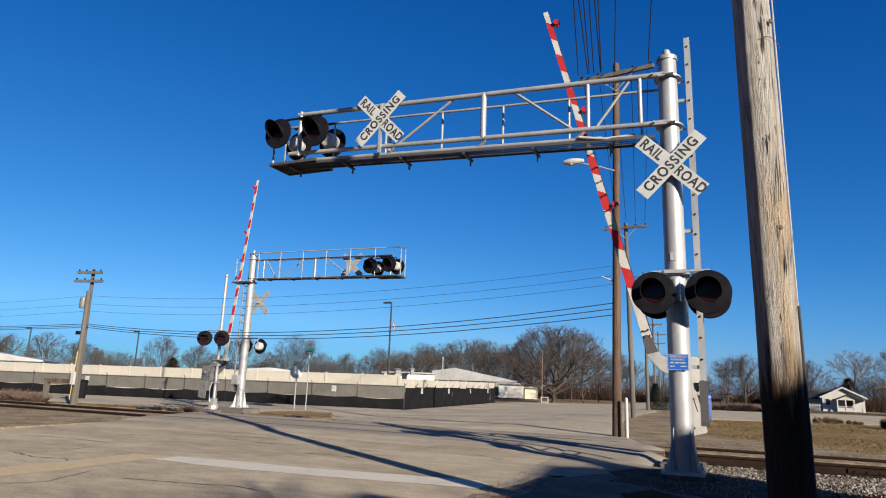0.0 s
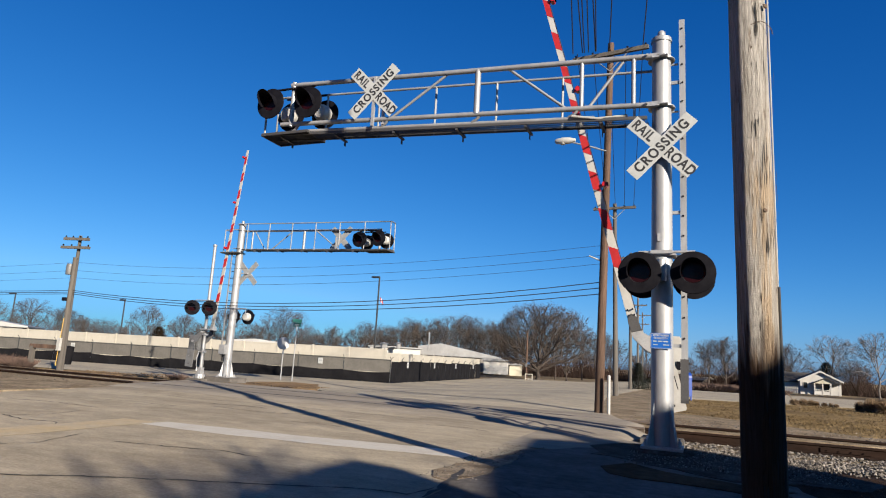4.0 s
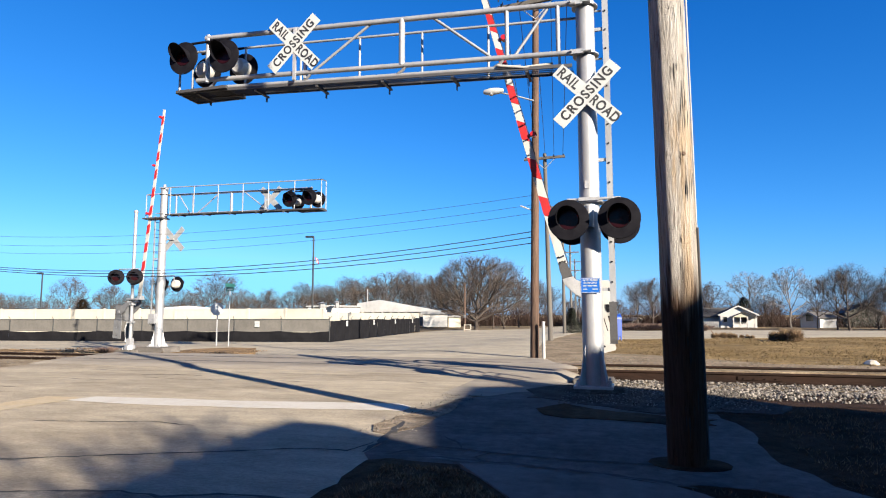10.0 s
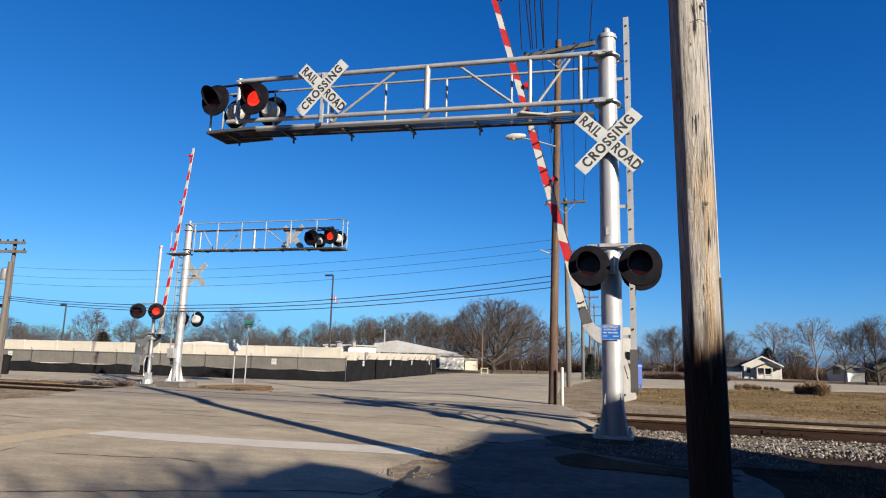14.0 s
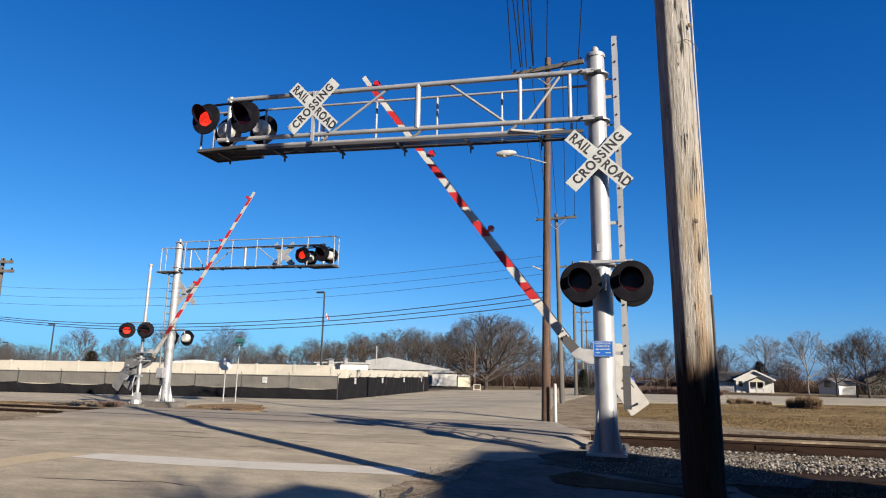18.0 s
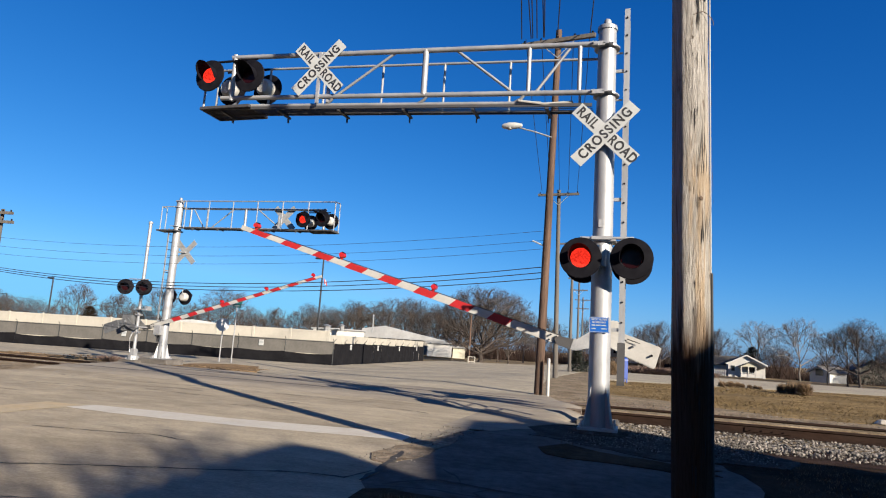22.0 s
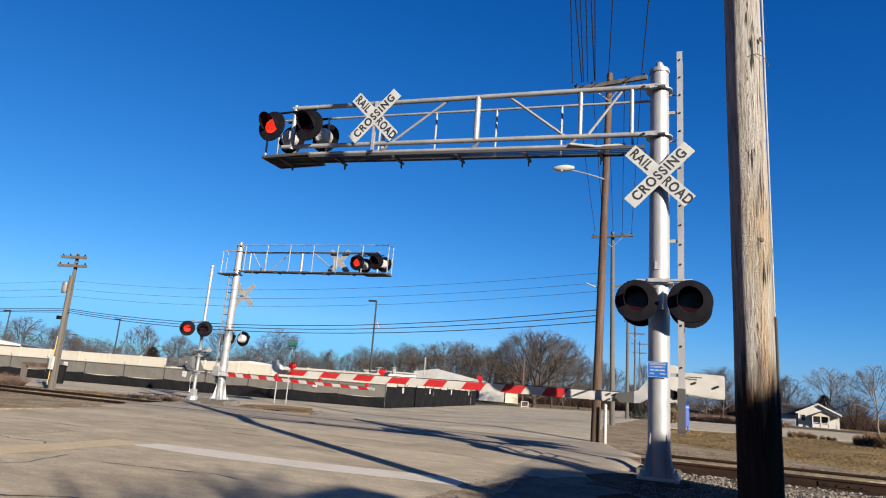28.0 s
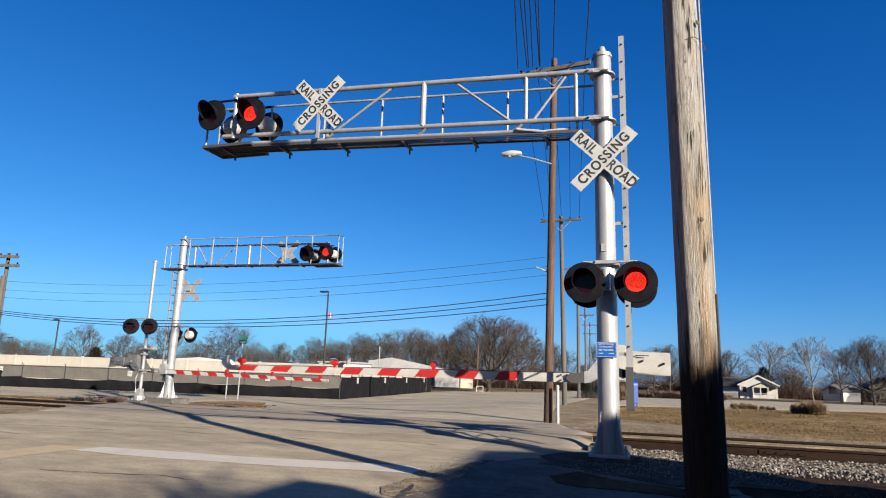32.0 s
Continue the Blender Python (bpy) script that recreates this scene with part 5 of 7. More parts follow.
for i, (y, h) in enumerate(((46, 9.5), (66, 9.5), (90, 9.5))):
    far_pole(pose(-3.42 - (y - 29) * 0.062, y, fall(y, -3.42 - (y - 29) * 0.062)), h, [(h - 0.4, 2.2, 0), (h - 1.6, 1.8, 0)], "weathered wooden utility pole farther along the street", 0.12, GREY_WOOD)
lp = far_pole(pose(-23.9, 18.4, -0.12), 5.45, [(5.28, 1.15, 14), (4.92, 1.3, 14)], "pair of leaning wooden poles with transformer and crossarms", 0.09, GREY_WOOD, (-0.08, 0), group="", braces=False, pins=4)
part("second_pole", pole_shape(4.5, 0.10, 0.085, (-0.12, 0.05), 14, 6), GREY_WOOD, lp, at=pose(0.13, -0.2, 0), smooth=True)
part("transformer", Shape().lathe([(0.0, 3.75), (0.13, 3.75), (0.14, 3.8), (0.14, 4.15), (0.12, 4.2), (0.0, 4.22)], c=(-0.36, -0.05, 0.05), n=16), GREY_STEEL, lp, smooth=True)
part("guy_guard", Shape().tube((0.22, -0.45, 0.1), (0.33, -0.48, 2.0), 0.014, n=8), YELLOW, lp, "yellow plastic guy guard")
part("meter_box", Shape().box((0.24, -0.45, 0.95), (0.16, 0.1, 0.5)), LAMP_HOUSE, lp)
part("cable_box", Shape().box((0.1, -0.42, 2.75), (0.14, 0.12, 0.14)), SIGNAL_BLACK, lp)


def wire(name, label, ends, sag, r=0.014, group=""):
    a, b = Vector(ends[0]), Vector(ends[1])
    n = 14
    pts = []
    for i in range(n + 1):
        f = i / n
        p = a.lerp(b, f)
        p.z -= sag * 4 * f * (1 - f)
        pts.append(p)
    s = Shape().path(pts, r, 5)
    solid(name, s, WIRE, label, "cable", group=group)


for x0, x1 in ((-3.27, -2.665), (-3.0, -2.538), (-2.95, -2.437), (-2.83, -2.311), (-2.64, -2.185), (-2.62, -2.109), (-2.25, -1.719), (-1.35, -0.926)):
    way = (x1 - x0) / 3.55
    wire("overhead_wire", "black overhead wire along the pole line", ((x0, 16.95, 9.94), (x0 + 11.86 * way, 5.09, 9.84)), 0.05, 0.016, "overhead wires")
    wire("overhead_wire", "black overhead wire along the pole line", ((x0 + 11.86 * way, 5.09, 9.84), (x0 + 31.0 * way, -14, 9.8)), 0.3, 0.012, "overhead wires")
for i, x in enumerate((-0.9, -0.45, 0.0, 0.45, 0.9)):
    wire("overhead_wire", "black overhead wire along the pole line", ((-2.25 + x, 16.95, 9.92), (-3.5 + x * 0.9, 28.85, 8.5)), 0.1, 0.011, "overhead wires")
for z0, z1 in ((3.36, 3.02), (3.21, 2.95), (3.05, 2.88)):
    wire("overhead_wire", "black cable slung across the street", ((-2.3, 16.95, z0), (-23.78, 18.3, z1)), 0.55, 0.012, "street cables")
    wire("overhead_wire", "black cable slung across the street", ((-23.78, 18.3, z1), (-60, 21, z1 + 0.5)), 0.25, 0.012, "street cables")
for z0, z1 in ((4.34, 4.2), (4.08, 3.86), (3.85, 3.56)):
    wire("overhead_wire", "thin wire slung across the street", ((-2.3, 16.95, z0), (-23.95, 18.4, z1)), 0.42, 0.005, "street cables")
    wire("overhead_wire", "thin wire slung across the street", ((-23.95, 18.4, z1), (-60, 21, z1 + 0.3)), 0.3, 0.005, "street cables")

# white marker post
solid("marker_post", Shape().lathe([(0.0, 0.0), (0.042, 0.0), (0.042, 0.92), (0.038, 0.96), (0.0, 0.98)], n=14), WHITE_PAINT, "white round marker post by the tracks", "post", pose(-2.13, 16.72, -0.02), smooth=True)
# street name and stop signs, seen from behind
st = thing("street_sign", "green street name signs on a thin post", "street sign", pose(-18.85, 27.05, fall(27.05, -18.85), 0, 0, 0))
part("post", Shape().tube((0, 0, 0), (0, 0, 2.75), 0.028, n=8), GALVANISED, st)
part("name_blade", Shape().box((0, 0, 2.78), (0.62, 0.01, 0.19)), SIGN_GREEN, st, at=pose(0, 0, 0, 0, 0, -20))
part("text_line", Shape().box((0, -0.008, 2.78), (0.42, 0.002, 0.06)), SIGN_WHITE, st, at=pose(0, 0, 0, 0, 0, -20))
part("name_blade", Shape().box((0, 0, 2.98), (0.5, 0.01, 0.17)), SIGN_GREEN, st, at=pose(0, 0, 0, 0, 0, 60))
ss = thing("stop_sign", "grey back of a stop sign on a thin post", "traffic sign", pose(-19.5, 27.0, fall(27.0, -19.5), 0, 0, 0))
part("post", Shape().tube((0, 0, 0), (0, 0, 2.1), 0.03, n=8), GALVANISED, ss)
part("sign_plate", Shape().prism([(0.33 * math.cos(radians(22.5 + 45 * i)), 0.33 * math.sin(radians(22.5 + 45 * i))) for i in range(8)], -0.004, 0.004, pose(0, -0.04, 1.82, 90, 0, 50)), GALVANISED, ss)

# ---- fences ----
CORNER = Vector((-16.7, 33.6))
LEFT = Vector((-18.1, -3.1)).normalized()
BACK = Vector((-1.8, 22.0)).normalized()


def screen_fence(start, way, length, black, top, name_label, step=2.9, face=-1):
    t = thing("chain_link_fence", name_label, "fence", None, "screened fences")
    n = int(length / step)
    z_ang = math.degrees(math.atan2(way.y, way.x))
    for i in range(n):
        p = start + way * (i * step)
        h = random.uniform(-0.04, 0.04)
        a = pose(p.x, p.y, fall(p.y, p.x), 0, 0, z_ang)
        part("post", Shape().tube((0, 0, 0), (0, 0, top + 0.05), 0.03, n=8).tube((0, 0, top + 0.05), (0.0, 0.14 * face, top + 0.2), 0.015, n=5), POLE_DARK, t, at=a)
        s = Shape()
        k = 8
        pts = []
        for j in range(k + 1):
            x = step * j / k
            pts += [(x, 0.045 * face + 0.012 * math.sin(j * 2.1 + i), 0.0), (x, 0.045 * face + 0.012 * math.sin(j * 1.7 + i), black + h - (0.06 if top > black + 0.1 else 0.015) * math.sin(math.pi * j / k))]
        s.add(pts, [(2 * j, 2 * j + 2, 2 * j + 3, 2 * j + 1) for j in range(k)])
        part("windscreen_panel", s, SCREEN, t, "black cloth windscreen panel", at=a)
        if top > black + 0.1:
            part("mesh_panel", Shape().box((step / 2, 0.0, (black + top) / 2), (step - 0.07, 0.012, top - black + 0.1)), MESH, t, "grey mesh panel", at=a)
            if i % 2 == 0:
                part("top_rail", Shape().tube((0, 0, top), (step * 2, 0, top), 0.018, n=6), POLE_DARK, t, at=a)
        if i % 3 == 1:
            sg = part("notice", Shape().box((step * 0.5, 0.075 * face, min(top, 1.2) - 0.18), (0.3, 0.008, 0.34)), SIGN_WHITE, t, "small white notice", at=a)
            part("text_line", Shape().box((step * 0.5, 0.081 * face, min(top, 1.2) - 0.16), (0.2, 0.004, 0.08)), SIGN_BACK, sg)
    return t


random.seed(3)
screen_fence(CORNER, LEFT, 45, 0.62, 1.27, "chain-link fence with grey mesh and black windscreen", face=1)
screen_fence(CORNER, BACK, 22.0, 1.24, 1.27, "fence hung with black windscreen cloth", 1.8)


def vinyl_fence(start, way, length, top, step=2.4):
    t = thing("vinyl_fence", "tall cream vinyl privacy fence behind the chain link", "fence", None, "vinyl fences")
    ang = math.degrees(math.atan2(way.y, way.x))
    n = int(length / step)
    panel = Shape().box((step / 2, 0, top / 2), (step - 0.1, 0.05, top - 0.06)).mesh("panel", VINYL)
    post = Shape().box((0, 0, top / 2 + 0.01), (0.13, 0.13, top + 0.02)).lathe([(0.11, top + 0.03), (0.0, top + 0.07)], n=4).mesh("post", VINYL)
    rail = Shape().box((step / 2, 0, top - 0.04), (step - 0.1, 0.07, 0.09)).mesh("rail", VINYL)
    for i in range(n):
        p = start + way * (i * step)
        a = pose(p.x, p.y, fall(p.y, p.x), 0, 0, ang)
        part("panel", panel, VINYL, t, at=a)
        part("post", post, VINYL, t, at=a)
        part("rail", rail, VINYL, t, at=a)


vinyl_fence(CORNER + Vector((-1.2, 1.6)), LEFT, 52, 1.93)
vinyl_fence(CORNER + Vector((-1.2, 1.6)), BACK, 25, 1.70)


# ---- buildings ----
def house(name, label, at, w, d, h, ridge, wall, roof, porch=False, over=0.35, windows=()):
    """A gabled house; the gable looks along -y."""
    t = thing(name, label, "house", at)
    part("wall", Shape().add([(-w / 2, 0, 0), (w / 2, 0, 0), (w / 2, 0, h), (0, 0, ridge), (-w / 2, 0, h), (-w / 2, d, 0), (w / 2, d, 0), (w / 2, d, h), (0, d, ridge), (-w / 2, d, h)],
                             [(0, 1, 2, 3, 4), (9, 8, 7, 6, 5), (0, 5, 6, 1), (1, 6, 7, 2), (4, 9, 5, 0)]), wall, t)
    sl = math.atan2(ridge - h, w / 2)
    ln = math.hypot(ridge - h, w / 2) + over
    for sgn in (-1, 1):
        m = pose(sgn * (ln / 2) * math.cos(sl), d / 2, ridge + 0.08 - (ln / 2) * math.sin(sl), 0, sgn * math.degrees(sl), 0)
        r = part("roof", Shape().box((0, 0, 0), (ln, d + 2 * over, 0.1)), roof, t, at=m)
        part("fascia", Shape().box((0, -d / 2 - over - 0.02, -0.02), (ln, 0.04, 0.2)), wall, r)
    for x, z, ww, hh in windows:
        win = part("window", Shape().box((x, -0.02, z), (ww + 0.16, 0.05, hh + 0.16)), SIDING, t)
        part("pane", Shape().box((x, -0.05, z), (ww, 0.02, hh)), WINDOW, win)
    if porch:
        pw, pd, ph = w * 0.62, 1.8, h * 0.82
        px = w * 0.12
        part("porch_gable", Shape().prism([(-pw / 2, 0), (pw / 2, 0), (0, pw * 0.24)], -0.05, 0.05, pose(px, -pd, ph, 90, 0, 0)), YELLOW_SIDING, t)
        for sgn in (-1, 1):
            l2 = math.hypot(pw / 2, pw * 0.24) + 0.25
            a2 = math.atan2(pw * 0.24, pw / 2)
            part("porch_roof", Shape().box((0, 0, 0), (l2, pd + 0.5, 0.09)), roof, t, at=pose(px + sgn * l2 / 2 * math.cos(a2), -pd / 2 - 0.1, ph + pw * 0.24 + 0.06 - l2 / 2 * math.sin(a2), 0, sgn * math.degrees(a2), 0))
        for i in range(4):
            part("porch_post", Shape().box((px - pw / 2 + 0.1 + i * (pw - 0.2) / 3, -pd, ph / 2), (0.14, 0.14, ph)), SIDING, t)
        part("porch_rail", Shape().box((px, -pd, 0.75), (pw, 0.06, 0.08)).box((px, -pd, 0.35), (pw, 0.04, 0.5)), SIDING, t)
        part("porch_floor", Shape().box((px, -pd / 2, 0.1), (pw, pd, 0.2)), GREY_WOOD, t)
        part("door", Shape().box((px, -0.03, 1.2), (0.9, 0.06, 2.0)), WINDOW, t)
    return t


x, y = polar(8.55, 108)
house("house", "small white gabled house with a front porch", pose(x, y, -1.02, 0, 0, -4), 5.1, 10, 2.0, 3.3, SIDING, ROOF, True, windows=((-1.9, 1.3, 0.5, 0.8),))
x, y = polar(8.3, 116)
house("house_wing", "white side wing of the small house under a dark roof", pose(x, y, -1.0, 0, 0, 86), 6.0, 7.5, 1.7, 3.0, SIDING, ROOF)
x, y = polar(13.6, 112)
house("house", "white house behind bare trees", pose(x, y, -1.0, 0, 0, -50), 3.2, 4.0, 1.5, 2.3, SIDING, ROOF, windows=((0, 1.5, 1.2, 1.0),))
x, y = polar(20.2, 92)
house("house", "low white house with a dark roof", pose(x, y, -0.8, 0, 0, -70), 4, 6, 2.0, 3.0, SIDING, ROOF, windows=((-0.9, 1.2, 0.6, 0.8), (0.8, 1.2, 0.6, 0.8)))
x, y = polar(0.6, 119)
house("house", "low brown house behind brush", pose(x, y, -1.0, 0, 0, 70), 6, 11, 0.9, 1.4, GREY_WOOD, ROOF)
x, y = polar(17.2, 118)
house("garage", "small brown garage with a dark roof", pose(x, y, -1.0, 0, 0, 0), 5, 6, 2.2, 3.4, GREY_WOOD, ROOF)


def hall(label, a, b, base, top, roof_top, mat, depth=14, apex=0.5, lift=0.0):
    """A long low building between two directions."""
    (x0, y0), (x1, y1) = a, b
    ang = math.degrees(math.atan2(y1 - y0, x1 - x0))
    ln = math.hypot(x1 - x0, y1 - y0)
    t = thing("warehouse", label, "building", pose(x0, y0, base, 0, 0, ang))
    part("wall", Shape().box((ln / 2, depth / 2, (top - base) / 2), (ln, depth, top - base)), mat, t)
    part("roof", Shape().prism([(0 - 0.3, top - base), (ln + 0.3, top - base), (ln + 0.3, top - base + 0.15), (ln * apex, roof_top - base), (-0.3, top - base + 0.15 + lift)], -depth - 0.3, 0.3, pose(0, 0, 0, 90, 0, 0)), METAL_ROOF, t)
    return t


hall("long white metal warehouse behind the fence", polar(-28.4, 90), polar(-23.9, 90), -0.6, 2.2, 2.42, SIDING)
hall("white metal warehouse with a sloping pale roof", polar(-23.95, 95), polar(-16.8, 95), -0.6, 1.5, 3.3, GREY_WALL, 10, 0.26, 1.1)
hall("low white shed beyond the street trees", polar(-18.2, 88), polar(-16.0, 88), -0.6, 1.15, 1.58, SIDING, 5, 0.06, 0.22)
hall("small pale yellow shed beside the white one", polar(-15.9, 90), polar(-14.8, 90), -0.7, 0.75, 1.0, YELLOW_SIDING, 4)
hall("white domed storage roof behind the fence", polar(-66, 75), polar(-55.3, 72), -0.3, 1.75, 3.0, SIDING)
hall("low white tent roof behind the fence", polar(-40.4, 75), polar(-36.2, 75), -0.6, 1.7, 2.12, SIDING, 8)
for az, d, z, h, r in ((-23.2, 92, 2.5, 2.1, 0.10), (-25.9, 88, 2.3, 0.5, 0.3), (-27.2, 88, 2.3, 0.35, 0.45)):
    x, y = polar(az, d)
    v = thing("roof_vent", "small metal vent on a warehouse roof", "vent", pose(x, y, z), "roof vents")
    part("stack", Shape().tube((0, 0, -0.3), (0, 0, h), r, n=8), METAL_ROOF, v)
    part("cap", Shape().lathe([(r * 1.6, h), (0.0, h + 0.2)], n=8), METAL_ROOF, v)


# ---- lot lamps ----
def lot_lamp(az, d, top, w, label="tall dark lot lamp pole"):
    x, y = polar(az, d)
    base = fall(y, x)
    t = thing("street_lamp", label, "lamp post", pose(x, y, base), "lot lamps")
    part("pole", Shape().tube((0, 0, 0), (0, 0, top - base), 0.09, 0.07, n=8), POLE_DARK, t)
    part("lamp_head", Shape().box((-w / 2, 0, top - base), (w, 0.3, 0.14)), POLE_DARK, t, bevel=0.02)
    return t


lamp = lot_lamp(-28.0, 56, 1.14 + 56 * math.tan(radians(6.89)), 0.75)
for mat, dx in ((RED, 0.0), (SIGN_WHITE, 0.09), (RED, 0.18)):
    part("flag_stripe", Shape().prism([(0.14 + dx, 6.62 - dx * 0.9), (0.225 + dx, 6.54 - dx * 0.9), (0.32 + dx, 6.10 - dx * 0.9), (0.235 + dx, 6.16 - dx * 0.9)], -0.01, 0.01, pose(0, 0, 0, 90, 0, 28)), mat, lamp, "small red and white flag")
lot_lamp(-48.8, 80, 1.14 + 80 * math.tan(radians(3.19)), 0.7)
lot_lamp(-56.2, 85, 1.1 + 85 * math.tan(radians(3.0)), 0.9)
lot_lamp(-51.6, 110, 1.14 + 110 * math.tan(radians(1.68)), 0.9)

# ---- small things beyond the tracks ----
x, y = polar(-14.4, 62)
tp = thing("street_light_pole", "thin brown wooden pole before the big tree", "pole", pose(x, y, -0.46))
part("pole", Shape().tube((0, 0, 0), (0, 0, 4.6), 0.09, 0.07, n=8), WOOD_FAR, tp)
part("cable_box", Shape().box((0.0, -0.11, 1.4), (0.16, 0.12, 0.3)), GREY_STEEL, tp)
fr = thing("guard_frame", "small pale wooden frame at the street's end", "frame", pose(*polar(-14.17, 61), -0.44))
for x in (-0.32, 0.32):
    part("leg", Shape().box((x, 0, 0.3), (0.07, 0.07, 0.6)), VINYL, fr)
for z in (0.12, 0.56):
    part("bar", Shape().box((0, 0, z), (0.7, 0.06, 0.07)), VINYL, fr)
bx, by = -0.57, 30.5
mb = thing("drop_box", "blue steel drop box beyond the tracks", "drop box", pose(bx, by, fall(by), 0, 0, 20))
part("body", Shape().box((0, 0, 0.55), (0.34, 0.5, 0.8)), BLUE_BOX, mb, bevel=0.03)
part("lid", Shape().tube((-0.17, 0, 0.95), (0.17, 0, 0.95), 0.24, n=16), BLUE_BOX, mb, smooth=True)
for x in (-0.13, 0.13):
    for y in (-0.18, 0.18):
        part("leg", Shape().box((x, y, 0.09), (0.06, 0.06, 0.18)), BLUE_BOX, mb)
gg = thing("guy_guard", "pale yellow plastic guard on a guy wire over the lawn", "guy wire", pose(3.89, 31.1, -0.07))
part("guard", Shape().tube((0, 0, 0), (-0.55, 0.6, 0.75), 0.014, n=8), STRAW, gg)
part("anchor_rod", Shape().tube((0.03, -0.03, -0.02), (0, 0, 0.02), 0.02, n=6), GALVANISED, gg)
hy = thing("yellow_bollard", "yellow bollard beside the street", "bollard", pose(-3.75, 58.0, fall(58)))
part("post", Shape().tube((0, 0, 0), (0, 0, 0.75), 0.1, n=12), YELLOW, hy)
part("cap", Shape().lathe([(0.1, 0.75), (0.0, 0.82)], n=12), YELLOW, hy)
gr = thing("timber_guard", "old weathered timber barrier by the poles", "barrier", pose(-24.6, 18.3, 0.02, 0, 0, 6))
for x in (-0.9, 0.55):
    part("post", Shape().box((x, 0, 0.32), (0.17, 0.17, 0.7)), GREY_WOOD, gr, bevel=0.01)
part("beam", Shape().box((-0.15, 0, 0.68), (1.75, 0.14, 0.16)), WOOD_FAR, gr, bevel=0.01)
tb = thing("dark_bin", "dark bin beside the timber barrier", "bin", pose(-24.1, 18.75, 0.0))
part("body", Shape().lathe([(0.0, 0.02), (0.17, 0.02), (0.2, 0.7), (0.18, 0.75), (0.0, 0.78)], n=14), SCREEN, tb, smooth=True)
part("rim", Shape().lathe([(0.2, 0.69), (0.22, 0.7), (0.22, 0.73), (0.2, 0.74)], n=14, close=True), SCREEN, tb)
solid("white_rock", Shape().lathe([(0.0, 0.14), (0.09, 0.12), (0.16, 0.05), (0.15, -0.02), (0.0, -0.03)], n=9), VINYL, "pale rock lying beside the rail", "rock", pose(5.2, 16.6, -0.03, 0, 0, 20))
pg = thing("picket_fence", "white picket fence beside the house", "fence", pose(*polar(5.5, 100), -0.85, 0, 0, -6))
for i in range(16):
    part("picket", Shape().box((-1.6 + i * 0.28, 0, 0.45), (0.12, 0.03, 0.9)), WHITE_PAINT, pg)
part("rail", Shape().box((0.5, 0.03, 0.7), (4.5, 0.04, 0.08)), WHITE_PAINT, pg)


# ---- trees and brush ----
def crown_tree(seed, wide, fork, limbs, tilt, levels=5, thick=0.020, shoots=6, thin=0.0006, leader=0.5, tall=0.0):
    """A bare tree one unit high that fills a round, uneven crown: the wood, and the fine twigs apart."""
    rnd = random.Random(seed)
    wood, twigs = Shape(), Shape()
    low = fork * 0.75 + tall
    rz = (1 - low) / 2
    cz = low + rz

    def inside(p, ease=1.0):
        a = math.atan2(p.y, p.x)
        k = ease * (1 + 0.16 * noise.noise((math.cos(a) * 1.6 + seed, math.sin(a) * 1.6, p.z * 4.0)))
        return (p.x * p.x + p.y * p.y) / (wide / 2) ** 2 + ((p.z - cz) / rz) ** 2 < k * k

    def twist(d, lo, hi):
        side = d.orthogonal().normalized()
        side.rotate(Matrix.Rotation(rnd.uniform(0, 6.283), 3, d).to_quaternion())
        ang = radians(rnd.uniform(lo, hi))
        return (d * math.cos(ang) + side * math.sin(ang)).normalized()

    def sprig(p, d, ln, w):
        side = d.orthogonal().normalized() * w
        bend = Vector((0, 0, ln * 0.12))
        twigs.add([p - side, p + side, p + d * ln * 0.55 + bend * 0.3, p + d * ln + bend], [(0, 1, 2), (2, 1, 3)])

    def limb(p, d, ln, r, level):
        q = p
        for i in range(2):
            d = (d + Vector((rnd.uniform(-1, 1), rnd.uniform(-1, 1), rnd.uniform(-0.5, 0.8))) * 0.17 + Vector((0, 0, 0.05))).normalized()
            e = q + d * ln / 2
            if level and not inside(e) and e.z > low:
                for _ in range(shoots):
                    sprig(q, twist(d, 5, 55), ln * rnd.uniform(0.3, 0.6), thin)
                return
            (wood if level < 3 else twigs).tube(q, e, r * (1 - 0.14 * i), r * (0.86 - 0.14 * i), n=(7, 5, 4, 3, 3, 3)[min(level, 5)], cap=False)
            q = e
            if level >= 2:
                for _ in range(shoots // 2):
                    v = twist(d, 25, 65)
                    ls = ln * rnd.uniform(0.35, 0.75)
                    if inside(q + v * ls, 1.08):
                        sprig(q, v, ls, max(thin, r * 0.4))
                        for f in (0.45, 0.7, 0.95):
                            sprig(q + v * ls * f, twist(v, 20, 55), ls * rnd.uniform(0.4, 0.65), thin)
            elif rnd.random() < (1.0 if level == 0 else 0.7):
                limb(q, twist(d, 40, 75), ln * 0.62, r * 0.5, level + 1)
        if level >= levels:
            for _ in range(shoots):
                v = twist(d, 5, 45)
                ls = ln * rnd.uniform(0.5, 1.0)
                sprig(q, v, ls, thin)
                sprig(q + v * ls * 0.6, twist(v, 20, 55), ls * 0.5, thin)
            return
        for j in range(3 if rnd.random() < 0.45 else 2):
            limb(q, twist(d, 12, 40), ln * rnd.uniform(0.74, 0.92), r * (0.74 if j == 0 else 0.58), level + 1)

    trunk = [Vector((0, 0, -0.01)), Vector((rnd.uniform(-0.01, 0.01), 0.006, fork * 0.5)), Vector((rnd.uniform(-0.02, 0.02), 0, fork)), Vector((rnd.uniform(-0.03, 0.03), 0.02, fork + leader * (1 - fork)))]
    wood.tube(trunk[0], trunk[0] + Vector((0, 0, 0.05)), thick * 1.5, thick * 1.05, n=9, cap=False)
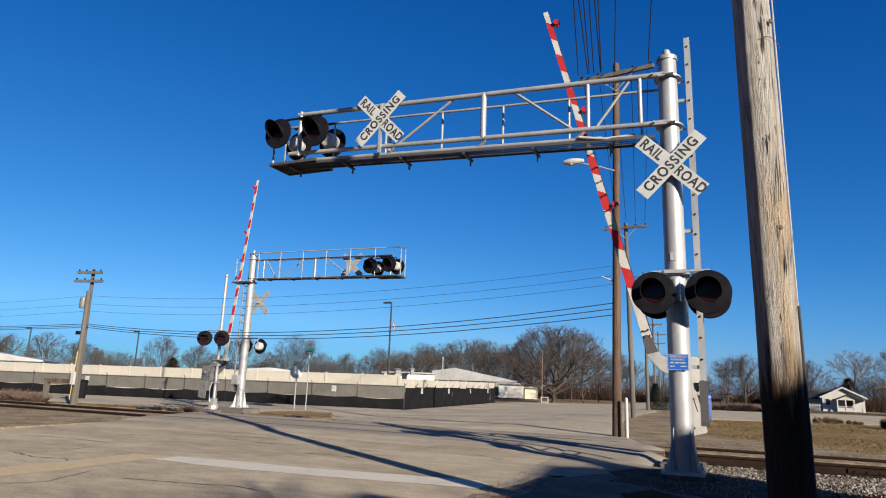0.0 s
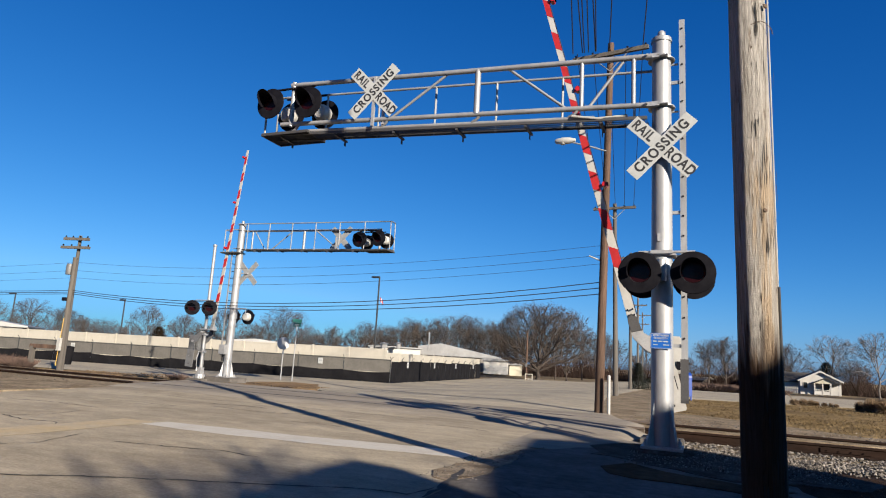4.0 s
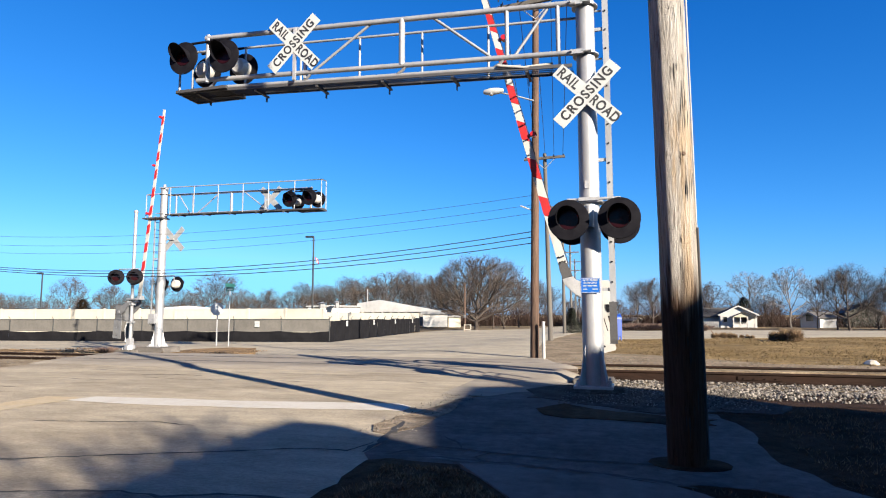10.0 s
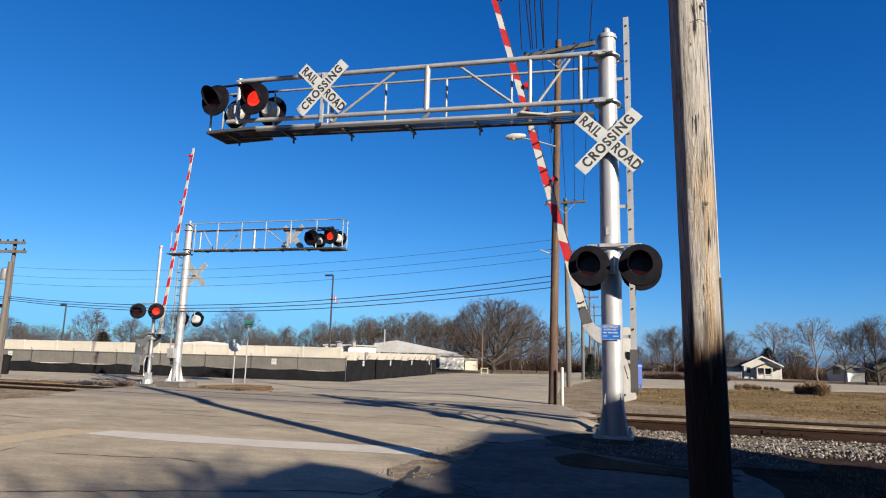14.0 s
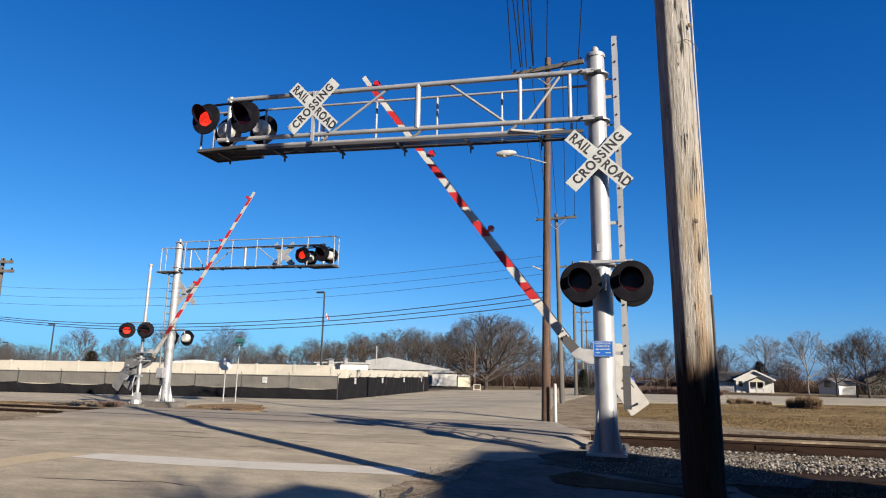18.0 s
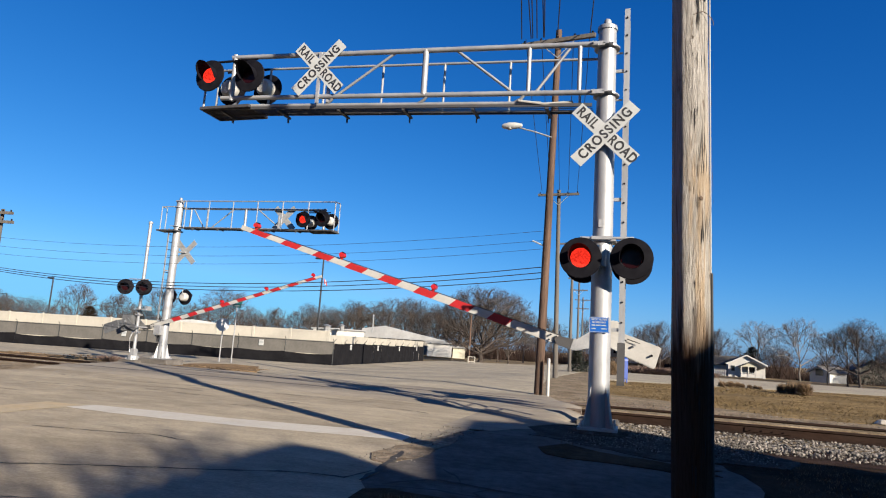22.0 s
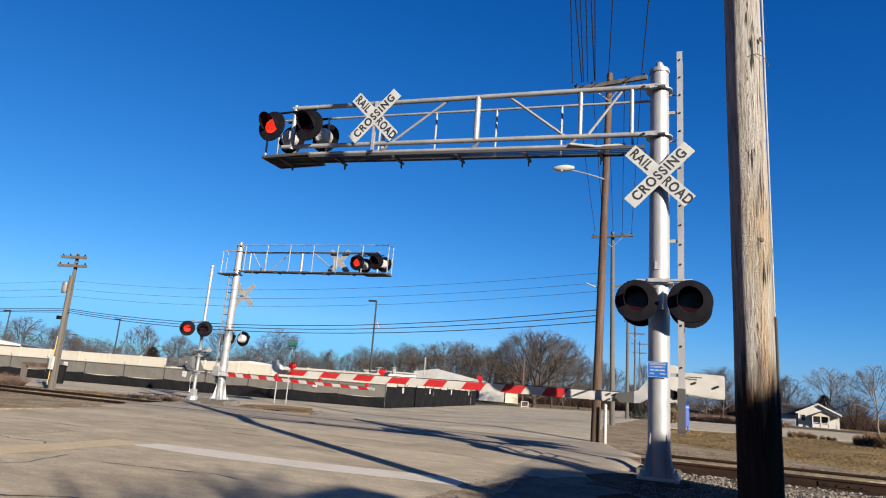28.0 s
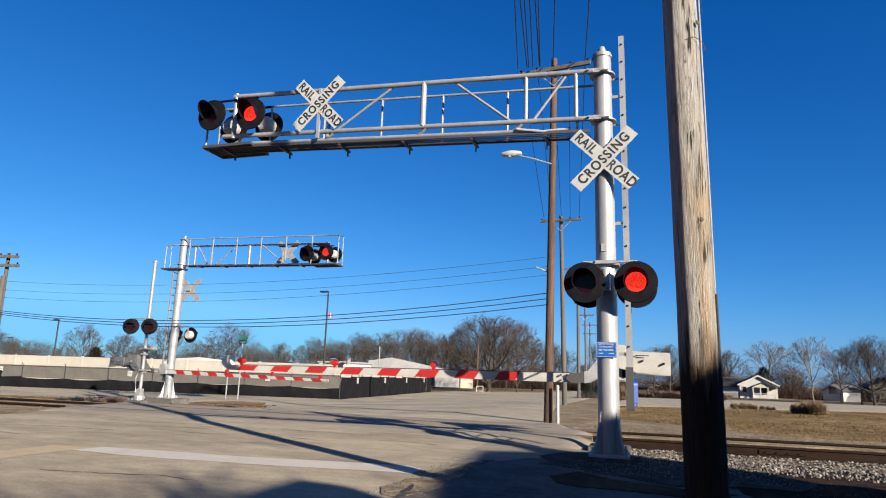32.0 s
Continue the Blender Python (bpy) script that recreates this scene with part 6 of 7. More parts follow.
    for i in range(3):
        wood.tube(trunk[i], trunk[i + 1], thick * (1.05, 0.95, 0.8)[i], thick * (0.95, 0.8, 0.35)[i], n=9, cap=False)
    for j in range(limbs):
        f = (j + 0.5) / limbs
        start = trunk[2].lerp(trunk[3], f * f) if leader else trunk[2]
        t = radians(tilt[0] + (tilt[1] - tilt[0]) * (1 - f) + rnd.uniform(-8, 8))
        a = j * 2.4 + rnd.uniform(-0.4, 0.4)
        limb(start, Vector((math.sin(t) * math.cos(a), math.sin(t) * math.sin(a), math.cos(t))), (0.30 - 0.10 * f) * (0.7 + 0.3 * wide), thick * (0.62 - 0.25 * f), 0 if f < 0.5 else 1)
    return wood, twigs


BROAD, ROUND, OPEN, UPRIGHT, MULTI = range(5)
KINDS = []
for args in ((3, 1.3, 0.12, 13, (8, 80), 5, 0.031, 4, 0.00045, 0.35), (4, 0.85, 0.17, 9, (12, 72), 5, 0.016, 4, 0.0005), (8, 0.80, 0.24, 9, (15, 68), 4, 0.014, 5, 0.0005, 0.7),
             (11, 0.55, 0.26, 8, (8, 42), 4, 0.015, 5, 0.0005, 0.75), (14, 0.95, 0.06, 8, (8, 48), 4, 0.014, 5, 0.0005, 0.2)):
    w, tw = crown_tree(*args)
    KINDS.append((w.mesh("trunk", BARK, True), tw.mesh("crown", BARK)))
PALE = (KINDS[OPEN][0].copy(), KINDS[OPEN][1].copy())
for me in PALE:
    me.materials[0] = PALE_BARK


def tree(az, d, top, kind, wide=1.0, label="bare brown winter tree beyond the street", meshes=None, turn=None):
    """A tree whose top shows at the height angle top from the eye."""
    x, y = polar(az, d)
    base = fall(y, x) - 0.14
    h = 1.13 + d * math.tan(radians(top + 0.1)) - base
    t = thing("tree", label, "tree", pose(x, y, base, 0, 0, random.uniform(0, 360) if turn is None else turn), "bare trees")
    wood, twigs = meshes or KINDS[kind]
    zmax = max(v.co.z for v in twigs.vertices)
    k = h / zmax
    for name, me in (("trunk", wood), ("crown", twigs)):
        ob = new(name, me)
        ob.parent = t
        ob.scale = (k * wide, k * wide, k)
    return t


random.seed(9)
for row in ((-57.5, 105, 2.6, ROUND, 1.2), (-55.0, 110, 2.9, OPEN), (-52.8, 115, 2.4, ROUND, 1.3), (-50.3, 104, 1.7, MULTI, 1.4), (-46.9, 88, 3.2, OPEN, 0.9), (-44.0, 100, 2.6, ROUND, 1.0), (-42.4, 104, 1.9, MULTI, 1.3), (-40.8, 96, 3.7, OPEN, 1.0), (-38.6, 104, 2.2, MULTI, 1.2), (-36.1, 92, 3.9, MULTI, 1.05),
            (-33.9, 110, 2.3, MULTI), (-31.7, 105, 2.4, ROUND, 1.0), (-28.9, 100, 3.0, ROUND, 1.1), (-27.2, 106, 2.9, MULTI), (-25.0, 104, 3.6, ROUND, 1.1), (-23.2, 110, 3.7, OPEN, 1.1), (-21.5, 100, 4.1, OPEN), (-20.2, 104, 4.2, ROUND, 1.0),
            (-19.0, 104, 4.1, OPEN, 1.1), (-17.4, 100, 3.7, ROUND), (-13.4, 70, 5.75, BROAD, 1.0), (-15.0, 96, 3.4, MULTI, 1.0), (-10.9, 76, 5.3, MULTI, 0.8), (-11.9, 86, 3.4, UPRIGHT, 0.8), (-9.6, 98, 3.7, OPEN, 0.9), (-6.6, 92, 2.6, OPEN, 0.8), (-8.0, 104, 3.3, ROUND, 1.0),
            (-4.3, 100, 3.2, UPRIGHT, 0.7), (-2.0, 112, 1.6, MULTI, 1.4), (0.6, 108, 3.0, OPEN, 0.9), (1.9, 100, 3.25, ROUND, 1.2), (3.9, 112, 1.8, MULTI, 1.2), (6.4, 116, 2.8, ROUND, 1.1), (5.3, 120, 1.7, MULTI, 1.3),
            (10.7, 122, 1.8, MULTI, 1.3), (14.1, 92, 3.0, OPEN, 0.9), (15.4, 86, 3.5, OPEN, 0.95), (16.2, 82, 4.05, ROUND, 1.2), (18.0, 96, 2.6, MULTI, 0.95), (19.5, 84, 3.6, UPRIGHT, 1.2), (21.1, 82, 3.4, ROUND, 1.0), (22.8, 88, 3.9, OPEN, 1.1), (24.5, 95, 3.8, ROUND, 1.1), (27.5, 90, 4.0, BROAD)):
    tree(*row)
for row in ((9.36, 124, 3.6, OPEN, 1.1), (12.28, 108, 4.0, OPEN, 0.9)):
    tree(*row, label="pale-barked bare tree by the houses", meshes=PALE)

# far woods: a continuous band of thin trees behind everything, and the dark undergrowth at its foot
woods, undergrowth = Shape(), Shape()
rnd = random.Random(31)
small = [crown_tree(77 + i, 0.85, 0.2, 7, (10, 55), 3, 0.016, 4, 0.0009) for i in range(2)]
sv = [[(np.array(s.v), s.f) for s in pair] for pair in small]
for i in range(150):
    az = -68 + 100 * i / 150 + rnd.uniform(-0.8, 0.8)
    d = rnd.uniform(128, 190)
    x, y = polar(az, d)
    h = 1.1 + d * math.tan(radians(rnd.uniform(0.9, 1.7) + 1.7 * max(0, 1 - abs(az + 21) / 11) - (0.4 if az > -5 else 0)))
    a = rnd.uniform(0, 6.28)
    c, s_ = math.cos(a), math.sin(a)
    for v, f in sv[i % 2]:
        p = v * np.array((h * 1.3, h * 1.3, h + 1.1))
        woods.add(np.stack([p[:, 0] * c - p[:, 1] * s_ + x, p[:, 0] * s_ + p[:, 1] * c + y, p[:, 2] - 1.1], 1).tolist(), f)
for _ in range(26000):
    az, d = rnd.uniform(-68, 33), rnd.uniform(117, 128)
    x, y = polar(az, d)
    h = (4.2 if az < -28 else 5.0 if az < -6 else 4.4) * (0.15 + 0.85 * rnd.random() ** 1.3) * (0.75 + 0.6 * noise.noise((az * 0.6, 0.0, 4.0)))
    lx, ly, w = rnd.gauss(0, 0.4) * h, rnd.gauss(0, 0.4) * h, rnd.uniform(0.03, 0.08)
    undergrowth.add([(x - w, y, -1.05), (x + w, y, -1.05), (x + lx + w * 0.4, y + ly, -1.05 + h)], [(0, 1, 2)])
solid("far_woods", woods, BARK, "band of bare woods along the horizon", "woods", kind="stuff")
solid("undergrowth", undergrowth, DARK_BRUSH, "dark brown winter undergrowth below the woods", "undergrowth", kind="stuff")


def tuft(count, r, h, seed, lean=0.5, w=0.02):
    """Thin blades that stand up and spread out."""
    rd = random.Random(seed)
    s = Shape()
    for _ in range(count):
        a, k = rd.uniform(0, 6.28), rd.random() ** 0.6
        x, y = r * k * math.cos(a), r * k * math.sin(a)
        hh = h * rd.uniform(0.5, 1.0) * (1 - 0.35 * k * k)
        tx, ty = x + math.cos(a) * lean * hh * k * rd.uniform(0.5, 1.4), y + math.sin(a) * lean * hh * k * rd.uniform(0.5, 1.4)
        b = rd.uniform(0, 6.28)
        dx, dy = w * math.cos(b), w * math.sin(b)
        s.add([(x - dx, y - dy, 0), (x + dx, y + dy, 0), ((x + tx) / 2 + dx * 0.7, (y + ty) / 2 + dy * 0.7, hh * 0.6), (tx, ty, hh)], [(0, 1, 2), (0, 2, 3)])
    return s


def dome(count, seed, w):
    """A rounded clump of arching blades, one unit across and about one high."""
    rd = random.Random(seed)
    s = Shape()
    for _ in range(count):
        a, e, r = rd.uniform(0, 6.28), math.asin(rd.uniform(0.05, 1.0)), 0.5 * rd.uniform(0.72, 1.06)
        k = 0.16 * rd.random()
        b = Vector((k * math.cos(a), k * math.sin(a), 0))
        tip = Vector((r * math.cos(e) * math.cos(a), r * math.cos(e) * math.sin(a), 1.85 * r * math.sin(e)))
        mid = b.lerp(tip, 0.55) + Vector((0, 0, 0.12 * math.cos(e)))
        c = rd.uniform(0, 6.28)
        dx = Vector((w * math.cos(c), w * math.sin(c), 0))
        s.add([b - dx, b + dx, mid + dx, mid - dx, tip], [(0, 1, 2, 3), (3, 2, 4)])
    return s


clumps = [dome(1500, 5 + i, 0.009).mesh("clump", STRAW) for i in range(3)]
for i, (az, d, wd, ht) in enumerate(((11.0, 32.6, 0.62, 0.56), (11.75, 32.0, 0.98, 0.72), (12.55, 31.4, 0.96, 0.74), (12.15, 32.4, 0.7, 0.62), (6.75, 36.2, 0.6, 0.36), (7.35, 36.4, 0.62, 0.4), (7.85, 36.6, 0.6, 0.36), (8.2, 36.6, 0.45, 0.3), (8.75, 36.6, 0.4, 0.26), (9.15, 36.6, 0.32, 0.26), (9.5, 36.4, 0.36, 0.22))):
    x, y = polar(az, d)
    ob = solid("grass_clump", clumps[i % 3], STRAW, "dry brown ornamental grass clump on the lawn", "grass clump", pose(x, y, fall(y) - 0.02, 0, 0, 70 * i), "ornamental grass clumps")
    ob.scale = (wd, wd, ht)
for x, y, wd, ht in ((-1.55, 46.2, 1.1, 1.2), (-2.9, 50.5, 1.0, 0.8)):
    ob = solid("grass_clump", clumps[1], STRAW, "tall tan ornamental grass clump beside the shrub", "grass clump", pose(x, y, fall(y) - 0.03, 0, 0, 50 * x), "ornamental grass clumps")
    ob.scale = (wd, wd, ht)
brush_mesh = tuft(700, 0.7, 0.9, 6, 1.1, 0.012).mesh("brush", BROWN_BRUSH)
for x, y, k in ((-26.2, 18.2, 0.6), (-25.6, 17.9, 0.5), (-27.4, 18.4, 0.7), (-28.6, 18.5, 0.7), (-18.9, 20.9, 0.35), (-19.3, 20.0, 0.35)):
    ob = solid("bare_bush", brush_mesh, BROWN_BRUSH, "bare brown bush beside the tracks", "bush", pose(x, y, fall(y, x) - 0.01), "bare bushes")
    ob.scale = (k, k, k)
for i in range(16):
    x, y = polar(-1.4 + i * 0.42, 62 + 6 * random.random())
    ob = solid("bare_bush", brush_mesh, BROWN_BRUSH, "brown winter brush along the lawn's edge", "bush", pose(x, y, fall(y) - 0.1), "brush along the lawn")
    ob.scale = (1.6, 1.3, 1.0)


def evergreen(az, d, h, r, label="dark evergreen shrub beside the street", needles=EVERGREEN):
    x, y = polar(az, d)
    rd = random.Random(int(az * 10))
    s = Shape()
    for _ in range(5200):
        f = rd.random()
        rr = r * (1 - f) ** 0.45 * rd.uniform(0.45, 1.05)
        a = rd.uniform(0, 6.28)
        c = Vector((rr * math.cos(a), rr * math.sin(a), h * (0.05 + 0.95 * f)))
        dv = Vector((math.cos(a), math.sin(a), rd.uniform(-0.2, 0.9))) * rd.uniform(0.08, 0.2) * h * 0.3
        sv_ = Vector((-math.sin(a), math.cos(a), 0)) * (0.012 * h + 0.012)
        s.add([c - sv_, c + sv_, c + dv], [(0, 1, 2)])
    t = thing("evergreen_shrub", label, "shrub", pose(x, y, fall(y, x) - 0.1), "evergreens")
    part("trunk", Shape().tube((0, 0, 0), (0, 0, h * 0.8), 0.06 * h * 0.4, 0.02, n=6), BARK, t)
    part("crown", s, needles, t)


evergreen(-4.9, 48, 1.9, 0.75)
evergreen(-4.1, 50, 0.9, 0.7)
evergreen(17.0, 112, 3.6, 3.0, "dark evergreen among bare trees")
evergreen(-46.0, 82, 3.4, 1.4, "brown clipped conifer behind the fence", CONIFER)
evergreen(9.0, 126, 5.0, 2.2, "dark evergreen behind the pale tree")

LAWN_BLADE = material("dormant lawn blades", (0.1164, 0.0871, 0.0431), 0.95, 0.0, 0.2, 0.4, (0.0733, 0.0534, 0.0276), island=0.3, spec=0.03)
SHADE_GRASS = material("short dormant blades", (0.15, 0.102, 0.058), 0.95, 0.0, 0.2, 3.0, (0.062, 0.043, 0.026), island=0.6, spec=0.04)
# grass on the verge and dead leaves
rd = random.Random(13)
blades = Shape()


def sow(count, inside, box, zz, h):
    made = 0
    while made < count:
        x, y = rd.uniform(box[0], box[1]), rd.uniform(box[2], box[3])
        if not inside(x, y):
            continue
        made += 1
        a, hh = rd.uniform(0, 6.28), h * rd.uniform(0.3, 1.0)
        dx, dy = 0.004 * math.cos(a), 0.004 * math.sin(a)
        lx, ly = rd.gauss(0, 0.6) * hh, rd.gauss(0, 0.6) * hh
        blades.add([(x - dx, y - dy, zz), (x + dx, y + dy, zz), (x + lx, y + ly, zz + hh)], [(0, 1, 2)])


def patch(x, y, at=0.0):
    return noise.noise((x * 2.2, y * 2.2, 7.0)) + 0.5 * noise.noise((x * 6.0, y * 6.0, 1.0)) > at + 0.3 * rd.gauss(0, 1)


sow(22000, lambda x, y: x > -1.76 and y < 4.75 and (x + 1.26) * 2.08 + (y - 4.86) * 1.39 < -0.04 and patch(x, y), (-1.8, 1.8, 1.2, 4.8), 0.012, 0.030)
sow(1500, lambda x, y: x > -1.74 and y < 4.7 and (x + 1.26) * 2.08 + (y - 4.86) * 1.39 < -0.1 and patch(x, y, 0.25), (-1.8, 1.8, 1.2, 4.8), 0.012, 0.055)
sow(13000, lambda x, y: (x - 0.30) * 1.48 + (y - 4.67) * 0.91 > 0.02 and (x > 1.35 or y < 4.7) and patch(x, y), (0.3, 5.5, 1.2, 9.0), -0.0, 0.035)
solid("grass_blades", blades, SHADE_GRASS, "short dormant grass blades on the verge", "grass", kind="stuff")

# uneven winter grass on the lawn, worn thin in patches
lawn_grass = Shape()
rg = random.Random(19)
while len(lawn_grass.f) < 42000:
    x, y = rg.uniform(-1.2, 24), 16.2 + 23.5 * rg.random() ** 1.5
    if y > 31.4 + 0.69 * max(x, 0) or y < max(19.4 - 0.95 * x, 16.3) or noise.noise((x * 0.35, y * 0.22, 3.0)) + 0.4 * noise.noise((x * 1.4, y * 0.8, 8.0)) < 0.25 * rg.gauss(0, 1):
        continue
    a, h, z0 = rg.uniform(0, 6.28), rg.uniform(0.02, 0.06), fall(y) - 0.004
    dx, dy = 0.014 * math.cos(a), 0.014 * math.sin(a)
    lx, ly = rg.gauss(0, 0.05), rg.gauss(0, 0.05)
    lawn_grass.add([(x - dx, y - dy, z0), (x + dx, y + dy, z0), (x + lx, y + ly, z0 + h)], [(0, 1, 2)])
solid("lawn_grass", lawn_grass, LAWN_BLADE, "uneven dormant grass on the lawn", "grass", kind="stuff")

# ---- unseen house, garage and trees added toward the sun to shade the foreground ----
es, ps = Vector((math.sin(sa), math.cos(sa), 0)), Vector((-math.cos(sa), math.sin(sa), 0))
BRICK = material("red brick wall", (0.1975, 0.079, 0.0527), 0.9, 0.0, 0.2, 3.0, (0.1448, 0.0593, 0.0395), 0.3, 30)


def shade_block(outline, along, thick):
    """An unseen building square to the sun: an outline of (across, height) fitted to its shade, made deep."""
    s = Shape()
    n = len(outline)
    pts = []
    for dz in (along, along + thick):
        for q, h in outline:
            p = es * dz + ps * q
            pts.append((p.x, p.y, h))
    return s.add(pts, [tuple(range(n)), tuple(range(2 * n - 1, n - 1, -1))] + [(i, i + n, (i + 1) % n + n, (i + 1) % n) for i in range(n)])


hs = thing("shade_house", "unseen brick house shaped to cast the foreground shade", "house")
part("wall", shade_block([(3.56, -0.1), (8.66, -0.1), (8.66, 4.9), (8.52, 5.45), (8.42, 5.85), (8.28, 6.2), (6.65, 6.52), (5.73, 6.22), (4.8, 5.98), (4.13, 5.68), (3.56, 5.33)], 10.2, 7.0), BRICK, hs)
part("roof", shade_block([(3.48, 5.36), (4.13, 5.70), (4.8, 6.02), (5.73, 6.25), (6.65, 6.56), (8.3, 6.23), (8.44, 5.87), (8.54, 5.47), (8.662, 4.92), (8.74, 4.94), (8.62, 5.5), (8.51, 5.92), (8.36, 6.31), (6.65, 6.64), (5.73, 6.34), (4.8, 6.11), (4.13, 5.80), (3.45, 5.44)], 10.0, 7.6), ROOF, hs)
# Stack added out of view to shade the signal mast's lower end.
part("chimney", shade_block([(7.42, 5.9), (8.02, 5.9), (8.02, 6.86), (7.42, 6.86)], 10.6, 0.7), BRICK, hs)
# Lower unseen block that carries the shade on over the ballast.
part("side_wing", shade_block([(8.664, -0.1), (17.0, -0.1), (17.0, 3.9), (10.0, 4.48), (9.28, 4.69), (8.8, 4.84), (8.664, 4.88)], 10.05, 5.0), BRICK, hs)
# Unseen garage, its roof line drawn from the shade on the road.
hb = thing("garage", "unseen brick garage shaped to cast the shade on the road", "garage")
part("wall", shade_block([(-7.0, -0.1), (3.4, -0.1), (3.4, 5.75), (3.1, 6.08), (2.6, 5.98), (1.4, 5.53), (0.5, 5.27), (-2.0, 4.4), (-7.0, 3.6)], 10.2, 5.0), BRICK, hb)
part("roof", shade_block([(3.5, 5.4), (3.44, 5.72), (3.44, 5.97), (3.14, 6.21), (2.6, 6.08), (1.4, 5.64), (0.6, 5.40), (-2.0, 4.5), (-7.2, 3.72), (-7.2, 3.62), (-2.0, 4.42), (0.5, 5.30), (1.4, 5.55), (2.6, 6.0), (3.1, 6.1), (3.402, 5.8), (3.404, 5.4)], 10.0, 5.4), ROOF, hb)
def branching(seed, levels, spread, first, kids, shrink, up, sides=(7, 5, 4, 3, 3, 3), trunk=0.30, wiggle=0.12, gap=0.35, droop=0.0, thin=0.0008):
    """A bare tree one unit high: the wood of the lower levels, and the fine twigs apart."""
    rnd = random.Random(seed)
    wood, twigs = Shape(), Shape()

    def limb(p, d, ln, r, level):
        n = (4, 4, 3, 3, 2, 1)[min(level, 5)]
        pts, rads = [p], [r]
        q = p.copy()
        for i in range(n):
            d = (d + Vector((rnd.uniform(-1, 1), rnd.uniform(-1, 1), rnd.uniform(-0.6, 0.8))) * wiggle + Vector((0, 0, up * 0.11 - droop * 0.05 * level))).normalized()
            q = q + d * (ln / n)
            pts.append(q.copy())
            rads.append(r * (1 - 0.62 * (i + 1) / n))
        s = wood if level < 3 else twigs
        m = sides[min(level, 5)]
        if level >= levels:
            w = d.orthogonal().normalized() * max(r, thin)
            s.add([p - w, p + w, p.lerp(q, 0.6) + Vector((0, 0, 0.03 * ln)) + w * 0.5, p.lerp(q, 0.6) + Vector((0, 0, 0.03 * ln)) - w * 0.5, q], [(0, 1, 2, 3), (3, 2, 4)])
            return
        for i in range(n):
            s.tube(pts[i], pts[i + 1], rads[i], rads[i + 1], n=m, cap=False)
        k = kids[min(level, len(kids) - 1)]
        for j in range(k):
            f = gap + (1 - gap) * (j + rnd.uniform(0.1, 0.9)) / k
            i = min(int(f * n), n - 1)
            b = pts[i].lerp(pts[i + 1], f * n - i)
            az = rnd.uniform(0, 6.283) if level else 6.283 * j * 0.382 + rnd.uniform(-0.5, 0.5)
            side = d.orthogonal()
            side.rotate(Matrix.Rotation(az, 3, d).to_quaternion())
            ang = radians(rnd.uniform(*spread))
            nd = (d * math.cos(ang) + side.normalized() * math.sin(ang))
            limb(b, nd.normalized(), ln * shrink * rnd.uniform(0.7, 1.15) * (1.15 - 0.45 * f if level == 0 else 1.0), rads[i] * rnd.uniform(0.42, 0.62) * (0.8 if level >= 2 else 1.0), level + 1)
    limb(Vector((0, 0, 0)), Vector((rnd.uniform(-0.05, 0.05), rnd.uniform(-0.05, 0.05), 1)), first, trunk * 0.07, 0)
    return wood, twigs


yard_wood, yard_twigs = branching(61, 3, (25, 58), 0.5, (9, 6, 6), 0.62, 0.8, trunk=0.42, wiggle=0.2, thin=0.0035)
yard = (yard_wood.mesh("trunk", BARK, True), yard_twigs.mesh("crown", BARK))
for q, al, h in ((1.1, 14.5, 8.1), (1.9, 15.0, 8.8)):
    p = es * al + ps * q
    t = thing("tree", "bare yard tree that shades the road", "tree", pose(p.x, p.y, -0.1, 0, 0, 160), "bare trees")
    zm = max(v.co.z for v in yard[1].vertices)
    for name, me in zip(("trunk", "crown"), yard):
        ob = new(name, me)
        ob.parent = t
        ob.scale = (h / zm,) * 3

# plain unseen blocks added behind the eye to cut sky light in the shade
for label, x0, x1, y0, y1, h in (("unseen brick block behind the yard that cuts sky light", 1.0, 9.0, -22.0, -12.0, 11.0), ("unseen brick block across the road that cuts sky light", -27.0, -16.0, -24.0, 1.5, 9.0)):
    b = thing("sky_blocker", label, "building", pose((x0 + x1) / 2, (y0 + y1) / 2, -0.14))
    part("wall", Shape().box((0, 0, h / 2), (x1 - x0, y1 - y0, h)), BRICK, b)
    part("parapet", Shape().box((0, 0, h + 0.1), (x1 - x0 + 0.3, y1 - y0 + 0.3, 0.25)), GREY_WALL, b)

# dead leaves on the island and along the kerb
rl = random.Random(51)
leaves = Shape()
for _ in range(2200):
    x, y = rl.uniform(-24, -13.6), rl.uniform(18.8, 22.4)
    if -19.6 < x < -16.4 or noise.noise((x * 0.6, y * 0.9, 2.0)) < 0.25 * rl.random():
        continue
    a, r, z0 = rl.uniform(0, 6.28), rl.uniform(0.025, 0.06), fall(y, x) + 0.055 + rl.random() * 0.02
    dx, dy = r * math.cos(a), r * math.sin(a)
    leaves.add([(x - dx, y - dy, z0), (x + dy * 0.5, y - dx * 0.5, z0 + 0.04 * rl.random()), (x + dx, y + dy, z0 + 0.03), (x - dy * 0.5, y + dx * 0.5, z0 + 0.05 * rl.random())], [(0, 1, 2), (0, 2, 3)])
solid("dead_leaves", leaves, STRAW, "scattered dead brown leaves on the grass island", "leaves", kind="stuff")


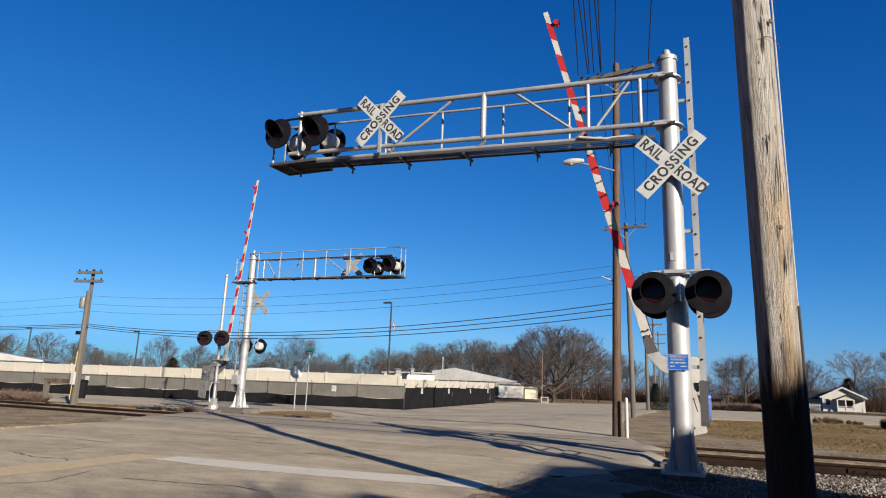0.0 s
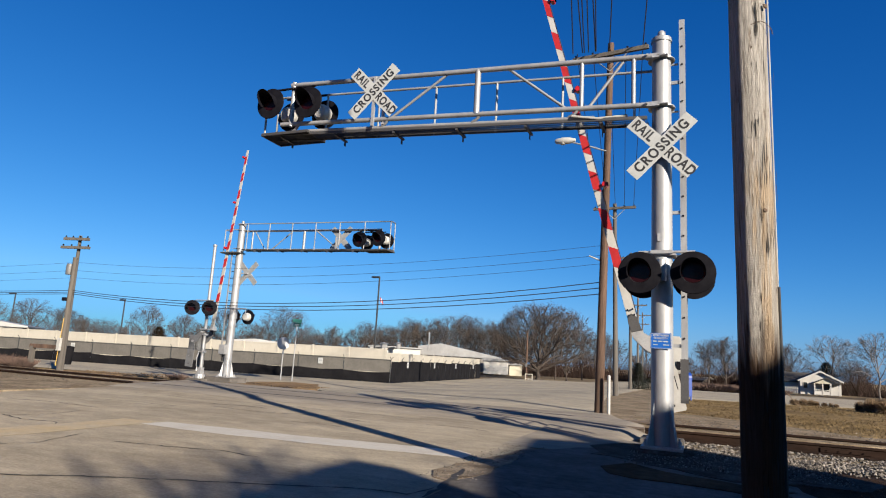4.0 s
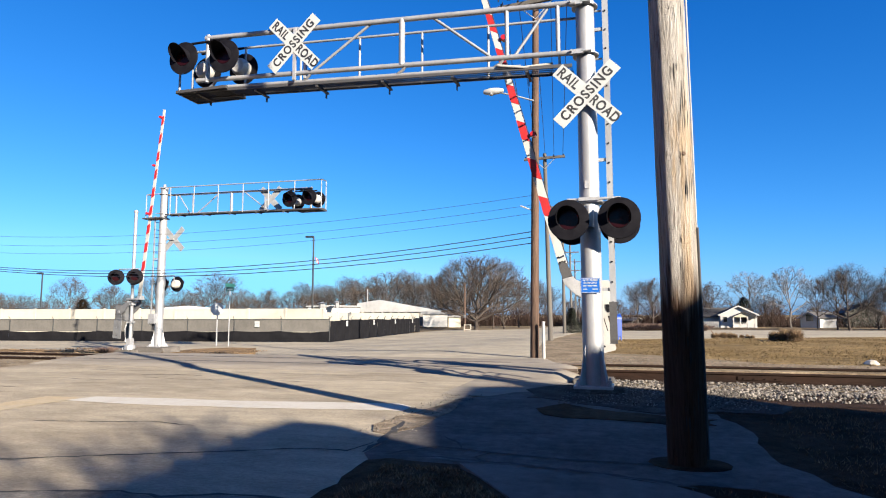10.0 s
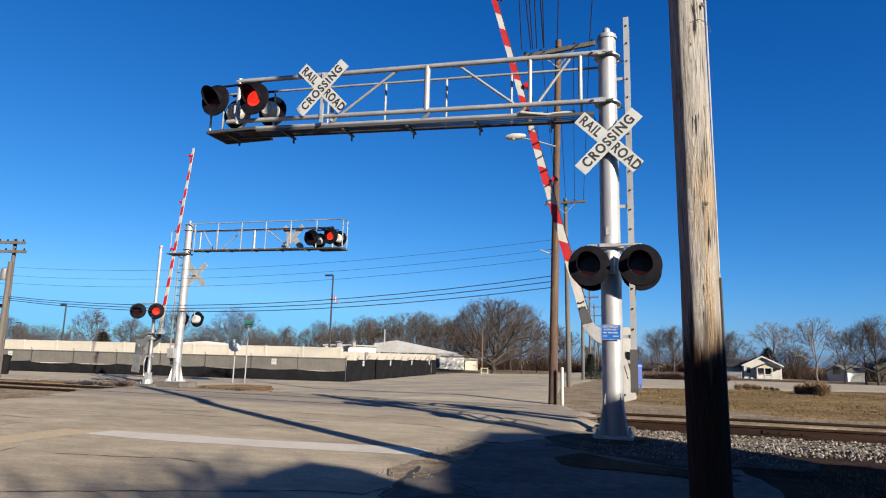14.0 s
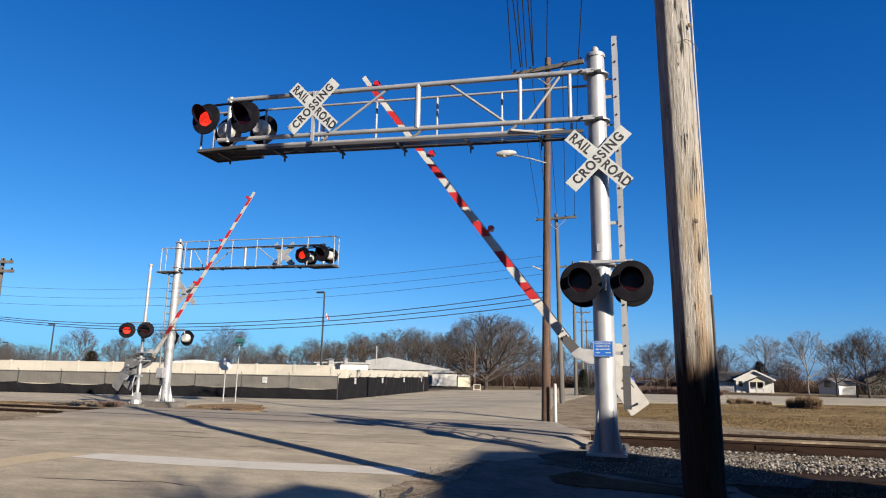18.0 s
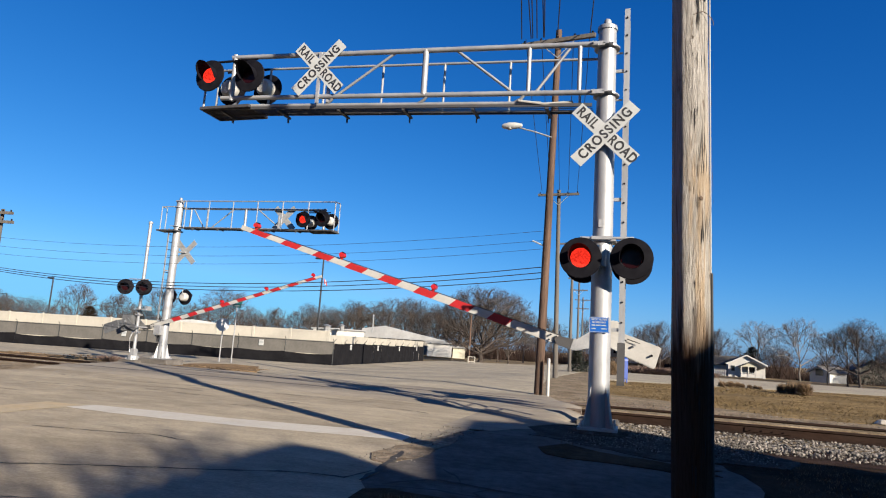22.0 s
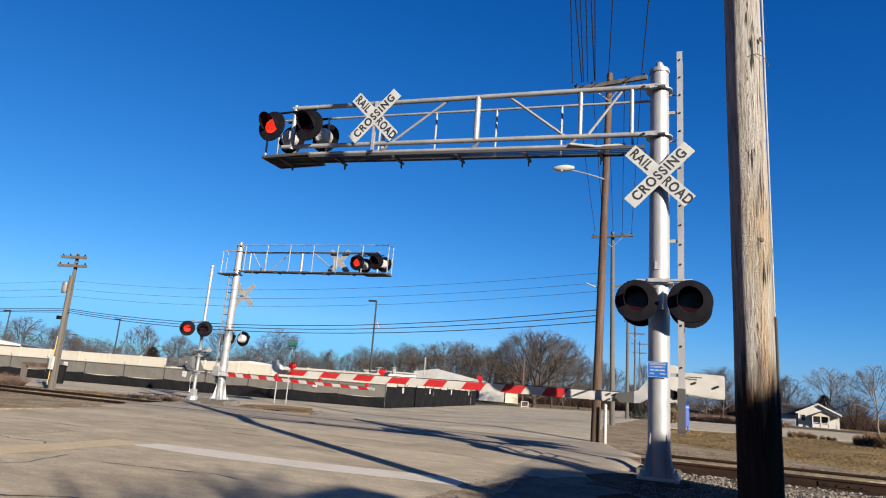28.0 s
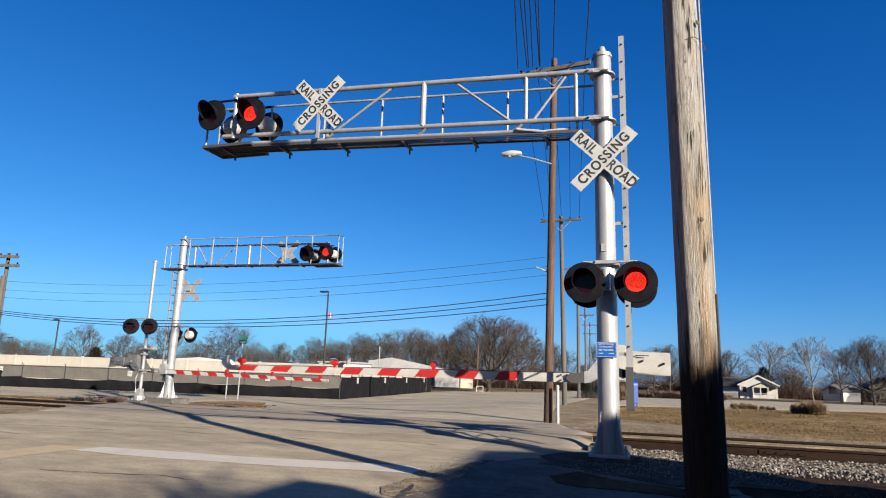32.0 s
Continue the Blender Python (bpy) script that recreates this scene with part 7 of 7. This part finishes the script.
# ---- what moves ----
def lamp_rows(side, spans):
    """Rows that turn a lamp disc face out while it is lit. side 0: the lamps that light first in each beat."""
    rows = [(0.0, pose(0, 0, 0, 0, 0, 180))]
    beats = [(10.62, 10.79, 0), (10.81, 11.66, 1), (11.68, 12.32, 0), (12.34, 12.90, 1)]
    t = 12.96
    while t < 31.9:
        beats += [(t, t + 0.59, 0), (t + 0.645, t + 1.20, 1)]
        t += 1.215
    for a, b, s in beats:
        if s != side or not any(lo <= (a + b) / 2 <= hi for lo, hi in spans):
            continue
        b = min(b, 32.0)
        for dt, deg in ((-0.08, 180), (-0.03, 180), (-0.015, 115), (0.0, 45), (0.012, 0), (0.05, 0)):
            rows.append((a + dt, pose(0, 0, 0, 0, 0, deg)))
        if b < 31.95:
            for dt, deg in ((-0.05, 0), (0.0, 0), (0.014, -65), (0.028, -135), (0.042, -180), (0.09, -180)):
                rows.append((b + dt, pose(0, 0, 0, 0, 0, deg)))
    if rows[-1][0] < 31.99:
        rows.append((32.0, rows[-1][1]))
    return rows


def motions():
    near = ((0, 74.9), (15.6, 74.9), (16.0, 74.3), (16.5, 71.7), (17.0, 66.1), (17.5, 59.4), (18.0, 53.2), (18.5, 47.2), (19.0, 41.2), (19.5, 35.5), (20.0, 30.1), (20.5, 26.3), (21.0, 22.7),
            (22.0, 16.5), (23.0, 10.9), (24.0, 6.3), (24.5, 4.4), (25.5, 2.2), (26.5, 1.0), (27.2, 0.2), (28.0, 0.0), (32.0, 0.0))
    far = ((0, 84.0), (15.6, 84.0), (16.0, 83.4), (16.5, 80.8), (17.0, 72.7), (17.5, 64.9), (18.0, 57.8), (18.5, 51.5), (19.0, 45.0), (19.5, 38.7), (20.0, 32.2), (20.5, 27.5), (21.0, 23.2),
           (22.0, 16.8), (23.0, 11.8), (24.0, 7.0), (24.5, 4.8), (25.5, 2.6), (26.5, 1.2), (27.2, -0.6), (28.0, -1.0), (32.0, -1.0))
    walk(near_arm, [(t, pose(0, 0, 1.45, 0, a, 0)) for t, a in near])
    walk(far_arm, [(t, pose(0.3, 0, 1.45, 0, a, 0)) for t, a in far])
    lit = {"mast": [(10.6, 13.0), (16.0, 17.7), (19.0, 27.1), (28.5, 33)], "arm": [(12.8, 33)], "far_arm": [(12.8, 33)], "far_gate": [(10.6, 15.4), (17.2, 19.4), (27.4, 28.2)]}
    for group, spans in lit.items():
        lamps = FLASHERS[group]
        first, second = (lamps[0], lamps[1]) if group in ("mast", "arm", "far_gate") else (lamps[1], lamps[0])
        for lamp, side in ((first, 0), (second, 1)):
            walk(lamp, lamp_rows(side, spans))


motions()
